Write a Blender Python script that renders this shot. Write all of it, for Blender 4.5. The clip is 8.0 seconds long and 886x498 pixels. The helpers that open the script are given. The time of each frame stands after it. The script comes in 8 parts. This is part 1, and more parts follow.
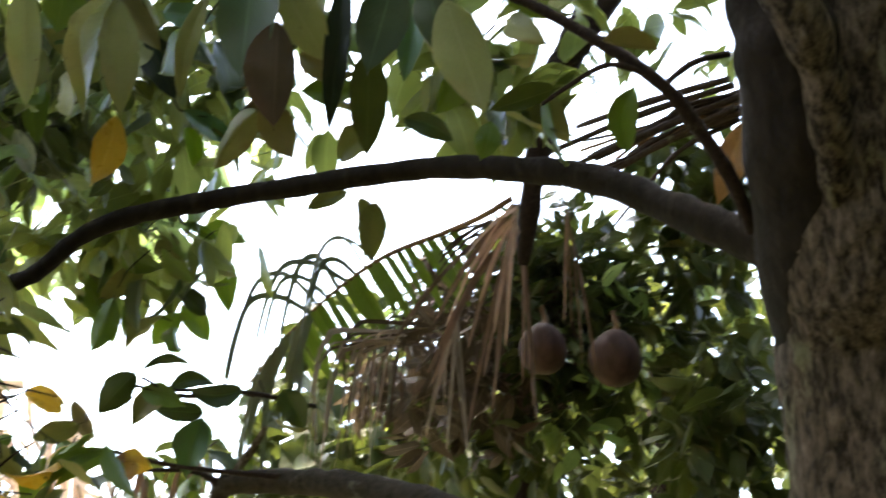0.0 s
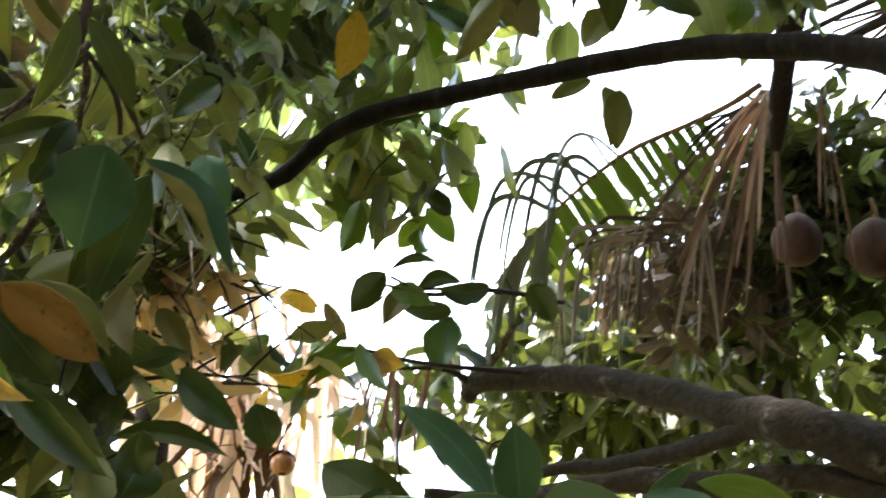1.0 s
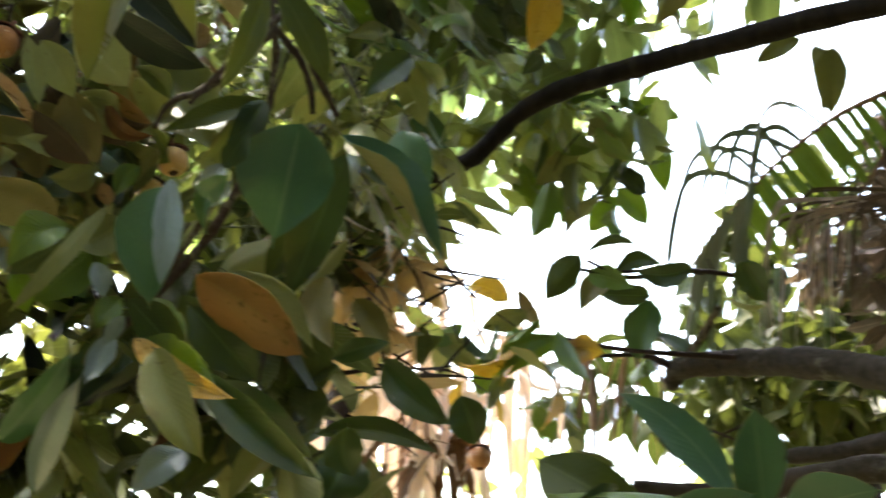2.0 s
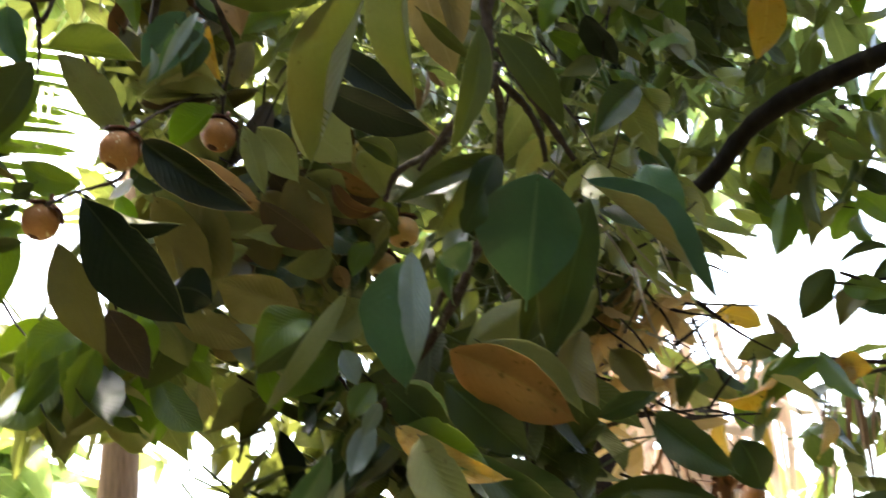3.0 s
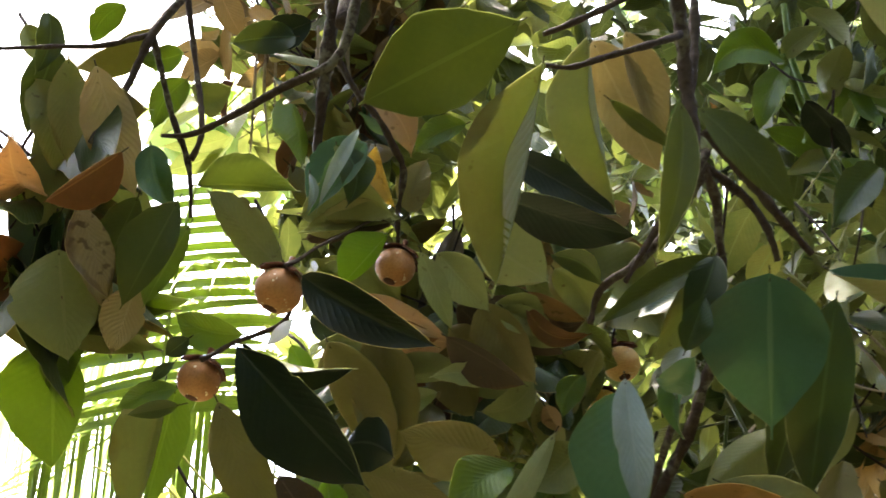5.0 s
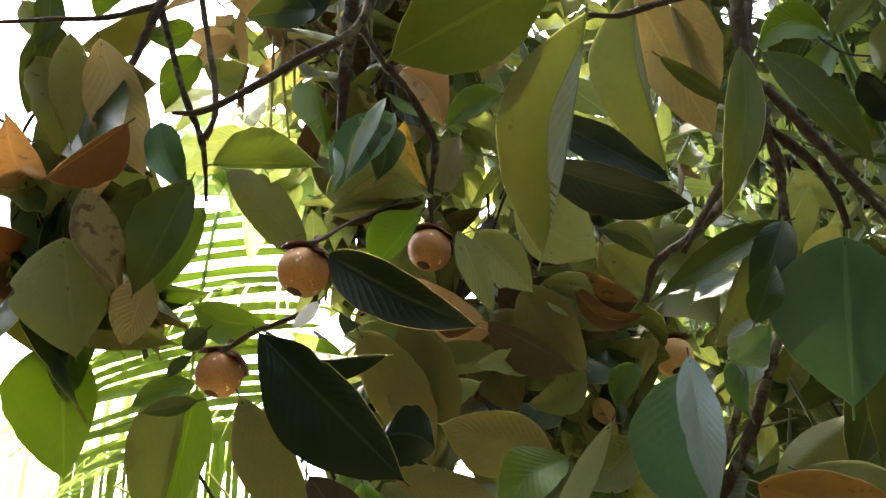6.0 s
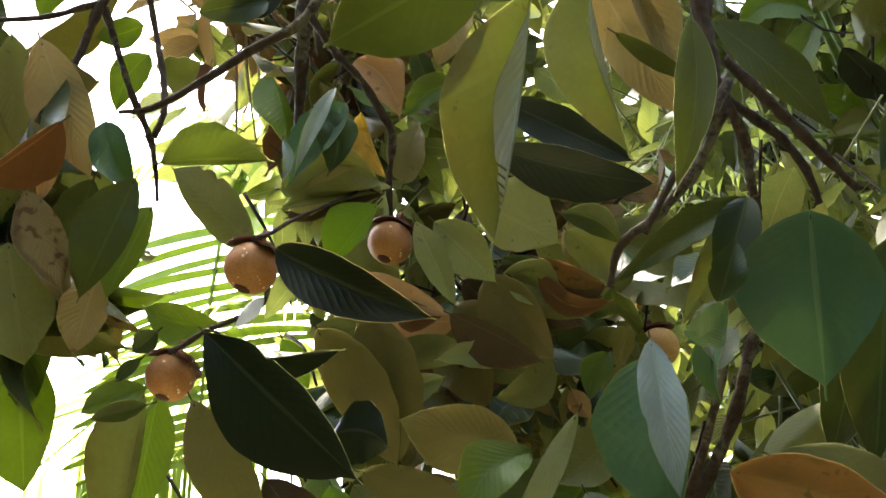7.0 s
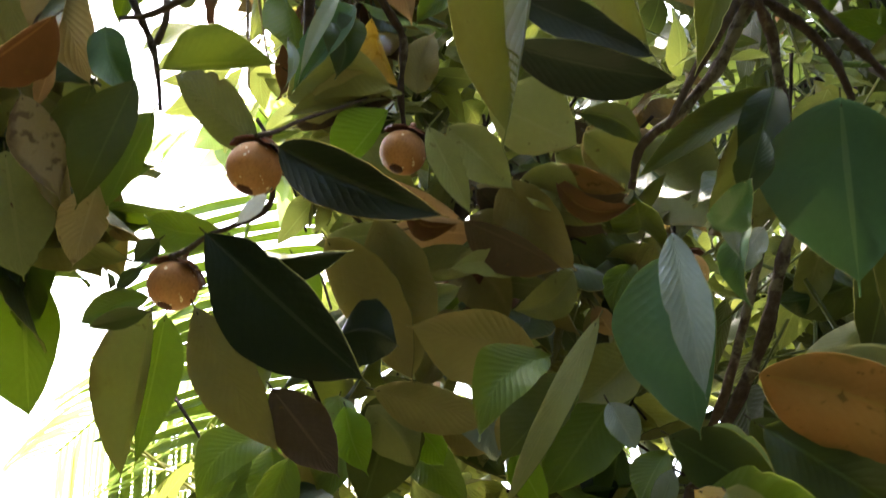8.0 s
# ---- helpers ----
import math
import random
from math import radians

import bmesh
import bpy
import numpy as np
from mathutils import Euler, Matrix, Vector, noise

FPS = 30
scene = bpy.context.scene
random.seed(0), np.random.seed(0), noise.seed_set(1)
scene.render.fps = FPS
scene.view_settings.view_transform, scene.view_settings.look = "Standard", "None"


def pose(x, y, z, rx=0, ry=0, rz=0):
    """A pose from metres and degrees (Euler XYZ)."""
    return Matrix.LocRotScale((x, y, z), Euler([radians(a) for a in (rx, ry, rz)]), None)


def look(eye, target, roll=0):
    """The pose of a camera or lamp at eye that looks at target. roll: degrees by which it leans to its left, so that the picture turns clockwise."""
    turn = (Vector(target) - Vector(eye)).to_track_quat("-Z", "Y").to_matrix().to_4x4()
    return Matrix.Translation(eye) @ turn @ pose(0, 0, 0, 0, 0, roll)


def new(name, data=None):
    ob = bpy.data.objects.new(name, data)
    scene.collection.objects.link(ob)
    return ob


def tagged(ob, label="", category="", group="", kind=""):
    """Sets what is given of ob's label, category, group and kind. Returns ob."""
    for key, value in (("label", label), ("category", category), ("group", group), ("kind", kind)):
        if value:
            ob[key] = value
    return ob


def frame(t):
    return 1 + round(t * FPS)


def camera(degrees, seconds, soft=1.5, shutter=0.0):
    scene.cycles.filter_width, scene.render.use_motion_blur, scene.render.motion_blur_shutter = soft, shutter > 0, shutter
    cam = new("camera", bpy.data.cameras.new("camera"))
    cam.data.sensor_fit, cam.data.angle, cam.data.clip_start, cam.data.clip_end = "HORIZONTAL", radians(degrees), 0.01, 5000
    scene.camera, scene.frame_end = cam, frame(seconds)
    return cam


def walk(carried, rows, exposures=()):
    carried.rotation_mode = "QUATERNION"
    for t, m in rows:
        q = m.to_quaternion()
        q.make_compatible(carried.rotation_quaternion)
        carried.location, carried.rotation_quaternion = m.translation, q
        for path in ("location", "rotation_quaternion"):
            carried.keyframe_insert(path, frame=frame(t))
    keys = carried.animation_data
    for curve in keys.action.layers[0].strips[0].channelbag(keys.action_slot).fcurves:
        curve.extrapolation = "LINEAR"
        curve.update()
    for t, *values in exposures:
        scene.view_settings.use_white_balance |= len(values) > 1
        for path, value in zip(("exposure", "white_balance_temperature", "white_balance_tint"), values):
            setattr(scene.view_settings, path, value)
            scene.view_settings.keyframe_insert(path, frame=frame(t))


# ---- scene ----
cam = camera(34.71, 8.0, shutter=0.45)
PATH = [
    (0, look((-0.0968, -0.5575, 1.3996), (0.9882, 0.9419, 2.1574), 2.10)),
    (0.5, look((-0.0843, -0.5336, 1.3756), (0.8707, 1.0745, 2.0842), 3.46)),
    (1, look((-0.0807, -0.4906, 1.3576), (0.7490, 1.2160, 1.9893), 3.88)),
    (1.5, look((-0.0717, -0.3963, 1.3636), (0.7041, 1.3417, 1.9778), 3.40)),
    (2, look((-0.0696, -0.3159, 1.3868), (0.5408, 1.4902, 1.9913), 3.94)),
    (2.2, look((-0.0958, -0.2875, 1.3976), (0.4381, 1.5429, 2.0013), 3.20)),
    (3.3, look((-0.0735, -0.1263, 1.4620), (0.1469, 1.7338, 2.1631), -1.35)),
    (3.5, look((-0.0604, -0.0920, 1.4723), (0.0828, 1.7607, 2.2121), -0.75)),
    (4, look((-0.0233, -0.0260, 1.4948), (-0.0019, 1.8014, 2.3073), -0.76)),
    (4.5, look((0.0053, 0.0028, 1.5022), (0.0045, 1.8161, 2.3458), -0.90)),
    (5, look((-0.0237, 0.0744, 1.5067), (-0.0358, 1.8768, 2.3734), -2.55)),
    (5.2, look((-0.0348, 0.1163, 1.5027), (-0.0603, 1.9106, 2.3859), -2.52)),
    (6.3, look((-0.0412, 0.2321, 1.5197), (-0.0944, 2.0107, 2.4329), -4.56)),
    (6.5, look((-0.0184, 0.2380, 1.5229), (-0.0779, 2.0161, 2.4364), -5.01)),
    (7, look((0.0243, 0.2719, 1.5105), (-0.0578, 2.0417, 2.4385), -5.44)),
    (7.5, look((0.0527, 0.2924, 1.4833), (-0.0826, 2.0608, 2.4078), -5.11)),
    (8, look((0.0348, 0.3620, 1.4649), (-0.1027, 2.1330, 2.3840), -5.34)),
]
EXPOSURES = [(0, 3.9, 6850, 6), (0.7, 4.02, 6850, 6), (1.5, 4.14, 6900, 6), (2.2, 4.14, 6900, 6), (3.4, 4.03, 6800, 8.5), (4.5, 4.25, 6800, 8.5), (6.5, 4.4, 6850, 9), (7.3, 4.48, 6850, 8), (8, 4.18, 6900, 7)]
walk(cam, PATH, exposures=EXPOSURES)

# ---- daylight: bright hazy sky, high sun behind the trees ----
world = bpy.data.worlds.new("world")
scene.world = world
world.use_nodes = True
sky = world.node_tree.nodes.new("ShaderNodeTexSky")
sky.sky_type, sky.sun_disc = "NISHITA", False
sky.sun_elevation, sky.sun_rotation = radians(70), radians(-25)
sky.air_density, sky.dust_density, sky.ozone_density = 1.0, 4.0, 0.6
back = world.node_tree.nodes["Background"]
back.inputs[1].default_value = 0.15
world.node_tree.links.new(sky.outputs[0], back.inputs[0])
sun_dir = Vector((math.sin(radians(-25)) * math.cos(radians(70)), math.cos(radians(-25)) * math.cos(radians(70)), math.sin(radians(70))))
sun = new("sun", bpy.data.lights.new("sun", "SUN"))
sun.data.energy, sun.data.angle, sun.data.color = 2.6, radians(3), (1.0, 0.93, 0.84)
sun.matrix_world = look(sun_dir * 30, (0, 0, 0))


# ---- materials ----
def nodes_of(name):
    m = bpy.data.materials.new(name)
    m.use_nodes = True
    nt = m.node_tree
    nt.nodes.clear()
    out = nt.nodes.new("ShaderNodeOutputMaterial")
    return m, nt, out


def nd(nt, kind, **inputs):
    n = nt.nodes.new(kind)
    for k, v in inputs.items():
        n.inputs[k.replace("_", " ")].default_value = v
    return n


def mathn(nt, op, a, b=None, clamp=False):
    n = nt.nodes.new("ShaderNodeMath")
    n.operation, n.use_clamp = op, clamp
    for i, v in enumerate((a, b)):
        if v is None:
            continue
        if isinstance(v, (int, float)):
            n.inputs[i].default_value = v
        else:
            nt.links.new(v, n.inputs[i])
    return n.outputs[0]


def mixc(nt, fac, a, b):
    n = nt.nodes.new("ShaderNodeMix")
    n.data_type = "RGBA"
    for sock, v in ((n.inputs[0], fac), (n.inputs[6], a), (n.inputs[7], b)):
        if isinstance(v, (int, float)):
            sock.default_value = v
        elif isinstance(v, tuple):
            sock.default_value = (*v, 1) if len(v) == 3 else v
        else:
            nt.links.new(v, sock)
    return n.outputs[2]


def leaf_material(name, c1, c2, vein, rough, trans, blotch=(0.1, 0.06, 0.02), spots=0.7, island=False, ribs=1.0, tint=(0.40, 0.44, 0.08), gloss=0.5):
    """A leaf skin: two greens, a pale midrib, fine side veins, brown spots, some light let through."""
    m, nt, out = nodes_of(name)
    ln = nt.links.new
    uv = nt.nodes.new("ShaderNodeUVMap")
    sep = nt.nodes.new("ShaderNodeSeparateXYZ")
    ln(uv.outputs[0], sep.inputs[0])
    u = mathn(nt, "ABSOLUTE", mathn(nt, "SUBTRACT", sep.outputs[0], 0.5))
    if island:
        rnd = nt.nodes.new("ShaderNodeNewGeometry").outputs["Random Per Island"]
    else:
        rnd = nt.nodes.new("ShaderNodeObjectInfo").outputs["Random"]
    mid = mathn(nt, "LESS_THAN", u, 0.022)
    # side veins run forward from the midrib
    coords = nt.nodes.new("ShaderNodeTexCoord")
    big = nd(nt, "ShaderNodeTexNoise", Scale=16.0, Detail=3.0)
    ln(coords.outputs["Object"], big.inputs["Vector"])
    fine = nd(nt, "ShaderNodeTexNoise", Scale=170.0, Detail=4.0)
    ln(coords.outputs["Object"], fine.inputs["Vector"])
    run = mathn(nt, "ADD", mathn(nt, "SUBTRACT", mathn(nt, "MULTIPLY", sep.outputs[1], 92.0), mathn(nt, "MULTIPLY", mathn(nt, "POWER", u, 0.8), 44.0)), mathn(nt, "MULTIPLY", big.outputs[0], 7.0))
    wave = mathn(nt, "SUBTRACT", 1.0, mathn(nt, "MULTIPLY", mathn(nt, "ABSOLUTE", mathn(nt, "SINE", mathn(nt, "MULTIPLY", run, 0.5))), 2.0))
    wave = mathn(nt, "MULTIPLY", wave, mathn(nt, "MULTIPLY", mathn(nt, "SUBTRACT", big.outputs[0], 0.28), 3.2, clamp=True))
    thin = mathn(nt, "SINE", mathn(nt, "MULTIPLY", run, 4.0))
    tone = mathn(nt, "ADD", mathn(nt, "MULTIPLY", rnd, 0.75), mathn(nt, "MULTIPLY", mathn(nt, "SUBTRACT", big.outputs[0], 0.4), 1.9), clamp=True)
    col = mixc(nt, tone, c1, c2)
    age = nd(nt, "ShaderNodeTexNoise", Scale=9.0, Detail=2.0)
    ln(coords.outputs["Object"], age.inputs["Vector"])
    worn = mathn(nt, "ADD", age.outputs[0], mathn(nt, "ADD", mathn(nt, "MULTIPLY", rnd, 0.16), mathn(nt, "MULTIPLY", u, 0.25)))
    col = mixc(nt, mathn(nt, "MULTIPLY", mathn(nt, "SUBTRACT", worn, 0.70), 2.0, clamp=True), col, (c2[0] * 1.15 + 0.01, c2[1] * 0.78, c2[2] * 0.8))
    col = mixc(nt, mathn(nt, "MULTIPLY", mathn(nt, "SUBTRACT", fine.outputs[0], 0.45), 0.5, clamp=True), col, tuple(min(1, 1.6 * v) for v in c2))
    rib = mathn(nt, "MULTIPLY", mathn(nt, "POWER", mathn(nt, "MULTIPLY", mathn(nt, "ADD", wave, 1.0), 0.5), 6.0), 0.11 * ribs)
    col = mixc(nt, rib, col, vein)
    col = mixc(nt, mathn(nt, "MULTIPLY", mathn(nt, "ADD", thin, 1.0), 0.02 * ribs), col, vein)
    col = mixc(nt, mathn(nt, "MULTIPLY", mid, 0.75), col, vein)
    # a thin pale rim, and withered stretches that eat in from the edge
    col = mixc(nt, mathn(nt, "MULTIPLY", mathn(nt, "GREATER_THAN", u, 0.488), 0.05), col, vein)
    wither = mathn(nt, "ADD", mathn(nt, "MULTIPLY", u, 0.5), mathn(nt, "ADD", mathn(nt, "MULTIPLY", big.outputs[0], 0.75), mathn(nt, "MULTIPLY", rnd, 0.1)))
    col = mixc(nt, mathn(nt, "MULTIPLY", mathn(nt, "SUBTRACT", wither, spots + 0.06), 14.0, clamp=True), col, tuple(0.5 * (a + 2.2 * b) for a, b in zip(c1, blotch)))
    spot = nd(nt, "ShaderNodeTexNoise", Scale=75.0, Detail=2.0)
    ln(coords.outputs["Object"], spot.inputs["Vector"])
    edge = mathn(nt, "MULTIPLY", mathn(nt, "SUBTRACT", spot.outputs[0], spots), 14.0, clamp=True)
    col = mixc(nt, edge, col, blotch)
    bump = nd(nt, "ShaderNodeBump", Strength=0.75, Distance=0.001)
    ln(mathn(nt, "ADD", mathn(nt, "ADD", mathn(nt, "MULTIPLY", wave, -0.5 * ribs), mathn(nt, "MULTIPLY", thin, 0.02)), mathn(nt, "ADD", mathn(nt, "MULTIPLY", fine.outputs[0], 0.45), mathn(nt, "ADD", mathn(nt, "MULTIPLY", big.outputs[0], 3.5), mathn(nt, "MULTIPLY", mid, -1.0)))), bump.inputs["Height"])
    p = nd(nt, "ShaderNodeBsdfPrincipled", Roughness=rough)
    p.inputs["Specular IOR Level"].default_value = gloss
    ln(col, p.inputs["Base Color"])
    ln(bump.outputs[0], p.inputs["Normal"])
    tr = nt.nodes.new("ShaderNodeBsdfTranslucent")
    ln(mixc(nt, 0.7, col, tint), tr.inputs[0])
    mx = nd(nt, "ShaderNodeMixShader")
    mx.inputs[0].default_value = trans
    ln(p.outputs[0], mx.inputs[1])
    ln(tr.outputs[0], mx.inputs[2])
    ln(mx.outputs[0], out.inputs[0])
    return m


def rough_material(name, c1, c2, scale, rough, bump, stretch=(1, 1, 1), patch=None, patch_at=0.6, deep=0.006, hard=2.0):
    """Bark, stems, dry fibre, soil: two colours at two scales with relief, and patches."""
    m, nt, out = nodes_of(name)
    ln = nt.links.new
    coords = nt.nodes.new("ShaderNodeTexCoord")
    mp = nt.nodes.new("ShaderNodeMapping")
    mp.inputs["Scale"].default_value = stretch
    ln(coords.outputs["Object"], mp.inputs[0])
    a = nd(nt, "ShaderNodeTexNoise", Scale=scale, Detail=6.0, Roughness=0.65)
    b = nd(nt, "ShaderNodeTexNoise", Scale=scale * 0.16, Detail=3.0)
    for n in (a, b):
        ln(mp.outputs[0], n.inputs["Vector"])
    rnd = nt.nodes.new("ShaderNodeObjectInfo").outputs["Random"]
    f = mathn(nt, "ADD", mathn(nt, "MULTIPLY", mathn(nt, "SUBTRACT", a.outputs[0], 0.5 - 0.3 / hard), hard), mathn(nt, "MULTIPLY", rnd, 0.25), clamp=True)
    col = mixc(nt, f, c1, c2)
    if patch:
        e = mathn(nt, "MULTIPLY", mathn(nt, "SUBTRACT", mathn(nt, "ADD", b.outputs[0], mathn(nt, "MULTIPLY", mathn(nt, "SUBTRACT", a.outputs[0], 0.5), 0.6)), patch_at), 9.0, clamp=True)
        col = mixc(nt, e, col, patch)
    bm_ = nd(nt, "ShaderNodeBump", Strength=bump, Distance=deep)
    ln(mathn(nt, "ADD", a.outputs[0], b.outputs[0]), bm_.inputs["Height"])
    p = nd(nt, "ShaderNodeBsdfPrincipled", Roughness=rough)
    p.inputs["Specular IOR Level"].default_value = 0.12
    ln(col, p.inputs["Base Color"])
    ln(bm_.outputs[0], p.inputs["Normal"])
    ln(p.outputs[0], out.inputs[0])
    return m


LEAF = {
    "top": leaf_material("leaf_top", (0.006, 0.016, 0.006), (0.018, 0.042, 0.012), (0.05, 0.09, 0.035), 0.38, 0.14, gloss=0.35, spots=0.76, ribs=0.35, tint=(0.42, 0.5, 0.1)),
    "teal": leaf_material("leaf_teal", (0.022, 0.066, 0.030), (0.042, 0.105, 0.048), (0.06, 0.12, 0.055), 0.36, 0.18, spots=0.78, gloss=0.5, ribs=0.35, tint=(0.3, 0.5, 0.1)),
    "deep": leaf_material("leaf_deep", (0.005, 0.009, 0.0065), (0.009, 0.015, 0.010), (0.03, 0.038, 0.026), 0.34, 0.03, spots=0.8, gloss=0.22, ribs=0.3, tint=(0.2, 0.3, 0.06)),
    "dead": leaf_material("leaf_dead", (0.028, 0.020, 0.013), (0.066, 0.046, 0.029), (0.1, 0.07, 0.045), 0.5, 0.2, ribs=0.5, tint=(0.26, 0.17, 0.08), gloss=0.2),
    # pale grey base colour: the sky's sheen on a glossy dark leaf, painted in
    "sky_sheen": leaf_material("leaf_sky_sheen", (0.11, 0.145, 0.14), (0.19, 0.23, 0.23), (0.2, 0.23, 0.22), 0.3, 0.12, spots=0.8, ribs=0.4, gloss=0.9),
    "rust": leaf_material("leaf_rust", (0.11, 0.068, 0.027), (0.215, 0.125, 0.05), (0.2, 0.14, 0.05), 0.5, 0.3, ribs=0.5, tint=(0.4, 0.24, 0.08), gloss=0.12, blotch=(0.06, 0.05, 0.012), spots=0.62),
    "lime": leaf_material("leaf_lime", (0.13, 0.24, 0.015), (0.19, 0.32, 0.03), (0.26, 0.36, 0.08), 0.42, 0.5, spots=0.78, tint=(0.45, 0.62, 0.06)),
    "amber": leaf_material("leaf_amber", (0.20, 0.135, 0.07), (0.34, 0.22, 0.12), (0.46, 0.33, 0.18), 0.5, 0.42, ribs=0.5, tint=(0.7, 0.48, 0.23), blotch=(0.07, 0.035, 0.02), spots=0.64),
    # back of rolled halves: sky reflection put into a whitish green
    "curl_sheen": leaf_material("leaf_curl_sheen", (0.22, 0.26, 0.16), (0.32, 0.36, 0.24), (0.42, 0.46, 0.32), 0.34, 0.3, spots=0.8, gloss=0.5, ribs=1.2),
    "petal": leaf_material("leaf_petal", (0.55, 0.56, 0.6), (0.72, 0.73, 0.76), (0.8, 0.8, 0.8), 0.5, 0.4, spots=0.9, ribs=0.8, tint=(0.8, 0.8, 0.8)),
    "sea": leaf_material("leaf_sea", (0.024, 0.066, 0.036), (0.038, 0.088, 0.050), (0.10, 0.16, 0.09), 0.36, 0.2, spots=0.76, gloss=0.6, ribs=0.3, tint=(0.16, 0.4, 0.2)),
    "moss": leaf_material("leaf_moss", (0.030, 0.046, 0.008), (0.062, 0.075, 0.014), (0.09, 0.11, 0.03), 0.42, 0.22, ribs=0.3, gloss=0.3, spots=0.75, tint=(0.32, 0.37, 0.09)),
    "stained": leaf_material("leaf_stained", (0.12, 0.095, 0.04), (0.22, 0.17, 0.075), (0.2, 0.15, 0.07), 0.5, 0.35, ribs=0.6, gloss=0.3, tint=(0.5, 0.36, 0.14), blotch=(0.03, 0.015, 0.008), spots=0.56),
    "olive": leaf_material("leaf_olive", (0.095, 0.112, 0.034), (0.165, 0.178, 0.06), (0.22, 0.22, 0.09), 0.42, 0.36, ribs=0.5, gloss=0.45, tint=(0.38, 0.4, 0.14)),
    "drab": leaf_material("leaf_drab", (0.095, 0.09, 0.032), (0.20, 0.168, 0.066), (0.16, 0.13, 0.06), 0.46, 0.42, ribs=0.6, gloss=0.45, tint=(0.52, 0.40, 0.13)),
    "under": leaf_material("leaf_under", (0.165, 0.18, 0.056), (0.265, 0.272, 0.098), (0.27, 0.255, 0.10), 0.46, 0.42, ribs=0.5, gloss=0.5, tint=(0.42, 0.42, 0.18)),
    "pale": leaf_material("leaf_pale", (0.26, 0.285, 0.12), (0.35, 0.37, 0.17), (0.40, 0.41, 0.22), 0.4, 0.45, ribs=0.55, gloss=0.3, tint=(0.5, 0.5, 0.22)),
    "green": leaf_material("leaf_green", (0.055, 0.105, 0.02), (0.105, 0.165, 0.035), (0.17, 0.23, 0.06), 0.42, 0.4, spots=0.74, tint=(0.38, 0.46, 0.07)),
    "brown": leaf_material("leaf_brown", (0.055, 0.030, 0.015), (0.125, 0.062, 0.030), (0.24, 0.14, 0.06), 0.5, 0.28, spots=0.62, ribs=0.4, tint=(0.38, 0.21, 0.09), gloss=0.1),
    "tan": leaf_material("leaf_tan", (0.25, 0.195, 0.085), (0.38, 0.30, 0.15), (0.42, 0.34, 0.2), 0.45, 0.35, ribs=1.2, blotch=(0.14, 0.09, 0.04), tint=(0.5, 0.42, 0.22), gloss=0.35),
    "yellow": leaf_material("leaf_yellow", (0.36, 0.23, 0.075), (0.46, 0.32, 0.12), (0.55, 0.42, 0.15), 0.45, 0.5, blotch=(0.2, 0.09, 0.02), spots=0.62, tint=(0.85, 0.65, 0.1)),
}
FAR_LEAF = leaf_material("leaf_crown", (0.014, 0.04, 0.011), (0.098, 0.122, 0.034), (0.16, 0.2, 0.06), 0.36, 0.34, island=True)
FAR_OLIVE = leaf_material("leaf_crown_olive", (0.045, 0.07, 0.016), (0.2, 0.175, 0.05), (0.2, 0.2, 0.07), 0.42, 0.28, island=True)
# darker copy of the crown leaf; the shade of dense foliage is in its colour
FAR_SHADED = leaf_material("leaf_crown_shaded", (0.008, 0.019, 0.007), (0.052, 0.058, 0.020), (0.08, 0.1, 0.04), 0.4, 0.11, island=True, tint=(0.3, 0.36, 0.06), gloss=0.12)
# lighter copy of the crown leaf, its green raised to look sunlit
FAR_SUNLIT = leaf_material("leaf_crown_sunlit", (0.07, 0.16, 0.035), (0.2, 0.3, 0.07), (0.2, 0.3, 0.1), 0.4, 0.5, island=True, spots=0.8, tint=(0.42, 0.5, 0.16))
FAR_DEAD = leaf_material("leaf_crown_dead", (0.03, 0.02, 0.010), (0.11, 0.075, 0.03), (0.12, 0.08, 0.04), 0.55, 0.2, island=True, tint=(0.4, 0.26, 0.08), gloss=0.08)
FAR_BROWN = leaf_material("leaf_crown_brown", (0.16, 0.09, 0.03), (0.34, 0.21, 0.08), (0.3, 0.2, 0.1), 0.55, 0.4, island=True, tint=(0.75, 0.5, 0.2))
PALM = leaf_material("palm_leaflet", (0.07, 0.105, 0.014), (0.17, 0.215, 0.045), (0.2, 0.25, 0.06), 0.4, 0.36, island=True, spots=0.8, ribs=0.0, tint=(0.36, 0.46, 0.11), gloss=0.2)
PALM_DULL = leaf_material("palm_leaflet_dull", (0.05, 0.065, 0.04), (0.13, 0.14, 0.09), (0.2, 0.22, 0.14), 0.35, 0.22, island=True, ribs=0.0, tint=(0.35, 0.4, 0.2))
PALM_DRY = leaf_material("palm_leaflet_dry", (0.035, 0.022, 0.018), (0.24, 0.15, 0.11), (0.5, 0.34, 0.22), 0.45, 0.3, ribs=0.0, tint=(0.45, 0.3, 0.18), gloss=0.15)
SHEATH = leaf_material("dry_sheath", (0.66, 0.50, 0.40), (0.86, 0.77, 0.68), (0.6, 0.45, 0.3), 0.6, 0.5, ribs=0.0, tint=(0.9, 0.75, 0.6))
# lit copy of the dry leaflet: sun on the strips is painted as paler colour
DRY_SUNLIT = leaf_material("palm_leaflet_dry_sunlit", (0.30, 0.18, 0.12), (0.62, 0.44, 0.33), (0.6, 0.45, 0.3), 0.5, 0.4, ribs=0.0, tint=(0.7, 0.5, 0.34), gloss=0.15)
DRY_GREY = leaf_material("palm_leaflet_dry_grey", (0.14, 0.11, 0.09), (0.34, 0.27, 0.22), (0.5, 0.4, 0.3), 0.5, 0.3, ribs=0.0, tint=(0.5, 0.4, 0.3), gloss=0.2)
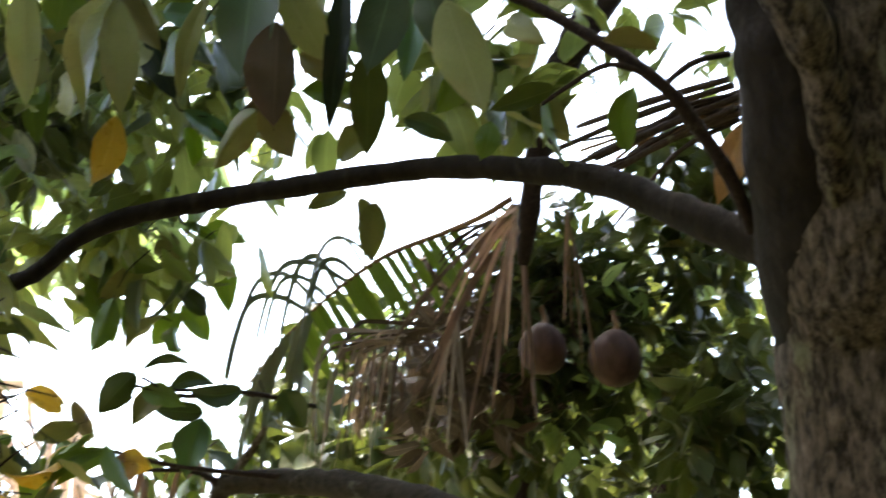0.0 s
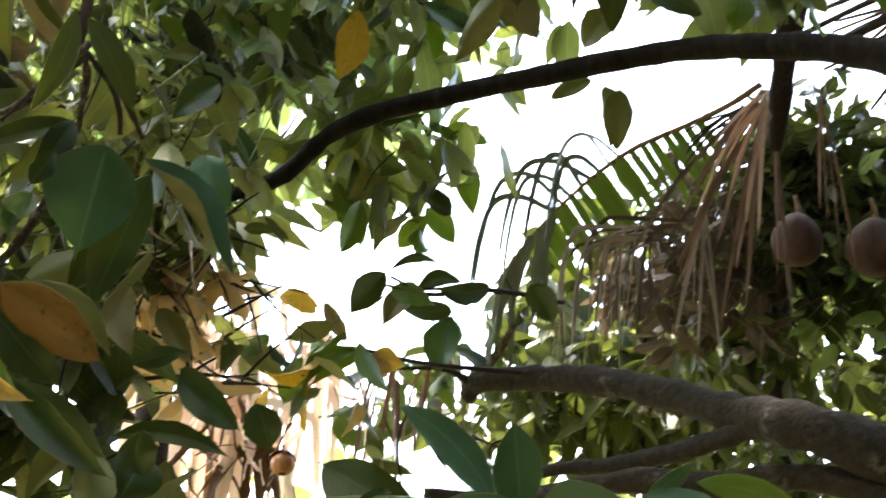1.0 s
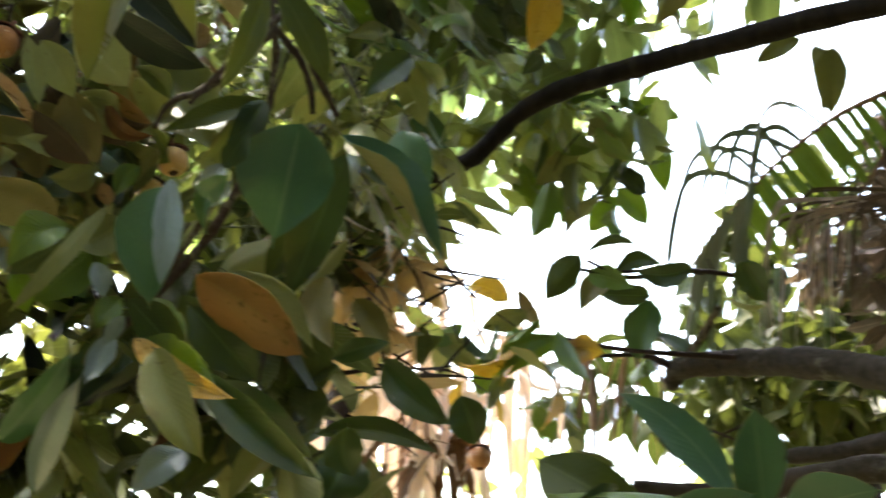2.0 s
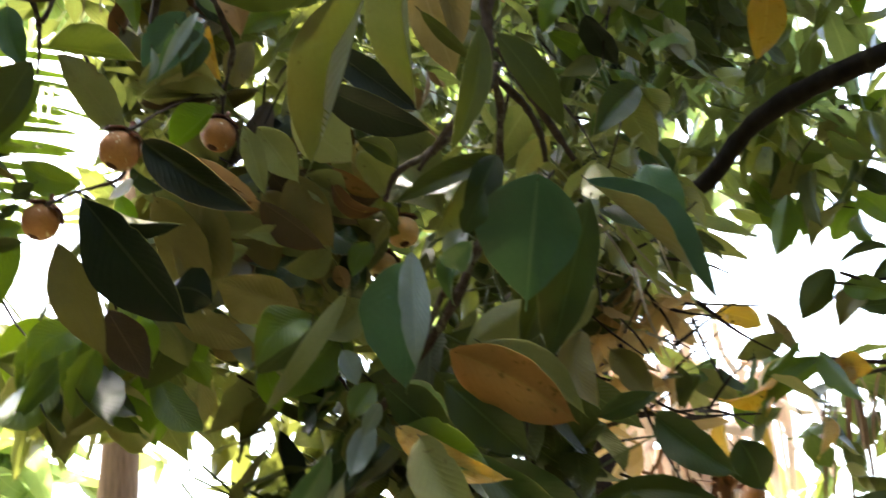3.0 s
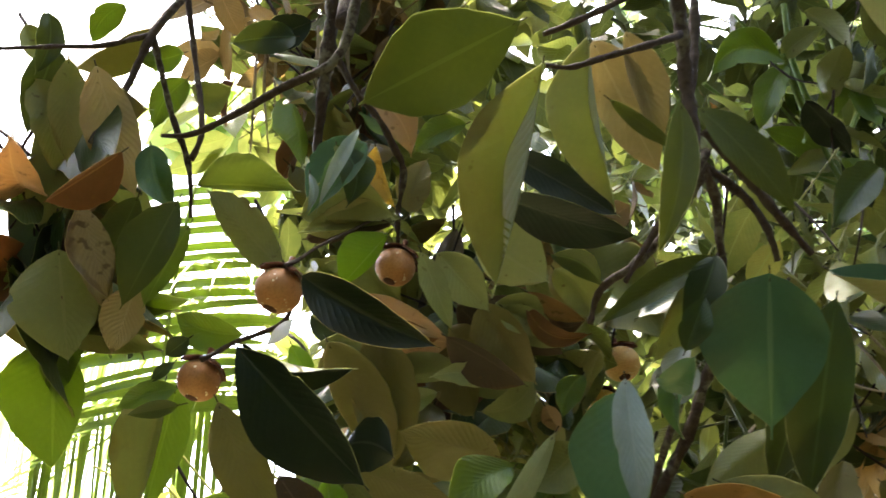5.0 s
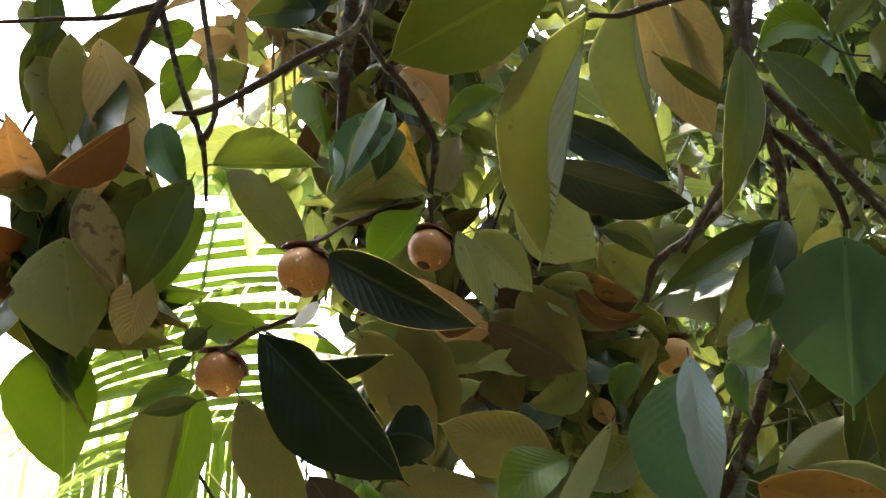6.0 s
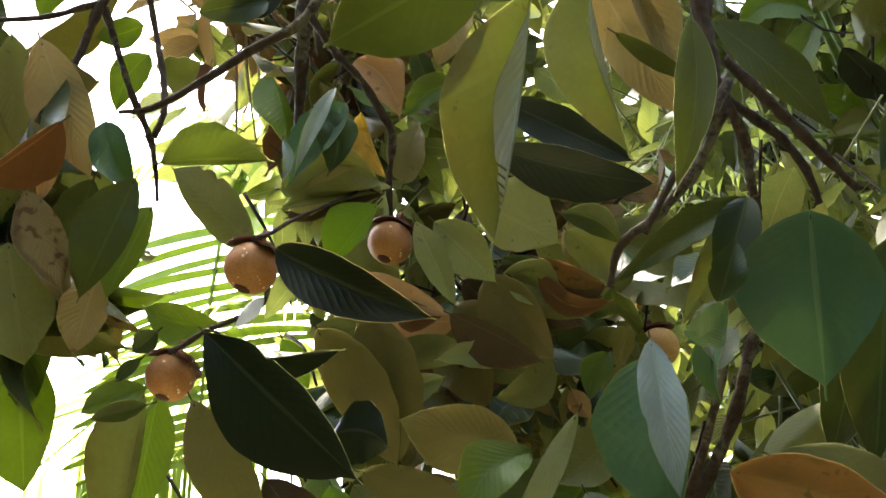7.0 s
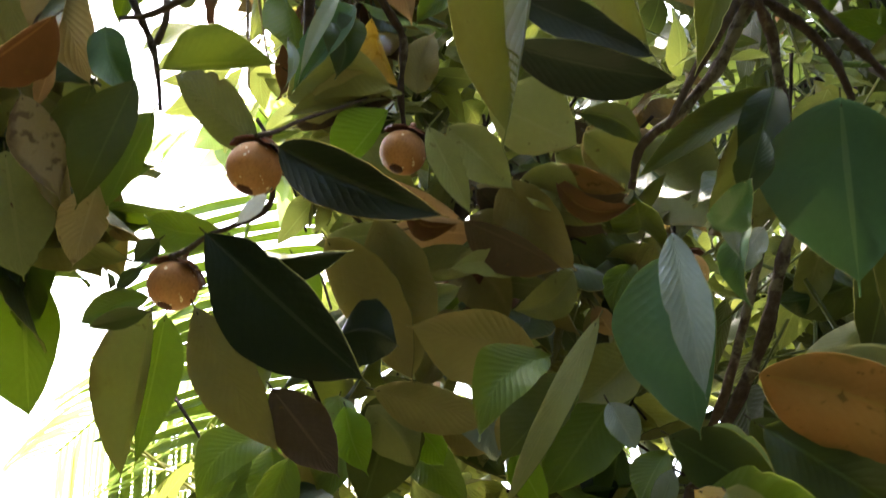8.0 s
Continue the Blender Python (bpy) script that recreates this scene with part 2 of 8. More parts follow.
# dark copy of the dry leaflet; carries the shade between the dead fronds
PALM_DRY_SHADED = leaf_material("palm_leaflet_dry_shaded", (0.018, 0.013, 0.010), (0.07, 0.048, 0.036), (0.2, 0.14, 0.1), 0.6, 0.12, island=True, ribs=0.0, tint=(0.4, 0.28, 0.16), gloss=0.12)
BARK = rough_material("bark_grey", (0.020, 0.014, 0.010), (0.22, 0.165, 0.12), 60.0, 0.85, 1.0, (1, 1, 0.3), (0.17, 0.16, 0.10), 0.62, deep=0.05, hard=3.2)
BARK_MID = rough_material("bark_smooth_grey", (0.018, 0.014, 0.011), (0.055, 0.042, 0.034), 50.0, 0.85, 0.7, (1, 1, 1), (0.085, 0.078, 0.062), 0.6, deep=0.015)
BARK_DARK = rough_material("bark_dark", (0.012, 0.007, 0.006), (0.034, 0.021, 0.018), 90.0, 0.8, 0.7, patch=(0.048, 0.039, 0.033), patch_at=0.63)
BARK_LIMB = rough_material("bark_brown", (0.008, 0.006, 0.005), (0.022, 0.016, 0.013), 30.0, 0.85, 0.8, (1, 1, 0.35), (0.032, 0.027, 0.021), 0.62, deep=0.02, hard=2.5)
TWIG_SKIN = rough_material("leaf_stalk", (0.025, 0.022, 0.01), (0.07, 0.055, 0.02), 150.0, 0.5, 0.2)
BARK_TWIG = rough_material("bark_twig", (0.022, 0.014, 0.012), (0.075, 0.052, 0.042), 110.0, 0.75, 0.8, patch=(0.11, 0.10, 0.075), patch_at=0.6)
DRY_TWIG = rough_material("dry_twig", (0.22, 0.17, 0.13), (0.42, 0.35, 0.28), 120.0, 0.7, 0.3)
STEM = rough_material("stem_green", (0.08, 0.13, 0.03), (0.17, 0.22, 0.07), 80.0, 0.5, 0.2)
HUSK = rough_material("husk_dry", (0.09, 0.05, 0.03), (0.26, 0.16, 0.10), 40.0, 0.8, 0.5, (3, 3, 0.2))
SOIL = rough_material("soil_litter", (0.05, 0.04, 0.025), (0.14, 0.11, 0.06), 6.0, 0.95, 0.8, patch=(0.06, 0.10, 0.03), patch_at=0.5)


def fruit_material(name, c1, c2, speck):
    m, nt, out = nodes_of(name)
    ln = nt.links.new
    coords = nt.nodes.new("ShaderNodeTexCoord")
    a = nd(nt, "ShaderNodeTexNoise", Scale=45.0, Detail=4.0)
    b = nd(nt, "ShaderNodeTexVoronoi", Scale=150.0)
    c = nd(nt, "ShaderNodeTexNoise", Scale=70.0, Detail=1.0)
    g = nd(nt, "ShaderNodeTexNoise", Scale=420.0, Detail=2.0)
    for n in (a, b, c, g):
        ln(coords.outputs["Object"], n.inputs["Vector"])
    rnd = nt.nodes.new("ShaderNodeObjectInfo").outputs["Random"]
    f = mathn(nt, "ADD", mathn(nt, "MULTIPLY", a.outputs[0], 0.6), mathn(nt, "MULTIPLY", rnd, 0.4), clamp=True)
    col = mixc(nt, f, c1, c2)
    col = mixc(nt, mathn(nt, "MULTIPLY", mathn(nt, "SUBTRACT", g.outputs[0], 0.42), 1.6, clamp=True), col, speck)
    # small pale resin flecks
    fleck = mathn(nt, "MULTIPLY", mathn(nt, "LESS_THAN", b.outputs["Distance"], 0.26), mathn(nt, "GREATER_THAN", c.outputs[0], 0.55))
    col = mixc(nt, mathn(nt, "MULTIPLY", fleck, 0.85), col, (0.75, 0.62, 0.42))
    bump = nd(nt, "ShaderNodeBump", Strength=0.25, Distance=0.001)
    ln(mathn(nt, "ADD", a.outputs[0], fleck), bump.inputs["Height"])
    p = nd(nt, "ShaderNodeBsdfPrincipled", Roughness=0.55)
    p.inputs["Specular IOR Level"].default_value = 0.25
    p.inputs["Subsurface Weight"].default_value = 0.05
    p.inputs["Subsurface Radius"].default_value = (0.01, 0.004, 0.002)
    ln(col, p.inputs["Base Color"])
    ln(bump.outputs[0], p.inputs["Normal"])
    ln(p.outputs[0], out.inputs[0])
    return m


FRUIT = fruit_material("fruit_skin", (0.29, 0.115, 0.042), (0.44, 0.21, 0.085), (0.2, 0.085, 0.034))
FRUIT_PALE = fruit_material("fruit_skin_pale", (0.58, 0.33, 0.12), (0.72, 0.46, 0.2), (0.4, 0.2, 0.07))
SCAR = rough_material("fruit_scar", (0.035, 0.012, 0.008), (0.10, 0.035, 0.02), 200.0, 0.7, 0.4)
CALYX = rough_material("calyx", (0.075, 0.026, 0.016), (0.18, 0.065, 0.036), 120.0, 0.55, 0.3)
COCO = rough_material("nut_husk", (0.032, 0.017, 0.015), (0.085, 0.045, 0.038), 30.0, 0.65, 0.3, (1, 1, 0.3))


# ---- builders ----
def link(name, verts, faces, mats, parent=None, uvs=None, matidx=None, smooth=True, label=""):
    me = bpy.data.meshes.new(name)
    me.from_pydata(verts, [], faces)
    for mt in mats:
        me.materials.append(mt)
    if uvs is not None:
        layer = me.uv_layers.new(name="UVMap")
        loops = np.empty(len(me.loops), dtype=np.int32)
        me.loops.foreach_get("vertex_index", loops)
        layer.data.foreach_set("uv", np.asarray(uvs, dtype=np.float32)[loops].ravel())
    if matidx is not None:
        me.polygons.foreach_set("material_index", np.asarray(matidx, dtype=np.int32))
    if smooth:
        me.polygons.foreach_set("use_smooth", np.ones(len(me.polygons), dtype=bool))
    me.update()
    ob = new(name, me)
    ob.parent = parent
    if label:
        ob["label"] = label
    return ob


def thing(name, at=(0, 0, 0), label="", category="", group=""):
    e = new(name)
    e.location = at
    e.empty_display_size = 0.1
    bpy.context.view_layer.update()
    return tagged(e, label, category, group)


def under(ob, parent):
    """Makes ob a part of parent, staying where it is."""
    ob.parent = parent
    ob.matrix_parent_inverse = parent.matrix_world.inverted()
    return ob


def leaf_sheet(L, W, bow, sag, fold, curl, rows, cols, seed, two=True, tipness=0.15, lean=0.0):
    """Verts, faces, uvs, material index of a leaf along x, its seen skin towards +z. lean turns one half up, the other down."""
    rng = random.Random(seed)
    ph, amp = rng.uniform(0, 6), rng.uniform(0.03, 0.085) * W
    ph2, waves = rng.uniform(0, 6), rng.uniform(14, 22)
    twist, droop = rng.uniform(-0.7, 0.7), rng.uniform(-0.12, 0.22) * L
    lean += rng.uniform(-0.16, 0.16)
    lop = rng.uniform(-0.09, 0.09)
    jag = [(rng.uniform(5, 40), rng.uniform(0, 6), rng.uniform(0, 6)) for _ in range(4)] if two else []
    pw, lead = rng.uniform(0.6, 0.86), rng.uniform(0.74, 1.0)
    tipness *= rng.uniform(0.5, 1.0)
    verts, uvs, faces, idx = [], [], [], []
    bites = [(rng.uniform(0.2, 0.92), rng.choice((-1, 1)), rng.uniform(0.05, 0.2), rng.uniform(0.025, 0.07)) for _ in range(rng.choice((0, 0, 1, 1, 2)))] if two else []
    for k in range(2 if two else 1):
        off = (0.0004 if k == 0 else -0.0004) if two else 0.0
        start = len(verts)
        for i in range(rows + 1):
            t = i / rows
            h = W / 2 * (math.sin(math.pi * min(1, t / (1 - tipness * 0.5)) ** lead) ** pw if t < 1 - tipness * 0.5 else 0)
            tail = max(0.0, 1 - abs(t - (1 - tipness * 0.6)) / tipness)
            h = max(h, W * 0.045 * tail * (1.25 - t), W * 0.012)
            arc = 4 * t * (1 - t)
            cx, cy, cz = L * t, bow * arc, sag * arc - droop * max(0.0, t - 0.45) ** 2 * 1.6
            for j in range(-cols, cols + 1):
                q = j / cols
                hh = h * (1 + (lop if q > 0 else -lop))
                for jf, j1, j2 in jag:
                    hh *= 1 + 0.55 / (jf + 12) * math.sin(jf * t + (j1 if q > 0 else j2))
                for bt, bs, bd, bw in bites:
                    if q * bs > 0.3 and abs(t - bt) < bw:
                        hh *= 1 - bd * (1 - abs(t - bt) / bw)
                a = fold + (lean if q > 0 else -lean)
                c, s = math.cos(a), math.sin(a)
                y = hh * q * c
                z = hh * abs(q) * s + curl * hh * q * q
                z += amp * (math.sin(ph + t * 8 + (2 if q > 0 else 0)) + 0.35 * math.sin(ph2 + t * waves + (1.3 if q > 0 else 0))) * abs(q) ** 1.8
                z += twist * (t - 0.5) * y
                verts.append((cx, cy + y, cz + z + off))
                uvs.append((0.5 + 0.5 * q, t))
        n = 2 * cols + 1
        for i in range(rows):
            for j in range(n - 1):
                a = start + i * n + j
                f = (a, a + n, a + n + 1, a + 1)
                faces.append(f[::-1] if k == 0 else f)
                idx.append(k)
    return verts, faces, uvs, idx


def axes_at(b, t, n):
    b, t, n = Vector(b), Vector(t), Vector(n)
    a = (t - b).normalized()
    n = (n - a * n.dot(a)).normalized()
    s = n.cross(a)
    return Matrix(((a.x, s.x, n.x, b.x), (a.y, s.y, n.y, b.y), (a.z, s.z, n.z, b.z), (0, 0, 0, 1))), (t - b).length


PAIR = {"moss": "moss", "sea": "under", "petal": "petal", "olive": "top", "stained": "tan", "curl_sheen": "under", "rust": "rust", "sky_sheen": "teal", "dead": "dead", "deep": "under", "lime": "green", "amber": "amber", "drab": "top", "teal": "under", "top": "under", "under": "top", "pale": "top", "green": "green", "brown": "brown", "tan": "tan", "yellow": "yellow"}
serial = [0]


def leaf(parent, b, t, n, w, bow=0.0, sag=0.0, fold=0.0, skin="under", curl=0.0, stalk=0.014, lean=0.0):
    """One leaf from its base b to its tip t, with the skin named facing n. fold and curl bend the halves towards n."""
    serial[0] += 1
    m, L = axes_at(b, t, n)
    verts, faces, uvs, idx = leaf_sheet(L, w, bow, sag, radians(fold), curl, 22, 4, serial[0], lean=radians(lean))
    # stalk
    k = len(verts)
    r = 0.0008
    for x, zz in ((-stalk * 0.4, -0.002), (0.04 * L, 0.0)):
        for q in range(5):
            verts.append((x, r * math.cos(q * 1.2566), zz + r * math.sin(q * 1.2566)))
            uvs.append((0.5, 0.0))
    for q in range(5):
        faces.append((k + q, k + (q + 1) % 5, k + 5 + (q + 1) % 5, k + 5 + q))
        idx.append(2)
    ob = link("leaf", verts, faces, (LEAF[skin], LEAF[PAIR[skin]], TWIG_SKIN), None, uvs, idx)
    ob.matrix_world = m
    return under(ob, parent)


def blade_sheet(L, wide, folds, bow, sag, peak, tip, wave, seed, fray=None):
    """A leaf along x of two halves, +y and -y, each with its own width, its own fold towards +z and a margin that rolls. fray: side, from, to, teeth."""
    rng = random.Random(seed)
    rows, cols = (96 if fray else 26), 5
    k, pw = math.log(0.5) / math.log(peak), rng.uniform(0.74, 0.92)
    ph, ph2, fast = rng.uniform(0, 6), rng.uniform(0, 6), rng.uniform(13, 20)
    twist, droop, roll = rng.uniform(-0.5, 0.5), rng.uniform(-0.12, 0.3) * L, [rng.uniform(-0.15, 0.45), rng.uniform(-0.15, 0.45)]
    lean = rng.uniform(-18, 18)
    folds = [f if abs(f) > 90 else f + (lean if s_ == 0 else -lean) for s_, f in enumerate(folds)]
    jag = [(rng.uniform(6, 46), rng.uniform(0, 6), rng.uniform(0, 6)) for _ in range(4)]
    bites = [(rng.uniform(0.25, 0.95), rng.choice((0, 1)), rng.uniform(0.04, 0.18), rng.uniform(0.02, 0.05)) for _ in range(rng.choice((0, 0, 1, 2)))]
    verts, uvs, faces, idx = [], [], [], []
    for lay in range(2):
        off = 0.0004 if lay == 0 else -0.0004
        start = len(verts)
        for i in range(rows + 1):
            t = i / rows
            arc = 4 * t * (1 - t)
            main = min(1.0, t / (1 - tip * 0.6))
            h = math.sin(math.pi * main ** k) ** pw if main < 1 else 0.0
            h = max(h, 0.05 * max(0.0, 1 - abs(t - (1 - tip * 0.7)) / max(tip, 0.01)) * (1.3 - t), 0.014)
            ease = 0.45 + 0.55 * math.sin(math.pi * min(1, 0.12 + 0.8 * t))
            for j in range(-cols, cols + 1):
                side = 0 if j > 0 else 1
                sg = 1 if j > 0 else -1
                u = abs(j) / cols
                w = wide[side] * h
                for jf, j1, j2 in jag:
                    w *= 1 + 0.5 / (jf + 12) * math.sin(jf * t + (j1 if side else j2))
                for bt, bs, bd, bw in bites:
                    if bs == side and u > 0.5 and abs(t - bt) < bw:
                        w *= 1 - bd * (1 - abs(t - bt) / bw)
                a0, y, z = radians(folds[side]) * ease, 0.0, 0.0
                for q in range(abs(j)):
                    a = a0 + roll[side] * ((q + 0.5) / cols) ** 2
                    y += w / cols * math.cos(a)
                    z += w / cols * math.sin(a)
                z += wave * (wide[0] + wide[1]) * 0.5 * (math.sin(ph + t * 8 + 2 * side) + 0.35 * math.sin(ph2 + t * fast + 1.3 * side)) * u ** 1.8 * h
                a = a0 + roll[side] * u * u
                y, z = sg * (y - off * math.sin(a)), z + off * math.cos(a)
                verts.append((L * t, bow * arc + y, sag * arc - droop * max(0.0, t - 0.4) ** 2 + z + twist * (t - 0.5) * y))
                uvs.append((0.5 + 0.5 * sg * u, t))
        n = 2 * cols + 1
        for i in range(rows):
            for j in range(n - 1):
                if fray and (j >= cols) == (fray[0] > 0) and fray[1] < i / rows < fray[2] and int(i / rows * fray[3] * 6) % 2 and abs(j - cols + 0.5) > 1:
                    continue
                a = start + i * n + j
                f = (a, a + n, a + n + 1, a + 1)
                faces.append(f[::-1] if lay == 0 else f)
                idx.append(lay)
    return verts, faces, uvs, idx


def blade(parent, b, t, n, wide, folds, skin, bow=0.0, sag=0.0, peak=0.46, tip=0.08, wave=0.06, back="", fray=None):
    """One leaf from its base b to its tip t with the skin named facing n, its halves modelled one by one."""
    serial[0] += 1
    m, L = axes_at(b, t, n)
    verts, faces, uvs, idx = blade_sheet(L, wide, folds, bow, sag, peak, tip, wave, serial[0], fray)
    k, r = len(verts), 0.0009
    for x, zz in ((-0.009, -0.002), (0.05 * L, 0.0)):
        for q in range(5):
            verts.append((x, r * math.cos(q * 1.2566) + bow * 0.19 * (x > 0), zz + r * math.sin(q * 1.2566)))
            uvs.append((0.5, 0.0))
    for q in range(5):
        faces.append((k + q, k + (q + 1) % 5, k + 5 + (q + 1) % 5, k + 5 + q))
        idx.append(2)
    ob = link("leaf", verts, faces, (LEAF[skin], LEAF[back or PAIR[skin]], TWIG_SKIN), None, uvs, idx)
    ob.matrix_world = m
    return under(ob, parent)


def spray(parent, centre, radii, yaw, n, size, skins, seed, hang=0.6):
    """Single leaves on short twiglets, hanging with their undersides to the ground."""
    rng = random.Random(seed)
    nr = np.random.default_rng(seed)
    for k, p in enumerate(blob(centre, radii, yaw, n, seed)):
        d = nr.normal(size=3) * np.array((1, 1, 0.5)) + np.array((0, 0, -hang - rng.random()))
        d /= np.linalg.norm(d)
        up = np.array((0, 0, 1.0)) + nr.normal(size=3) * 0.55
        l = size * rng.uniform(0.75, 1.2)
        skin = rng.choice(skins)
        face = up if skin == "top" else -up
        leaf(parent, p, p + d * l, face, l * rng.uniform(0.38, 0.52), rng.uniform(-0.07, 0.07) * l, rng.uniform(-0.1, 0.1) * l, rng.uniform(8, 34), skin, rng.uniform(-0.1, 0.2), 0.03)
        if k % 3 == 0:
            a = p - d * 0.03
            b = a + np.array((rng.uniform(-0.1, 0.1), rng.uniform(-0.05, 0.15), rng.uniform(0.05, 0.16)))
            tube("twig", [(*a, 0.0016), (*((a + b) / 2 + nr.normal(size=3) * 0.012), 0.002), (*b, 0.0028)], BARK_DARK, parent, 5, 3, 0.1)


def smooth_path(pts, n):
    """Catmull-Rom through points (x, y, z, r)."""
    p = [np.array(v, float) for v in pts]
    p = [2 * p[0] - p[1], *p, 2 * p[-1] - p[-2]]
    out = []
    for i in range(1, len(p) - 2):
        for k in range(n):
            t = k / n
            out.append(0.5 * (2 * p[i] + (p[i + 1] - p[i - 1]) * t + (2 * p[i - 1] - 5 * p[i] + 4 * p[i + 1] - p[i + 2]) * t * t + (3 * p[i] - p[i - 1] - 3 * p[i + 1] + p[i + 2]) * t ** 3))
    out.append(p[-2])
    return out


def tube(name, pts, material, parent=None, sides=8, n=6, rough=0.12, label="", bulge=0.0):
    """A limb through points (x, y, z, radius), uneven and closed at the ends."""
    path = smooth_path(pts, n)
    o = Vector(path[0][:3])
    verts, faces, uvs = [], [], []
    prev = None
    for i, q in enumerate(path):
        c = Vector(q[:3])
        d = Vector(path[min(i + 1, len(path) - 1)][:3]) - Vector(path[max(i - 1, 0)][:3])
        d.normalize()
        if prev is None:
            prev = d.orthogonal().normalized()
        prev = (prev - d * prev.dot(d)).normalized()
        e = d.cross(prev)
        for k in range(sides):
            a = 2 * math.pi * k / sides
            w = prev * math.cos(a) + e * math.sin(a)
            r = max(q[3], 0.0004) * (1 + rough * 2 * noise.noise((c + w * 0.5 * q[3]) * (0.35 / max(q[3], 0.004))) + bulge * (noise.noise((c + w * q[3]) * 14) + 0.6 * noise.noise((c + w * q[3]) * 37)))
            verts.append(c - o + w * r)
            uvs.append((k / sides, i / len(path)))
    m = len(path)
    for i in range(m - 1):
        for k in range(sides):
            a, b = i * sides + k, i * sides + (k + 1) % sides
            faces.append((a, b, b + sides, a + sides))
    faces.append(tuple(range(sides))[::-1])
    faces.append(tuple((m - 1) * sides + k for k in range(sides)))
    ob = link(name, verts, faces, (material,), None, uvs, label=label)
    ob.matrix_world = Matrix.Translation(o)
    return under(ob, parent) if parent else ob


def leaf_shape(kind, rng):
    """A light single-sheet leaf of unit length for crowns."""
    W = {"broad": 0.44, "narrow": 0.3}[kind] * rng.uniform(0.85, 1.15)
    v, f, u, _ = leaf_sheet(1.0, W, rng.uniform(-0.06, 0.06), rng.uniform(-0.12, 0.05), radians(rng.uniform(-5, 28)), rng.uniform(-0.1, 0.25), 6, 1, rng.random(), two=False)
    return np.array(v), np.array(f), np.array(u)


def turn_to(a, n):
    a = a / np.linalg.norm(a)
    n = n - a * (n @ a)
    n = n / max(np.linalg.norm(n), 1e-6)
    return np.stack([a, np.cross(n, a), n], 1)


def leafage(name, spots_, size, material, parent, seed, kind="broad", label="", hang=0.55):
    """Many leaves, and the twiglets that carry them, joined into one mesh. spots_: points (n, 3)."""
    rng = random.Random(seed)
    nr = np.random.default_rng(seed)
    shapes = [leaf_shape(kind, rng) for _ in range(6)]
    V, F, U, base = [], [], [], 0
    o = spots_.mean(0)
    for p in spots_:
        out = nr.normal(size=3)
        out /= np.linalg.norm(out)
        grow = out * np.array((1, 1, 0.45)) + np.array((0, 0, -hang))
        for _ in range(rng.choice((2, 3, 3, 4))):
            a = grow + nr.normal(size=3) * 0.55 + np.array((0, 0, -hang * 0.5))
            n = np.array((0, 0, 1.0)) + nr.normal(size=3) * 0.6
            v, f, u = rng.choice(shapes)
            M = turn_to(a, n) * size * rng.uniform(0.7, 1.2)
            q = p + nr.normal(size=3) * size * 0.18
            V.append(v @ M.T + (q - o))
            F.append(f + base)
            U.append(u)
            base += len(v)
        # twiglet: a thin three-sided spindle
        d = -grow / np.linalg.norm(grow) * size * rng.uniform(0.6, 1.3)
        s = np.cross(d, (0.3, 0.5, 0.8))
        s = s / np.linalg.norm(s) * size * 0.014
        w = np.cross(d, s)
        w = w / np.linalg.norm(w) * size * 0.014
        tw = np.array([p - o + s, p - o + w, p - o - s - w, p - o + d + s, p - o + d + w, p - o + d - s - w])
        V.append(tw)
        F.append(np.array([(0, 1, 4, 3), (1, 2, 5, 4), (2, 0, 3, 5)]) + base)
        U.append(np.full((6, 2), 0.5))
        base += 6
    ob = link(name, np.concatenate(V).tolist(), np.concatenate(F).tolist(), (material,), None, np.concatenate(U), label=label)
    ob.matrix_world = Matrix.Translation(o)
    ob["kind"] = "stuff"
    return under(ob, parent)


def blob(centre, radii, yaw, n, seed, hollow=0.0):
    """n points in an uneven ellipsoid, its first radius across a view at yaw, its second in depth."""
    nr = np.random.default_rng(seed)
    p = nr.normal(size=(n, 3))
    p /= np.linalg.norm(p, axis=1, keepdims=True)
    p *= (hollow + (1 - hollow) * nr.random((n, 1))) ** 0.45
    p *= radii
    c, s = math.cos(yaw), math.sin(yaw)
    return p @ np.array(((c, s, 0), (-s, c, 0), (0, 0, 1))) + np.array(centre)


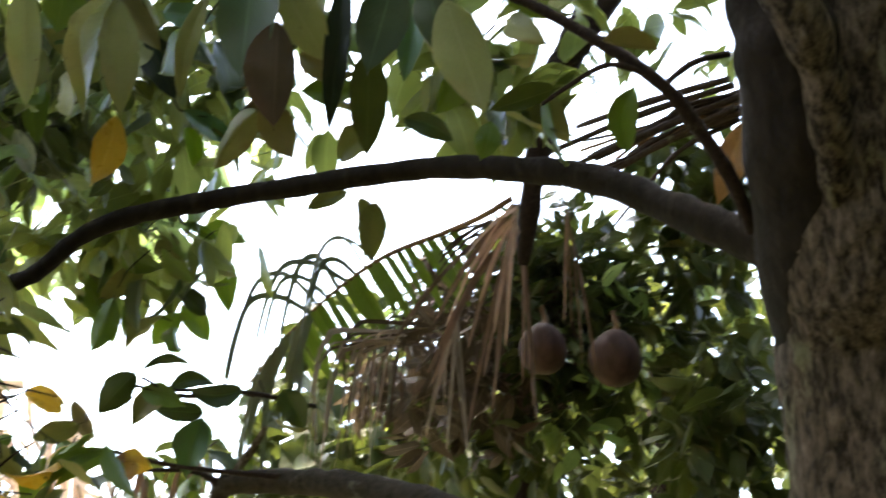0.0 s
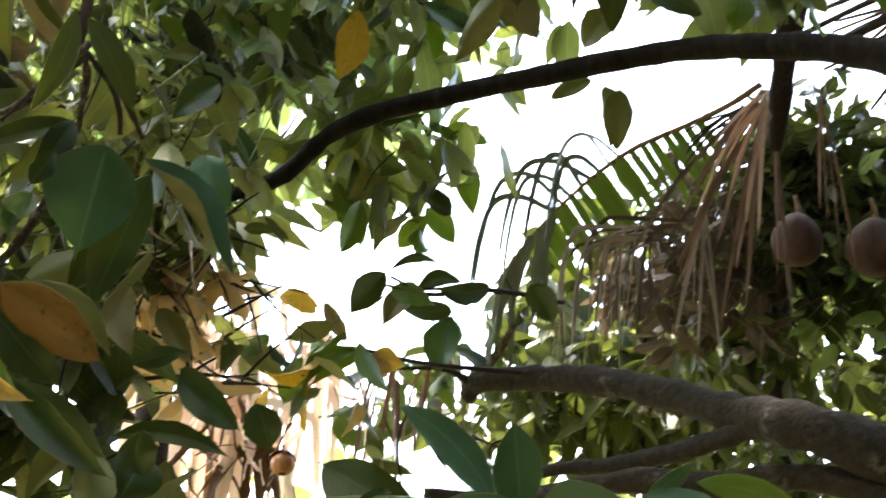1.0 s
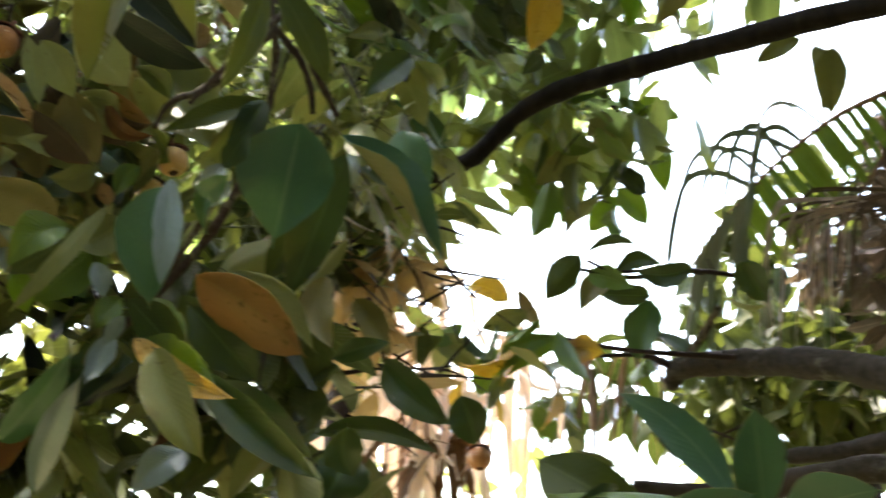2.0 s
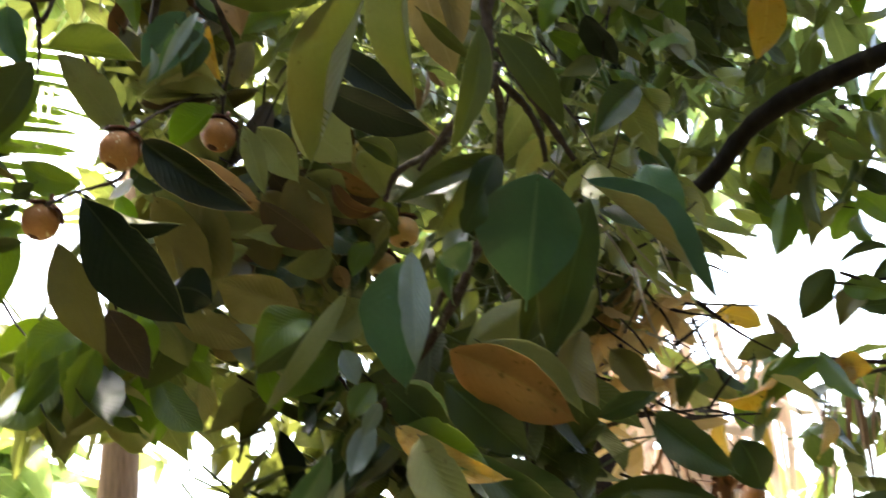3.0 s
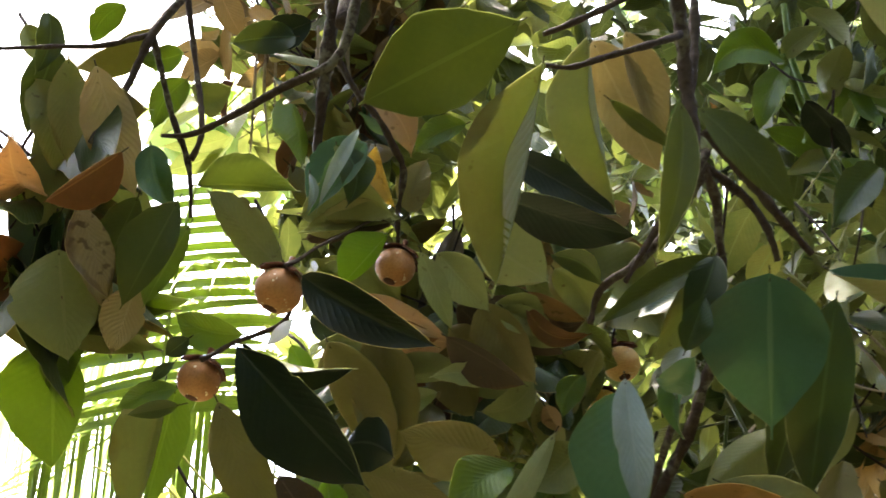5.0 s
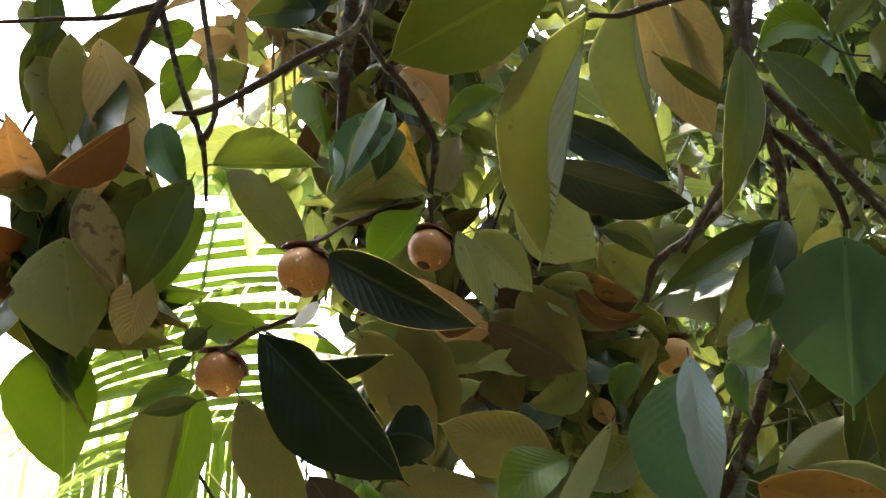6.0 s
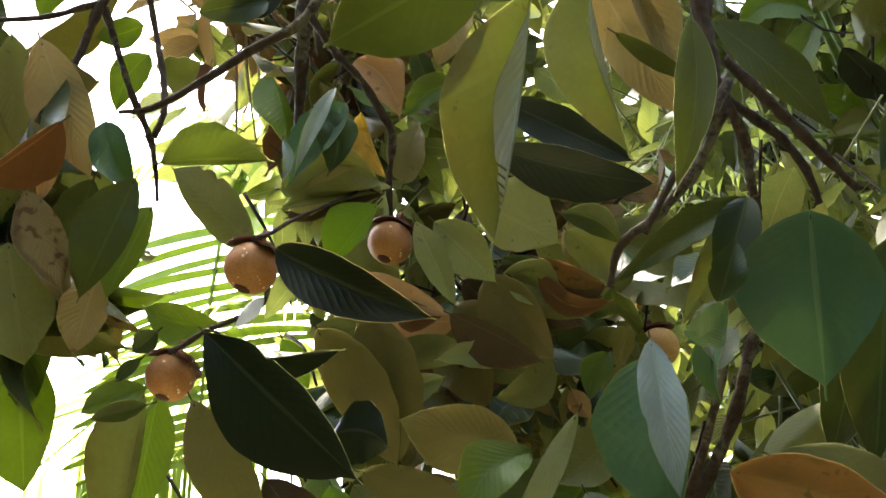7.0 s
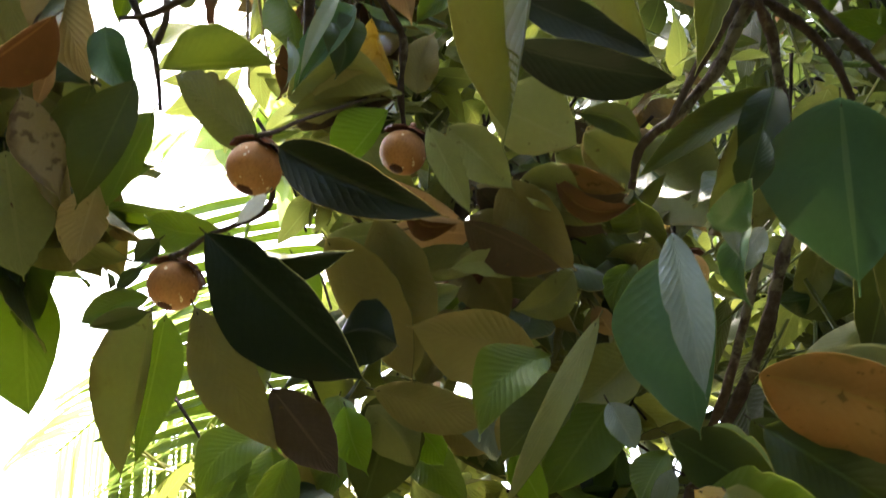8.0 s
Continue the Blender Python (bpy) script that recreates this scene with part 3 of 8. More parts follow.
def frond(palm, pts, length, width, n, material, rachis, droop=0.4, seed=1, vee=0.5, joined=True, name="frond", face=(0, 0, 1), gap=0.0):
    """A feather frond: a rachis through (x, y, z, r) and n pairs of leaflets that hang by droop."""
    rng = random.Random(seed)
    stem = tube(name, pts, rachis, palm, sides=6, n=6, rough=0.05)
    path = smooth_path(pts, 12)
    V, F, U = [], [], []
    o = np.array(path[0][:3])
    for k in range(n):
        s = 0.06 + 0.94 * k / n
        i = min(int(s * (len(path) - 1)), len(path) - 2)
        c = path[i][:3] + (path[i + 1][:3] - path[i][:3]) * (s * (len(path) - 1) - i)
        d = path[i + 1][:3] - path[i][:3]
        d /= np.linalg.norm(d)
        up = np.array(face, float)
        side = np.cross(d, up)
        side /= np.linalg.norm(side)
        up = np.cross(side, d)
        for sg in (-1, 1):
            if rng.random() < gap:
                continue
            l = length * (0.55 + 0.45 * math.sin(math.pi * min(1, s * 0.9 + 0.12))) * rng.uniform(0.85, 1.1)
            w = width * rng.uniform(0.7, 1.15)
            lead = 0.5 + 0.5 * s + rng.uniform(-0.12, 0.12)
            dirn = side * sg + d * lead + up * vee * rng.uniform(0.4, 1.0)
            dirn /= np.linalg.norm(dirn)
            pos, rows = np.array(c), []
            for q in range(6):
                rows.append(pos.copy())
                dd = dirn + np.array((0, 0, -droop * (q / 5) ** 1.3 * 2))
                dd /= np.linalg.norm(dd)
                pos = pos + dd * l / 5
            wid = np.cross(dirn, up)
            wid /= np.linalg.norm(wid)
            b = len(V)
            for q, r in enumerate(rows):
                h = w / 2 * (0.55, 1, 1, 0.85, 0.55, 0.08)[q]
                for e in (-1, 0, 1):
                    V.append(tuple(r - o + wid * h * e + up * (0.25 * h * abs(e))))
                    U.append((0.5 + 0.5 * e, q / 5))
            for q in range(5):
                for e in range(2):
                    a = b + q * 3 + e
                    F.append((a, a + 1, a + 4, a + 3))
    ob = link("feathering", V, F, (material,), None, U)
    ob.matrix_world = Matrix.Translation(o)
    ob["kind"] = "stuff"
    under(ob, stem)
    return stem


def fruit(at, d, down, group="round tan fruits", lobes=4, skin=FRUIT, label="round tan fruit with pale flecks and dark scar"):
    """A round fruit of diameter d hung at its calyx; down: the way from the calyx to the scar."""
    dn = Vector(down).normalized()
    f = thing("fruit", at, label, "fruit", group)
    f.matrix_world = Matrix.Translation(at) @ dn.to_track_quat("-Z", "Y").to_matrix().to_4x4()
    bpy.context.view_layer.update()
    bm = bmesh.new()
    bmesh.ops.create_uvsphere(bm, u_segments=28, v_segments=18, radius=d / 2)
    for v in bm.verts:
        z = v.co.z / (d / 2)
        v.co.z *= 0.95
        v.co.z -= d * 0.035 * max(0, -z - 0.86) * -6 * 0.4
        v.co *= 1 + 0.018 * noise.noise(v.co * 60)
    me = bpy.data.meshes.new("flesh")
    bm.to_mesh(me)
    bm.free()
    me.materials.append(skin)
    me.polygons.foreach_set("use_smooth", np.ones(len(me.polygons), dtype=bool))
    ob = new("flesh", me)
    ob.parent = f

    def cap(name, z0, r, h, mat, seed, sgn):
        vs, fs = [(0, 0, z0 + sgn * h)], []
        for ring, (rr, hh) in enumerate(((0.5, 0.85), (0.85, 0.5), (1.0, 0.0))):
            for k in range(14):
                a = 2 * math.pi * k / 14
                wob = 1 + 0.12 * noise.noise((math.cos(a) * 2 + seed, math.sin(a) * 2, 0))
                vs.append((r * rr * wob * math.cos(a), r * rr * wob * math.sin(a), z0 + sgn * h * hh))
        fs += [(0, 1 + k, 1 + (k + 1) % 14) for k in range(14)]
        for ring in range(2):
            for k in range(14):
                a, b = 1 + ring * 14 + k, 1 + ring * 14 + (k + 1) % 14
                fs.append((a, a + 14, b + 14, b))
        c = link(name, vs, fs, (mat,), f)
        return c

    cap("scar", -d * 0.455, d * 0.155, d * 0.028, SCAR, d * 900, -1)
    tube("stalk", [(0, 0, d * 0.44, d * 0.075), (0.001, 0, d * 0.58, d * 0.055), (0.003, 0.001, d * 0.85, d * 0.07)], CALYX, None, 7, 4).parent = f
    for k in range(lobes):
        a = 2 * math.pi * k / lobes + 0.4
        vs, fs = [], []
        for i in range(6):
            t = i / 5
            th, far = radians(5 + 58 * t), d * (0.5 + 0.03 * math.sin(t * 3.0) + 0.13 * t ** 3)
            rr, zz = far * math.sin(th), far * math.cos(th)
            hw = d * 0.24 * math.sin(math.pi * (0.12 + 0.76 * t)) ** 0.6
            for lay in (0.0, d * 0.06):
                for j in (-1, 0, 1):
                    vs.append((rr * math.cos(a) - hw * j * math.sin(a), rr * math.sin(a) + hw * j * math.cos(a), zz + lay - 0.05 * d * j * j))
        for i in range(5):
            for lay in (0, 3):
                for j in range(2):
                    p = i * 6 + lay + j
                    q = (p, p + 1, p + 7, p + 6)
                    fs.append(q if lay else q[::-1])
            for j, o in ((0, 3), (2, 5)):
                p = i * 6
                q = (p + j, p + j + 6, p + o + 6, p + o)
                fs.append(q)
        fs.append((24 + 6, 25 + 6, 26 + 6, 29 + 6, 28 + 6, 27 + 6))
        link("calyx_lobe", vs, fs, (CALYX,), f)
    return f


def ribbon(name, pts, w, material, parent, seed, turn=0.5, start=None):
    """A dry strip through points, w wide, folded along its middle and twisted a little."""
    rng = random.Random(seed)
    path = smooth_path([(*p, 0) for p in pts], 5)
    o = path[0][:3]
    a0, V, U, Fc = rng.uniform(0, 3.1), [], [], []
    a0 = a0 if start is None else start
    for i, q in enumerate(path):
        t = i / (len(path) - 1)
        d = path[min(i + 1, len(path) - 1)][:3] - path[max(i - 1, 0)][:3]
        d /= np.linalg.norm(d)
        s = np.cross(d, (0.31, 0.67, 0.2))
        s /= np.linalg.norm(s)
        e = np.cross(d, s)
        a = a0 + turn * t * rng.uniform(0.8, 1.2)
        x = s * math.cos(a) + e * math.sin(a)
        y = np.cross(d, x)
        h = w / 2 * (0.5 + 0.6 * math.sin(math.pi * min(1, 0.15 + 0.85 * t) ** 0.8)) * (1 if t < 0.95 else 0.4)
        for lay in (0.0004, -0.0004):
            for k, f in ((-1, 0.35), (0, 0), (1, 0.35)):
                V.append(tuple(q[:3] - o + x * h * k + y * (h * f + lay)))
                U.append((0.5 + 0.5 * k, t))
    for i in range(len(path) - 1):
        for lay in (0, 3):
            for k in range(2):
                p = i * 6 + lay + k
                Fc.append((p, p + 1, p + 7, p + 6))
    ob = link(name, V, Fc, (material,), None, U)
    ob.matrix_world = Matrix.Translation(o)
    return under(ob, parent)


def hanging_strips(parent, origin, across, n, spread, length, w, material, seed, name="dry_leaflet", lift=0.1):
    """n dry strips that spring from one place, bend over and hang."""
    rng = random.Random(seed)
    ax = Vector(across).normalized()
    for k in range(n):
        s = (k + 0.5) / n * 2 - 1 + rng.uniform(-0.2, 0.2)
        l = length * rng.uniform(0.55, 1.15)
        o = Vector(origin) + ax * spread * s * 0.15 + Vector((rng.uniform(-0.03, 0.03), rng.uniform(-0.05, 0.05), rng.uniform(-0.04, 0.04)))
        side = ax * spread * s + Vector((0, rng.uniform(-0.12, 0.12), 0))
        pts = [o, o + side * 0.35 + Vector((0, 0, lift * l - 0.1 * l)), o + side * 0.8 + Vector((0, 0, -0.45 * l)), o + side * rng.uniform(0.8, 1.15) + Vector((rng.uniform(-0.03, 0.03), 0, -l))]
        ribbon(name, pts, w * rng.uniform(0.6, 1.3), material, parent, seed * 100 + k, rng.uniform(0.2, 1.6))


def dry_fan(parent, origin, n, a0, a1, l0, l1, w, material, seed):
    """Dry strips that spread from one heart like a fan and sag towards their tips. a0, a1: degrees from hanging straight, across the palm."""
    rng = random.Random(seed)
    across = Vector((0.80, -0.60, 0.03))
    for k in range(n):
        a = radians(a0 + (a1 - a0) * (k + rng.uniform(-0.4, 0.4)) / max(1, n - 1))
        l = rng.uniform(l0, l1) * (0.75 + 0.25 * math.cos(a * 1.3))
        o = Vector(origin) + across * rng.uniform(-0.015, 0.015) + Vector((rng.uniform(-0.02, 0.02), rng.uniform(-0.02, 0.02), rng.uniform(-0.02, 0.02)))
        way = (across * math.sin(a) + Vector((rng.uniform(-0.05, 0.05), rng.uniform(-0.1, 0.1), -math.cos(a)))).normalized()
        sink = Vector((0, 0, -0.16 * l * abs(math.sin(a)) - 0.01)) - across * math.sin(a) * 0.12 * l
        ribbon("dry_leaflet", [o, o + way * l * 0.35, o + way * l * 0.7 + sink * 0.4, o + way * l + sink], w * rng.uniform(0.55, 1.3), material, parent, seed * 100 + k, rng.uniform(0.2, 1.0), rng.uniform(-0.7, 0.7))


def bent_strips(parent, root, n, reach, length, w, material, seed):
    """Dry strips that lean out from a root, break over and hang straight down."""
    rng = random.Random(seed)
    across = Vector((0.80, -0.60, 0.03))
    for k in range(n):
        r = reach * (0.25 + 0.9 * (k + rng.uniform(-0.3, 0.3)) / n)
        l = length * rng.uniform(0.6, 1.1)
        o = Vector(root) + Vector((rng.uniform(-0.03, 0.03), rng.uniform(-0.04, 0.04), rng.uniform(-0.03, 0.03)))
        knee = o - across * r * 0.8 + Vector((0, 0, rng.uniform(-0.05, 0.02)))
        down = knee - across * r * 0.3 + Vector((0, 0, -0.3 * l))
        end = down - across * rng.uniform(-0.02, 0.03) + Vector((0, 0, -0.7 * l))
        ribbon("dry_leaflet", [o, knee, knee - across * r * 0.17 + Vector((0, 0, -0.06 * l)), down, end], w * rng.uniform(0.6, 1.25), material, parent, seed * 100 + k, rng.uniform(0.1, 0.7), rng.uniform(-0.8, 0.8))


def torn_frond(palm, pts, n, length, width, seed):
    """A sagging frond: broad green leaflets hang back from one side of its rachis, thin dull ones arch over from the other, its end is a dull curtain."""
    rng = random.Random(seed)
    stem = tube("frond", pts, HUSK, palm, sides=7, n=8, rough=0.06, label="sagging frond with torn green leaflets")
    path = smooth_path(pts, 12)
    back = Vector((0.80, -0.60, 0.0))
    spot = lambda f: Vector(path[int(f * (len(path) - 1))][:3])
    for k in range(n):
        f = 0.26 + 0.60 * (k + rng.uniform(-0.15, 0.15)) / n
        c = spot(f)
        l = length * rng.uniform(0.7, 1.1)
        way = (back * rng.uniform(0.5, 0.62) + Vector((0, rng.uniform(0, 0.12), -0.8))).normalized()
        ribbon("leaflet", [c, c + way * l * 0.4, c + way * l * 0.75, c + way * l + Vector((0, 0, -0.01))], width * rng.uniform(0.55, 1.1), PALM, stem, seed * 100 + k, rng.uniform(0.1, 0.4), rng.uniform(-0.4, 0.4))
    for k in range(8):
        c = spot(0.48 + 0.3 * k / 8)
        l = rng.uniform(0.7, 1.2)
        out = -back * rng.uniform(0.10, 0.16) * l
        up = Vector((0, 0, rng.uniform(0.04, 0.12)))
        ribbon("leaflet", [c, c + out * 0.7 + up, c + out * 1.3 + up * 0.7, c + out * 1.6 + Vector((0, 0, -0.10 * l)), c + out * 1.75 + Vector((0, 0, -0.3 * l))], rng.uniform(0.010, 0.020), PALM_DULL, stem, seed * 100 + 40 + k, rng.uniform(0.1, 0.8), rng.uniform(-0.6, 0.6))
    for k in range(10):
        c = spot(0.74 + 0.25 * k / 10)
        l = rng.uniform(0.22, 0.44)
        o = -back * rng.uniform(-0.02, 0.09)
        ribbon("leaflet", [c, c + o * 0.4 + Vector((0, 0, -0.25 * l)), c + o * 0.8 + Vector((0, 0, -0.6 * l)), c + o + Vector((0, 0, -l))], rng.uniform(0.018, 0.036), PALM_DULL, stem, seed * 100 + 80 + k, rng.uniform(0.1, 0.5), rng.uniform(-0.6, 0.6))
    return stem


def flat_frond(palm, pts, n, length, width, way, sag, seed, sides=(1, -1)):
    """A frond seen flat: leaflets stand off its rachis along way, on one side or both, and sag at their tips."""
    rng = random.Random(seed)
    stem = tube("frond", pts, PALM, palm, sides=6, n=6, rough=0.05)
    path = smooth_path(pts, 12)
    for k in range(n):
        c = Vector(path[int((0.03 + 0.95 * (k + rng.uniform(-0.12, 0.12)) / n) * (len(path) - 1))][:3])
        for sg in sides:
            l = length * rng.uniform(0.8, 1.1)
            d = (Vector(way) * sg + Vector((rng.uniform(-0.04, 0.04), rng.uniform(-0.1, 0.1), rng.uniform(-0.05, 0.05)))).normalized() * l
            drop = Vector((0, 0, -sag * l))
            ribbon("leaflet", [c, c + d * 0.35 + drop * 0.1, c + d * 0.7 + drop * 0.45, c + d + drop], width * rng.uniform(0.8, 1.15), PALM, stem, seed * 100 + 2 * k + (sg > 0), rng.uniform(0, 0.3), rng.uniform(-0.3, 0.3))
    return stem


def tangle(parent, centre, radii, yaw, n, length, w, material, seed, name="dry_leaflet"):
    """n dry strips, twisted every way and sagging, lodged in one another."""
    rng = random.Random(seed)
    nr = np.random.default_rng(seed)
    for k, p in enumerate(blob(centre, radii, yaw, n, seed)):
        d = nr.normal(size=3) * np.array((1.0, 0.6, 0.7)) + np.array((0, 0, -0.5))
        d /= np.linalg.norm(d)
        l = length * rng.uniform(0.5, 1.3)
        pts = [Vector(p)]
        for q in range(3):
            d = d + nr.normal(size=3) * 0.35 + np.array((0, 0, -0.3))
            d /= np.linalg.norm(d)
            pts.append(pts[-1] + Vector(d * l / 3))
        ribbon(name, pts, w * rng.uniform(0.5, 1.5), material, parent, seed * 100 + k, rng.uniform(0.3, 2.5))


def nut_shell(r, nut):
    bm = bmesh.new()
    bmesh.ops.create_uvsphere(bm, u_segments=24, v_segments=16, radius=r)
    for v in bm.verts:
        a = math.atan2(v.co.y, v.co.x)
        v.co *= 1 + 0.06 * math.cos(3 * a) * (1 - abs(v.co.z / r)) + 0.05 * noise.noise(v.co * 14)
        v.co.z *= 1.08
    me = bpy.data.meshes.new("husk")
    bm.to_mesh(me)
    bm.free()
    me.materials.append(COCO)
    me.polygons.foreach_set("use_smooth", np.ones(len(me.polygons), dtype=bool))
    new("husk", me).parent = nut
    tube("stalk", [(0, 0, r * 1.02, r * 0.22), (0.005, 0, r * 1.25, r * 0.12), (0.0, 0.01, r * 1.9, r * 0.1)], HUSK, None, 7, 4).parent = nut


def thicket(name, material, parent, seed, count, r0, r1, z0, z1, a0, a1, size, kind="broad"):
    """Leafage in a ring round the place, between two bearings (degrees from +y, clockwise)."""
    nr = np.random.default_rng(seed)
    a = np.radians(nr.uniform(a0, a1, count))
    r = nr.uniform(r0, r1, count)
    z = z0 + (z1 - z0) * nr.random(count) ** 1.2
    lump = 0.5 + 0.5 * np.sin(a * 9 + seed) * np.sin(a * 4.3)
    p = np.stack([r * np.sin(a), r * np.cos(a), z * (0.75 + 0.35 * lump)], 1)
    return leafage(name, p, size, material, parent, seed, kind)


# ---- ground ----
gv, gf, G = [], [], 28
for i in range(G + 1):
    for j in range(G + 1):
        x, y = ((2 * i / G - 1), (2 * j / G - 1))
        x, y = 900 * x * abs(x) ** 2.2, 900 * y * abs(y) ** 2.2
        gv.append((x, y, 0.12 * noise.noise((x * 0.2, y * 0.2, 0)) if abs(x) < 60 and abs(y) < 60 else 0))
for i in range(G):
    for j in range(G):
        a = i * (G + 1) + j
        gf.append((a, a + G + 1, a + G + 2, a + 1))
tagged(link("ground", gv, gf, (SOIL,)), "dark soil with leaf litter and moss", "ground", kind="structure")


# ---- the fruit tree: trunk, limbs, branches ----
tree = thing("fruit_tree", (1.55, 1.0, 0), "large fruit tree with grey bark and glossy leathery leaves", "tree")
tube("trunk", [(2.071, 0.970, -0.1, 0.30), (2.051, 0.970, 0.5, 0.24), (2.051, 0.970, 1.3, 0.215), (2.051, 0.970, 2.165, 0.212), (1.978, 0.916, 2.375, 0.207), (1.903, 0.864, 2.585, 0.192), (1.859, 0.799, 2.777, 0.171), (1.829, 0.718, 2.980, 0.145), (1.753, 0.554, 3.413, 0.124)], BARK, tree, 64, 24, 0.1, bulge=0.05, label="thick grey trunk with rough lichened bark")
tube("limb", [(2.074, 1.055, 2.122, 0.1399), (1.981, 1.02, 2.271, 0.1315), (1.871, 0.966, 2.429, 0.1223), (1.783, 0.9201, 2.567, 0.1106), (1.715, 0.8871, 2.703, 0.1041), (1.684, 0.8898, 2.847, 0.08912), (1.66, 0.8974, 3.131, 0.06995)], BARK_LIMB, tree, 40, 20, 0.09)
tube("limb", [(1.502, 0.788, 2.835, 0.03858), (1.555, 0.7728, 2.736, 0.04209), (1.613, 0.7705, 2.658, 0.04209), (1.674, 0.7918, 2.581, 0.03858), (1.742, 0.8342, 2.478, 0.0332), (1.821, 0.8936, 2.381, 0.01794)], BARK, tree, 24, 14, 0.12)
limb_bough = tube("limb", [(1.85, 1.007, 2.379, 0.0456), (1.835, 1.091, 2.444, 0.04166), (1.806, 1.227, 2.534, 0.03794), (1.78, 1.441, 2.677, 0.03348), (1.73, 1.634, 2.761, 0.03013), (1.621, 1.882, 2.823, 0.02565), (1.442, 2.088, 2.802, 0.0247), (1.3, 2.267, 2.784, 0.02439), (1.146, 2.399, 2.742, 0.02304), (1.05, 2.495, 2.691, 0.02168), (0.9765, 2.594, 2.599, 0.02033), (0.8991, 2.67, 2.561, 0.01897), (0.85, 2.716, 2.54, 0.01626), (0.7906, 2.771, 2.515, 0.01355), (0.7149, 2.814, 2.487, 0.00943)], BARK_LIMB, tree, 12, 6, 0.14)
tube("limb", [(2.229, 1.842, 3.615, 0.05285), (2.163, 1.885, 3.492, 0.05064), (2.105, 1.935, 3.343, 0.04241), (2.093, 2.009, 3.215, 0.03786), (2.109, 2.083, 3.045, 0.03332), (2.132, 2.137, 2.905, 0.02726), (2.147, 2.176, 2.806, 0.01515)], BARK_DARK, tree, 10, 6, 0.15)
branch_thin = tube("branch", [(1.306, 1.273, 2.894, 0.01076), (1.427, 1.167, 2.799, 0.01162), (1.548, 1.07, 2.686, 0.01347), (1.627, 1.05, 2.612, 0.01451), (1.7, 1.04, 2.528, 0.01451), (1.778, 1.054, 2.442, 0.01566)], BARK_DARK, tree, 8, 6, 0.1)
tube("branch", [(1.45, 1.275, 2.684, 0.004305), (1.455, 1.199, 2.696, 0.005281), (1.475, 1.112, 2.708, 0.005181), (1.552, 1.067, 2.687, 0.007254)], BARK_DARK, tree, 6, 5, 0.1)
tube("branch", [(1.563, 1.064, 2.677, 0.005181), (1.63, 1.048, 2.743, 0.006337), (1.711, 1.035, 2.785, 0.007533)], BARK_DARK, tree, 6, 5, 0.1)
limb_low = tube("limb", [(2.267, 1.806, 1.946, 0.06218), (2.138, 2.053, 2.062, 0.05867), (2.131, 2.211, 2.11, 0.05341), (2.125, 2.37, 2.157, 0.04883), (2.083, 2.592, 2.234, 0.04572), (2.013, 2.778, 2.285, 0.04297), (1.935, 2.975, 2.315, 0.03826), (1.825, 3.138, 2.317, 0.03268), (1.835, 3.205, 2.277, 0.0215)], BARK_MID, tree, 12, 6, 0.14)
tube("branch", [(2.133, 2.214, 2.101, 0.03205), (2.107, 2.35, 2.074, 0.0275), (2.08, 2.541, 2.056, 0.02583), (2.012, 2.693, 2.039, 0.0236), (1.92, 2.851, 2.033, 0.01817), (1.842, 2.955, 1.998, 0.01074)], BARK_MID, tree, 9, 6, 0.12)
tube("branch", [(2.28, 1.824, 1.878, 0.03587), (2.158, 2.082, 1.953, 0.03316), (2.033, 2.259, 1.937, 0.0342), (1.911, 2.423, 1.953, 0.03252), (1.823, 2.585, 1.93, 0.03348), (1.713, 2.755, 1.913, 0.02583), (1.529, 2.836, 1.918, 0.01435)], BARK_MID, tree, 9, 6, 0.12)
tube("twig", [(1.81, 3.146, 2.313, 0.01471), (1.746, 3.165, 2.34, 0.008171), (1.685, 3.191, 2.344, 0.006537), (1.597, 3.234, 2.334, 0.004902)], BARK_DARK, tree, 6, 5, 0.1)
tube("twig", [(1.83, 3.131, 2.329, 0.01144), (1.843, 3.044, 2.398, 0.01453), (1.843, 2.966, 2.455, 0.009566)], BARK, tree, 6, 5, 0.1)
# near twigs with the fruits
limb_near = tube("branch", [(0.1, 1.7, 2.9, 0.02), (-0.05, 1.6, 2.75, 0.016), (-0.12, 1.52, 2.6, 0.012), (-0.14, 1.47, 2.48, 0.010)], BARK_TWIG, tree, 9, 6, 0.15)
tube("branch", [(-0.1528, 1.517, 2.57, 0.01033), (-0.1628, 1.536, 2.49, 0.009566), (-0.1738, 1.564, 2.434, 0.00829), (-0.1828, 1.59, 2.383, 0.005739), (-0.1913, 1.619, 2.327, 0.003189)], BARK_TWIG, tree, 8, 6, 0.25)
twig_a = tube("branch", [(-0.1161, 1.422, 2.496, 0.007174), (-0.1435, 1.441, 2.414, 0.005899), (-0.2077, 1.445, 2.379, 0.005273), (-0.2557, 1.447, 2.351, 0.004655), (-0.3086, 1.447, 2.325, 0.004046), (-0.3435, 1.446, 2.324, 0.002312)], BARK_TWIG, tree, 8, 6, 0.12)
tube("branch", [(-0.1462, 1.44, 2.416, 0.004719), (-0.1239, 1.46, 2.378, 0.004129), (-0.1006, 1.475, 2.35, 0.004129), (-0.08381, 1.5, 2.325, 0.004454), (-0.07542, 1.522, 2.303, 0.004185), (-0.08448, 1.544, 2.261, 0.002989), (-0.08559, 1.559, 2.231, 0.002989)], BARK_TWIG, tree, 7, 6, 0.25)
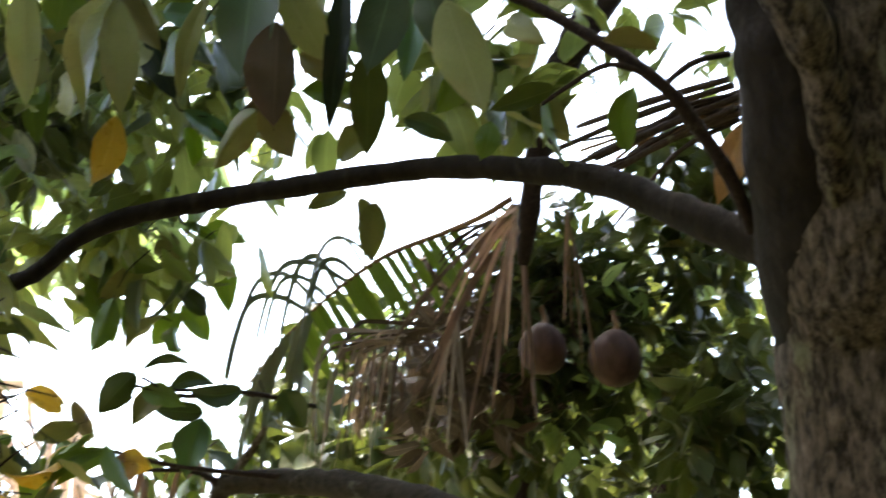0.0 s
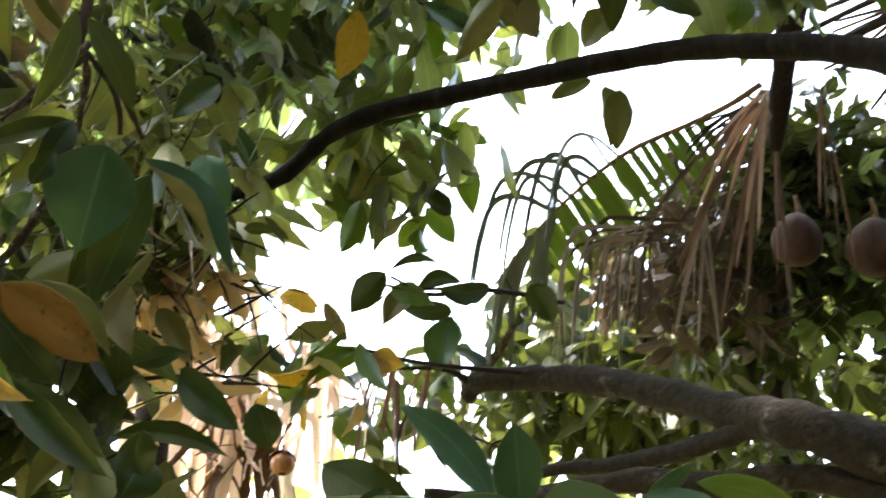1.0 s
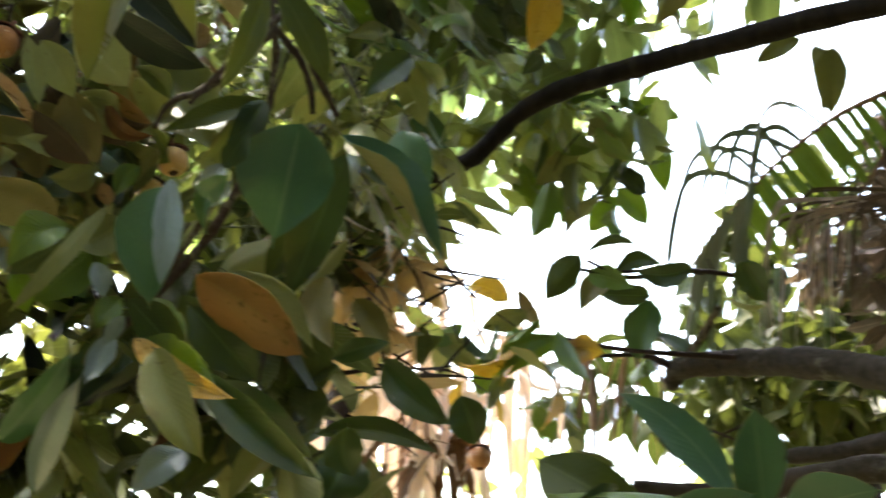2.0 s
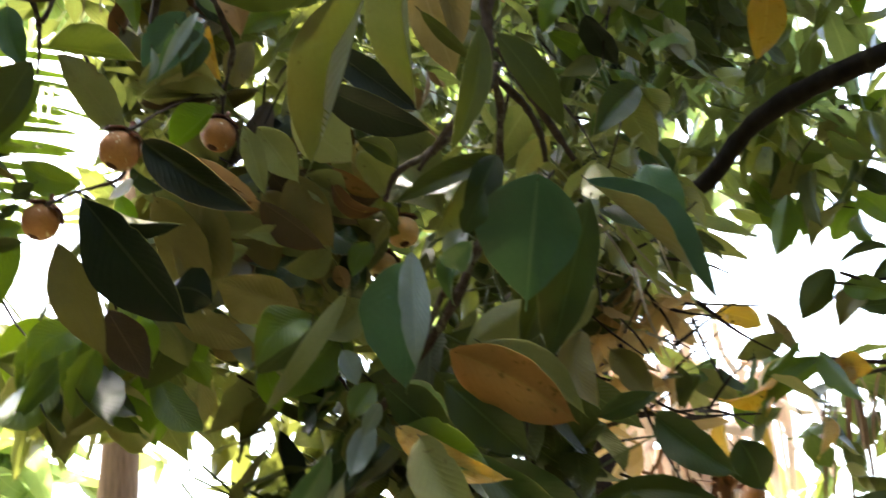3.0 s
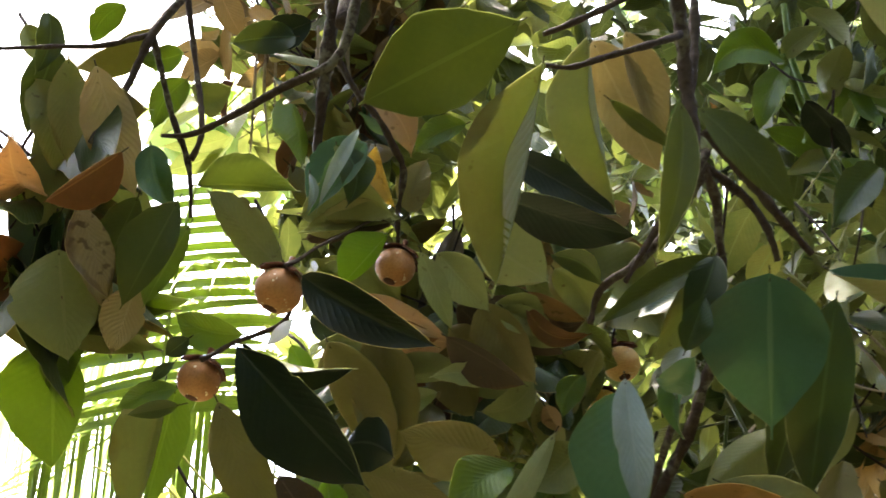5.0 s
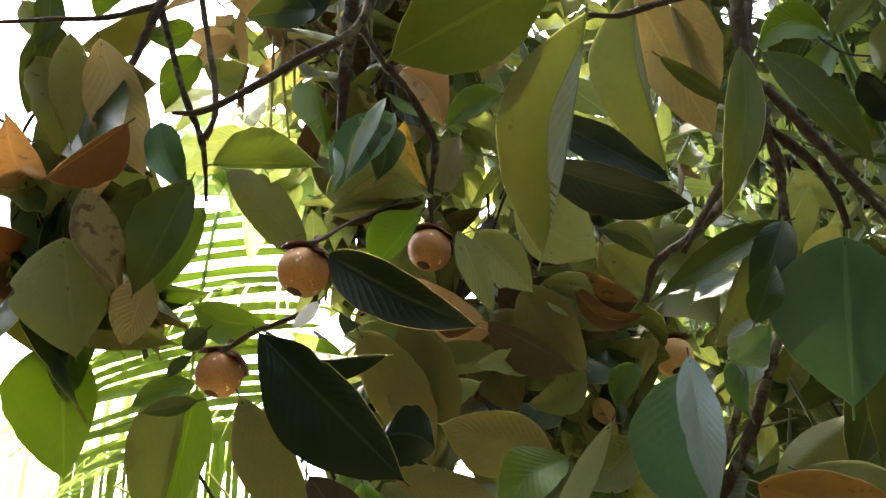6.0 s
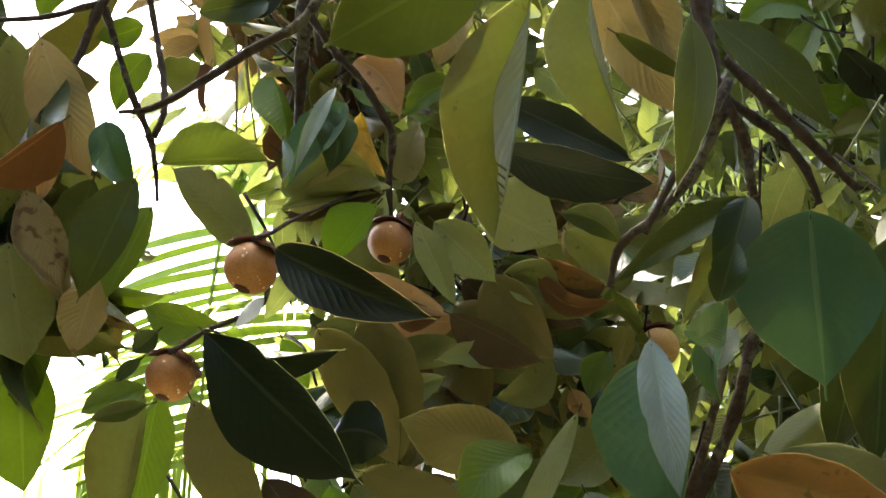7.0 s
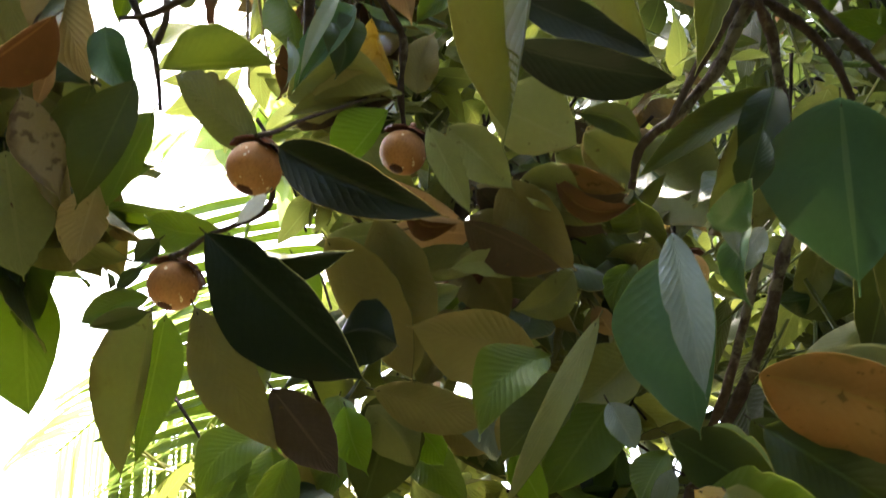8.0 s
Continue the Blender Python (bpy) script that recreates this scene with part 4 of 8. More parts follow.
tube("branch", [(-0.3141, 1.416, 2.496, 0.004783), (-0.3486, 1.402, 2.431, 0.005237), (-0.3722, 1.408, 2.375, 0.004592), (-0.3938, 1.408, 2.33, 0.004245), (-0.4109, 1.403, 2.294, 0.003348)], BARK_TWIG, tree, 7, 6, 0.22)
tube("branch", [(-0.3486, 1.402, 2.431, 0.004073), (-0.3998, 1.389, 2.41, 0.003444), (-0.4454, 1.371, 2.399, 0.00283), (-0.5065, 1.352, 2.387, 0.002232)], BARK_TWIG, tree, 7, 6, 0.22)
tube("branch", [(-0.3489, 1.404, 2.429, 0.004073), (-0.3395, 1.427, 2.384, 0.003491), (-0.3307, 1.448, 2.344, 0.003491), (-0.318, 1.467, 2.307, 0.003491), (-0.3155, 1.482, 2.278, 0.002619), (-0.3175, 1.499, 2.246, 0.002037)], BARK_TWIG, tree, 7, 6, 0.22)
tube("branch", [(-0.324, 1.455, 2.528, 0.003707), (-0.3154, 1.473, 2.449, 0.003659), (-0.3062, 1.474, 2.383, 0.003587), (-0.3026, 1.466, 2.332, 0.003515), (-0.3137, 1.469, 2.304, 0.003491)], BARK_TWIG, tree, 7, 6, 0.22)
tube("twig", [(-0.08347, 1.545, 2.259, 0.001794), (-0.1064, 1.527, 2.249, 0.001652), (-0.1381, 1.479, 2.208, 0.001698), (-0.1671, 1.431, 2.168, 0.001897), (-0.1822, 1.4, 2.14, 0.002368), (-0.1943, 1.375, 2.122, 0.002571)], BARK_TWIG, tree, 7, 6, 0.1)
tube("twig", [(-0.1913, 1.405, 2.13, 0.002631), (-0.1948, 1.439, 2.108, 0.00267), (-0.205, 1.448, 2.09, 0.003205), (-0.2313, 1.443, 2.076, 0.002651), (-0.2542, 1.436, 2.065, 0.002631), (-0.2737, 1.44, 2.056, 0.002631), (-0.287, 1.433, 2.047, 0.003133)], BARK_TWIG, tree, 7, 6, 0.1)
tube("branch", [(0.2574, 1.417, 2.28, 0.005775), (0.2902, 1.426, 2.237, 0.005739), (0.3339, 1.45, 2.185, 0.005102), (0.3652, 1.467, 2.149, 0.003826)], BARK_TWIG, tree, 7, 6, 0.22)
tube("branch", [(0.2573, 1.417, 2.255, 0.005102), (0.2297, 1.415, 2.212, 0.005038), (0.1899, 1.427, 2.162, 0.00438), (0.1569, 1.439, 2.114, 0.003109)], BARK_TWIG, tree, 7, 6, 0.22)
tube("twig", [(0.07982, 1.29, 2.292, 0.003587), (0.1067, 1.291, 2.289, 0.002989), (0.1385, 1.305, 2.307, 0.003635), (0.1783, 1.327, 2.331, 0.003707), (0.2394, 1.389, 2.387, 0.004548)], BARK_TWIG, tree, 7, 6, 0.25)
tube("twig", [(0.08285, 1.319, 2.349, 0.003089), (0.1177, 1.322, 2.365, 0.003731), (0.1636, 1.331, 2.393, 0.003778), (0.2197, 1.353, 2.441, 0.00452)], BARK_TWIG, tree, 7, 6, 0.25)
tube("branch", [(0.3223, 1.707, 2.181, 0.006576), (0.2902, 1.733, 2.125, 0.007174), (0.258, 1.771, 2.047, 0.007772), (0.2155, 1.802, 1.981, 0.007174), (0.1671, 1.832, 1.916, 0.006576), (0.1262, 1.858, 1.86, 0.005979)], BARK_TWIG, tree, 9, 6, 0.25)
tube("branch", [(0.256, 1.685, 2.105, 0.004623), (0.2371, 1.709, 2.055, 0.005201), (0.2032, 1.745, 1.98, 0.005201), (0.1711, 1.79, 1.932, 0.005273)], BARK_TWIG, tree, 8, 6, 0.25)
tube("twig", [(-0.03363, 2.1, 2.209, 0.003507), (0.04945, 2.107, 2.196, 0.004384), (0.106, 2.118, 2.171, 0.004384), (0.143, 2.052, 2.194, 0.005142), (0.1774, 2.049, 2.201, 0.003428)], BARK_TWIG, tree, 7, 6, 0.25)
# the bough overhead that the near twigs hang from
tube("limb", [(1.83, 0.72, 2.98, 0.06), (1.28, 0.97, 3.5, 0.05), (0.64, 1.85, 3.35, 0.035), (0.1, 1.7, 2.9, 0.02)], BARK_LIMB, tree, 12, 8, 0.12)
tube("branch", [(0.1, 1.7, 2.9, 0.011), (-0.026, 1.649, 2.785, 0.0105), (-0.153, 1.517, 2.570, 0.01)], BARK_TWIG, tree, 7, 6, 0.2)
tube("branch", [(0.1, 1.7, 2.9, 0.011), (-0.008, 1.601, 2.748, 0.0090), (-0.116, 1.422, 2.496, 0.007)], BARK_TWIG, tree, 7, 6, 0.2)
tube("branch", [(0.1, 1.7, 2.9, 0.011), (-0.107, 1.598, 2.748, 0.0080), (-0.314, 1.416, 2.496, 0.005)], BARK_TWIG, tree, 7, 6, 0.2)
tube("branch", [(0.1, 1.7, 2.9, 0.011), (0.166, 1.572, 2.756, 0.0097), (0.232, 1.364, 2.512, 0.0085)], BARK_TWIG, tree, 7, 6, 0.2)
tube("branch", [(0.1, 1.7, 2.9, 0.011), (0.191, 1.611, 2.780, 0.0090), (0.283, 1.441, 2.560, 0.007)], BARK_TWIG, tree, 7, 6, 0.2)
# fruits
fruit((-0.204, 1.405, 2.108), 0.0497, (-0.37, -0.09, -0.92))
fruit((-0.296, 1.472, 2.039), 0.0466, (-0.32, -0.10, -0.93))
fruit((-0.090, 1.571, 2.206), 0.0470, (-0.36, -0.17, -0.92))
fruit((0.214, 2.000, 2.235), 0.0541, (0.09, -0.29, -0.91), skin=FRUIT_PALE, label="pale yellow fruit among glossy dark leaves")
fruit((0.206, 2.215, 2.247), 0.0536, (-0.41, -0.25, -0.88), skin=FRUIT_PALE, label="pale yellow fruit among glossy dark leaves")
fruit((0.597, 2.860, 3.185), 0.0474, (-0.01, -0.21, -0.98))
fruit((1.251, 3.405, 3.274), 0.0415, (-0.03, -0.26, -0.97))
fruit((1.102, 3.476, 3.251), 0.0456, (-0.09, -0.32, -0.94))
fruit((1.242, 3.404, 3.278), 0.0421, (-0.09, -0.32, -0.94))
fruit((1.390, 3.537, 2.062), 0.0737, (-0.09, -0.32, -0.94))
# leaves of the near twigs
blade(limb_near, (-0.404, 1.380, 2.377), (-0.364, 1.432, 2.238), (0.28, -0.78, -0.55), (0.026, 0.034), (8, -20), "tan")
blade(limb_near, (-0.441, 1.399, 2.402), (-0.447, 1.446, 2.291), (0.31, -0.77, -0.56), (0.025, 0.023), (15, 10), "under")
blade(limb_near, (-0.347, 1.296, 2.218), (-0.423, 1.298, 2.166), (0.32, -0.79, -0.53), (0.040, 0.007), (-15, 35), "brown", wave=0.08)
blade(limb_near, (-0.389, 1.400, 2.254), (-0.412, 1.420, 2.213), (0.30, -0.81, -0.51), (0.009, 0.010), (10, 20), "amber")
blade(limb_near, (-0.362, 1.431, 2.239), (-0.399, 1.449, 2.159), (0.29, -0.83, -0.49), (0.020, 0.025), (-24, 15), "moss", wave=0.05)
blade(limb_near, (-0.311, 1.401, 2.216), (-0.371, 1.423, 2.103), (0.27, -0.84, -0.48), (0.022, 0.036), (34, -14), "moss")
blade(limb_near, (-0.306, 1.440, 2.206), (-0.357, 1.460, 2.120), (0.26, -0.85, -0.47), (0.013, 0.029), (10, -25), "green")
blade(limb_near, (-0.424, 1.437, 2.224), (-0.394, 1.473, 2.115), (0.30, -0.83, -0.46), (0.017, 0.021), (10, 30), "drab", back="amber", wave=0.07)
blade(limb_near, (-0.445, 1.435, 2.182), (-0.436, 1.474, 2.065), (0.30, -0.74, -0.60), (0.038, 0.058), (-10, 15), "under")
blade(limb_near, (-0.364, 1.458, 2.146), (-0.391, 1.473, 2.072), (0.29, -0.86, -0.43), (0.021, 0.028), (15, -14), "tan", wave=0.1)
blade(limb_near, (-0.493, 1.605, 2.155), (-0.497, 1.651, 2.002), (0.33, -0.87, -0.36), (0.036, 0.066), (18, 10), "green", wave=0.06)
blade(limb_near, (-0.413, 1.389, 2.209), (-0.383, 1.418, 2.111), (0.31, -0.83, -0.47), (0.022, 0.026), (-18, 14), "stained", wave=0.09)
blade(limb_near, (-0.456, 1.564, 2.279), (-0.411, 1.615, 2.127), (0.24, -0.88, -0.41), (0.023, 0.065), (14, -12), "drab", wave=0.05)
blade(limb_near, (-0.536, 1.583, 2.286), (-0.495, 1.639, 2.124), (0.28, -0.87, -0.40), (0.056, 0.069), (-14, 12), "drab", wave=0.05)
blade(limb_near, (-0.303, 1.455, 2.263), (-0.187, 1.456, 2.250), (0.19, -0.83, -0.52), (0.045, 0.007), (14, 40), "green", bow=0.003, back="under")
blade(limb_near, (-0.201, 1.405, 2.131), (-0.295, 1.447, 2.259), (0.20, -0.84, -0.50), (0.028, 0.030), (-28, 8), "under")
blade(limb_near, (-0.090, 1.522, 2.241), (-0.189, 1.514, 2.226), (0.11, -0.86, -0.50), (0.021, 0.039), (-34, 14), "under")
blade(limb_near, (-0.140, 1.569, 2.384), (-0.196, 1.586, 2.303), (0.12, -0.84, -0.53), (0.019, 0.028), (14, -20), "sea")
blade(limb_near, (-0.095, 1.511, 2.219), (-0.151, 1.518, 2.158), (0.10, -0.87, -0.48), (0.010, 0.036), (20, 12), "lime", peak=0.5)
blade(limb_near, (-0.107, 1.533, 2.347), (-0.087, 1.560, 2.276), (0.08, -0.84, -0.53), (0.006, 0.026), (30, 12), "yellow", bow=-0.005)
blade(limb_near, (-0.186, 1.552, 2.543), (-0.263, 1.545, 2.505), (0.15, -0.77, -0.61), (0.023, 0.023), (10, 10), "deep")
blade(limb_near, (0.057, 1.275, 2.337), (-0.110, 1.271, 2.244), (0.04, -0.79, -0.61), (0.051, 0.053), (-26, 12), "moss", tip=0.05, peak=0.52)
blade(limb_near, (0.077, 1.288, 2.293), (0.014, 1.358, 2.068), (-0.02, -0.84, -0.54), (0.042, 0.076), (118, 14), "olive", bow=0.006, peak=0.52, back="curl_sheen", fray=(1, 0.66, 0.93, 11), tip=0.1)
blade(limb_near, (0.002, 1.508, 2.211), (0.081, 1.501, 2.146), (-0.01, -0.88, -0.48), (0.043, 0.032), (10, -32), "pale", tip=0.06)
blade(limb_near, (-0.058, 1.514, 2.196), (-0.027, 1.538, 2.108), (0.05, -0.89, -0.45), (0.016, 0.017), (20, 12), "pale", wave=0.08)
blade(limb_near, (-0.040, 1.524, 2.199), (0.016, 1.540, 2.130), (0.03, -0.89, -0.46), (0.027, 0.026), (8, 25), "pale", wave=0.07)
blade(limb_near, (0.138, 1.396, 2.395), (0.155, 1.441, 2.202), (-0.09, -0.82, -0.56), (0.020, 0.056), (112, 10), "olive", bow=-0.002, back="curl_sheen")
blade(limb_near, (0.150, 1.448, 2.424), (0.218, 1.498, 2.271), (-0.11, -0.82, -0.57), (0.040, 0.035), (30, -16), "tan", wave=0.12)
blade(limb_near, (0.186, 1.429, 2.422), (0.220, 1.475, 2.294), (-0.12, -0.81, -0.58), (0.030, 0.020), (15, 30), "tan", wave=0.06)
blade(limb_near, (0.157, 1.404, 2.317), (0.231, 1.417, 2.254), (-0.12, -0.82, -0.56), (0.010, 0.011), (25, 10), "moss")
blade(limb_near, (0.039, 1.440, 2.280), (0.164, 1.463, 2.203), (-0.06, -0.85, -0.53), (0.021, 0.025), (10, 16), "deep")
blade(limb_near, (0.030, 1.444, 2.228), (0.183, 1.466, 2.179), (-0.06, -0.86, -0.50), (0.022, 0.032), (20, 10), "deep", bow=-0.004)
blade(limb_near, (0.207, 1.271, 2.230), (0.169, 1.284, 2.072), (-0.14, -0.84, -0.53), (0.018, 0.020), (10, 30), "moss", bow=0.011, back="pale")
blade(limb_near, (0.223, 1.266, 2.219), (0.307, 1.285, 2.104), (-0.20, -0.82, -0.53), (0.026, 0.017), (-18, 14), "moss", bow=0.005)
blade(limb_near, (0.260, 1.435, 2.136), (0.124, 1.423, 2.060), (-0.13, -0.88, -0.45), (0.014, 0.020), (25, 10), "moss", bow=-0.004)
blade(limb_near, (0.257, 1.453, 2.145), (0.179, 1.464, 2.031), (-0.15, -0.89, -0.43), (0.025, 0.023), (12, 18), "under", bow=0.005)
blade(limb_near, (0.302, 1.409, 2.103), (0.291, 1.460, 1.941), (-0.21, -0.89, -0.39), (0.065, 0.074), (-30, 8), "sea", peak=0.42, tip=0.14, wave=0.04)
blade(limb_near, (0.384, 1.472, 2.098), (0.335, 1.534, 1.890), (-0.25, -0.90, -0.35), (0.032, 0.043), (12, 14), "top")
blade(limb_near, (0.143, 1.412, 1.997), (0.145, 1.400, 1.848), (-0.10, -0.94, -0.34), (0.020, 0.023), (16, 24), "sky_sheen")
blade(limb_near, (0.145, 1.456, 2.000), (0.141, 1.452, 1.835), (-0.09, -0.94, -0.32), (0.031, 0.058), (20, 8), "teal", peak=0.42)
blade(limb_near, (-0.034, 1.541, 2.103), (0.052, 1.543, 2.041), (0.01, -0.91, -0.40), (0.010, 0.035), (30, -10), "dead", bow=0.003)
blade(limb_near, (0.017, 1.560, 2.157), (0.098, 1.568, 2.084), (-0.02, -0.90, -0.43), (0.026, 0.033), (12, -22), "dead")
blade(limb_near, (0.060, 1.550, 2.157), (0.124, 1.551, 2.118), (-0.05, -0.90, -0.44), (0.007, 0.016), (30, -12), "rust")
blade(limb_near, (0.095, 1.562, 2.202), (0.119, 1.577, 2.133), (-0.06, -0.89, -0.45), (0.021, 0.019), (14, -16), "drab")
blade(limb_near, (-0.030, 1.656, 2.100), (0.048, 1.661, 2.074), (0.01, -0.92, -0.38), (0.013, 0.016), (12, -20), "olive")
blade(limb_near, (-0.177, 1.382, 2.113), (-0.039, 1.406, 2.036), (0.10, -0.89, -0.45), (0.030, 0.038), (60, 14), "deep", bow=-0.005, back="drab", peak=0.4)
blade(limb_near, (-0.135, 1.531, 2.155), (-0.030, 1.543, 2.100), (0.08, -0.90, -0.44), (0.016, 0.019), (15, 30), "amber")
blade(limb_near, (-0.031, 1.600, 2.120), (-0.114, 1.580, 2.128), (0.07, -0.90, -0.42), (0.023, 0.017), (-20, 16), "amber")
blade(limb_near, (-0.121, 1.596, 2.076), (0.001, 1.581, 2.072), (0.06, -0.92, -0.39), (0.025, 0.012), (10, -40), "under", bow=0.005)
blade(limb_near, (-0.096, 1.565, 2.116), (-0.184, 1.554, 2.107), (0.11, -0.90, -0.42), (0.021, 0.013), (14, 14), "under")
blade(limb_near, (-0.166, 1.535, 2.101), (-0.098, 1.578, 1.961), (0.11, -0.92, -0.37), (0.044, 0.030), (10, -24), "drab", wave=0.05)
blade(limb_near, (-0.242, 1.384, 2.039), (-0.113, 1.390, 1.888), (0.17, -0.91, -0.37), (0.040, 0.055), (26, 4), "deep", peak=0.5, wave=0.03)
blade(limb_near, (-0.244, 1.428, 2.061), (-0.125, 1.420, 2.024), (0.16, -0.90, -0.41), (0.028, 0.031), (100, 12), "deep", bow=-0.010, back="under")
blade(limb_near, (0.018, 1.538, 1.961), (-0.091, 1.490, 1.980), (0.05, -0.94, -0.35), (0.047, 0.029), (-30, 14), "drab")
blade(limb_near, (-0.020, 1.580, 2.158), (0.058, 1.605, 2.075), (0.00, -0.91, -0.42), (0.023, 0.027), (10, -20), "dead")
blade(limb_near, (0.023, 1.591, 2.185), (0.098, 1.608, 2.115), (-0.02, -0.90, -0.43), (0.023, 0.021), (15, 10), "moss")
blade(limb_near, (0.061, 1.605, 2.204), (0.129, 1.614, 2.150), (-0.05, -0.89, -0.45), (0.022, 0.021), (15, -10), "under")
blade(limb_near, (0.078, 1.617, 2.162), (0.129, 1.615, 2.148), (-0.05, -0.90, -0.43), (0.004, 0.013), (12, 20), "brown")
blade(limb_near, (0.081, 1.726, 2.082), (0.099, 1.743, 2.052), (-0.04, -0.93, -0.36), (0.013, 0.013), (12, 20), "amber")
blade(limb_near, (-0.123, 1.776, 2.121), (-0.051, 1.753, 2.128), (0.07, -0.92, -0.38), (0.017, 0.014), (12, 20), "lime")
blade(limb_near, (-0.220, 1.645, 2.145), (-0.195, 1.655, 2.087), (0.15, -0.90, -0.40), (0.015, 0.015), (12, 20), "lime")
blade(limb_near, (0.329, 1.289, 2.049), (0.459, 1.240, 1.893), (-0.25, -0.91, -0.33), (0.045, 0.054), (14, 112), "sea", bow=0.004, back="drab")
blade(limb_near, (0.475, 1.861, 1.774), (0.641, 1.740, 1.744), (-0.27, -0.95, -0.17), (0.024, 0.021), (12, 30), "moss", bow=0.020)
blade(limb_near, (0.929, 1.351, 1.666), (0.798, 1.470, 1.823), (-0.45, -0.87, -0.18), (0.030, 0.030), (-20, 20), "sea", bow=-0.020)
blade(limb_near, (0.971, 1.343, 1.639), (0.905, 1.266, 1.775), (-0.50, -0.85, -0.17), (0.047, 0.041), (24, -18), "sea", peak=0.56)
blade(limb_near, (0.855, 1.398, 1.628), (0.924, 1.296, 1.667), (-0.48, -0.87, -0.14), (0.037, 0.028), (12, -20), "sea")
blade(limb_near, (0.993, 1.333, 1.636), (1.071, 1.226, 1.681), (-0.54, -0.83, -0.15), (0.043, 0.034), (16, -20), "sea", bow=0.009)
blade(limb_near, (1.189, 1.337, 1.706), (1.214, 1.250, 1.756), (-0.59, -0.79, -0.17), (0.017, 0.017), (30, 14), "sea")
blade(limb_near, (1.155, 1.295, 1.702), (1.235, 1.163, 1.650), (-0.61, -0.78, -0.15), (0.032, 0.033), (-20, 12), "sea")
blade(limb_near, (1.192, 1.216, 1.718), (1.328, 1.116, 1.667), (-0.64, -0.75, -0.16), (0.023, 0.026), (12, -16), "green", bow=0.013)
blade(limb_near, (0.762, 1.631, 1.737), (0.912, 1.538, 1.649), (-0.41, -0.90, -0.15), (0.044, 0.066), (10, 14), "moss")
blade(limb_near, (0.600, 1.799, 2.864), (0.654, 1.830, 2.621), (-0.26, -0.84, -0.48), (0.039, 0.035), (30, 8), "pale", back="pale")
blade(limb_near, (0.661, 1.744, 2.887), (0.675, 1.790, 2.775), (-0.27, -0.82, -0.50), (0.044, 0.039), (10, -20), "green")
blade(limb_near, (0.745, 1.697, 2.858), (0.737, 1.751, 2.604), (-0.30, -0.82, -0.48), (0.074, 0.067), (112, 12), "pale", bow=-0.006, back="curl_sheen")
blade(limb_near, (0.744, 1.683, 2.835), (0.786, 1.694, 2.595), (-0.31, -0.82, -0.48), (0.039, 0.037), (-14, 16), "under")
blade(limb_near, (0.752, 1.742, 2.892), (0.863, 1.721, 2.775), (-0.32, -0.80, -0.50), (0.029, 0.032), (10, 18), "drab")
blade(limb_near, (0.874, 1.855, 2.890), (0.964, 1.857, 2.757), (-0.34, -0.81, -0.48), (0.040, 0.044), (10, 20), "deep")
blade(limb_near, (0.889, 1.592, 2.861), (0.891, 1.673, 2.644), (-0.36, -0.79, -0.49), (0.021, 0.022), (26, 10), "under", bow=-0.015)
blade(limb_near, (0.902, 1.443, 2.872), (0.918, 1.487, 2.631), (-0.38, -0.77, -0.51), (0.065, 0.065), (18, -10), "top")
blade(limb_near, (0.946, 1.414, 2.735), (0.967, 1.435, 2.531), (-0.41, -0.77, -0.48), (0.036, 0.059), (-34, 8), "dead")
blade(limb_near, (0.964, 1.479, 2.607), (1.032, 1.469, 2.503), (-0.42, -0.79, -0.45), (0.035, 0.036), (10, -24), "drab")
blade(limb_near, (0.953, 1.430, 2.826), (1.058, 1.421, 2.693), (-0.42, -0.75, -0.51), (0.046, 0.051), (8, -26), "pale")
blade(limb_near, (1.044, 1.355, 2.844), (1.084, 1.444, 2.557), (-0.44, -0.75, -0.50), (0.029, 0.027), (30, 14), "deep")
blade(limb_near, (1.127, 1.315, 2.858), (1.107, 1.363, 2.658), (-0.46, -0.72, -0.52), (0.051, 0.049), (12, -14), "top")
blade(limb_near, (1.169, 1.455, 2.783), (1.208, 1.505, 2.576), (-0.47, -0.75, -0.47), (0.038, 0.040), (-16, 14), "moss")
blade(limb_near, (1.214, 1.363, 2.901), (1.230, 1.424, 2.706), (-0.48, -0.71, -0.51), (0.037, 0.033), (30, 10), "teal")
blade(limb_near, (1.052, 1.049, 2.645), (1.127, 1.028, 2.448), (-0.52, -0.70, -0.50), (0.041, 0.049), (-12, 16), "pale")
blade(limb_near, (1.053, 1.102, 2.698), (1.084, 1.084, 2.557), (-0.49, -0.70, -0.52), (0.042, 0.044), (10, 20), "top")
blade(limb_near, (1.302, 1.064, 2.576), (1.207, 1.131, 2.527), (-0.56, -0.68, -0.47), (0.016, 0.031), (10, 20), "moss")
blade(limb_near, (1.453, 1.107, 2.748), (1.532, 1.036, 2.725), (-0.60, -0.62, -0.51), (0.038, 0.007), (14, 30), "drab")
blade(limb_near, (-0.271, 1.824, 1.988), (-0.362, 1.860, 1.860), (0.13, -0.97, -0.23), (0.019, 0.020), (12, 20), "lime")
blade(limb_near, (-0.302, 1.784, 2.012), (-0.354, 1.810, 1.904), (0.14, -0.96, -0.25), (0.026, 0.016), (10, 20), "green", bow=-0.011)
blade(limb_near, (-0.185, 1.833, 1.948), (-0.171, 1.846, 1.858), (0.06, -0.97, -0.22), (0.032, 0.031), (12, -16), "lime")
blade(limb_near, (0.204, 1.508, 1.902), (0.357, 1.481, 1.806), (-0.20, -0.95, -0.23), (0.034, 0.082), (6, -48), "rust", bow=0.009)
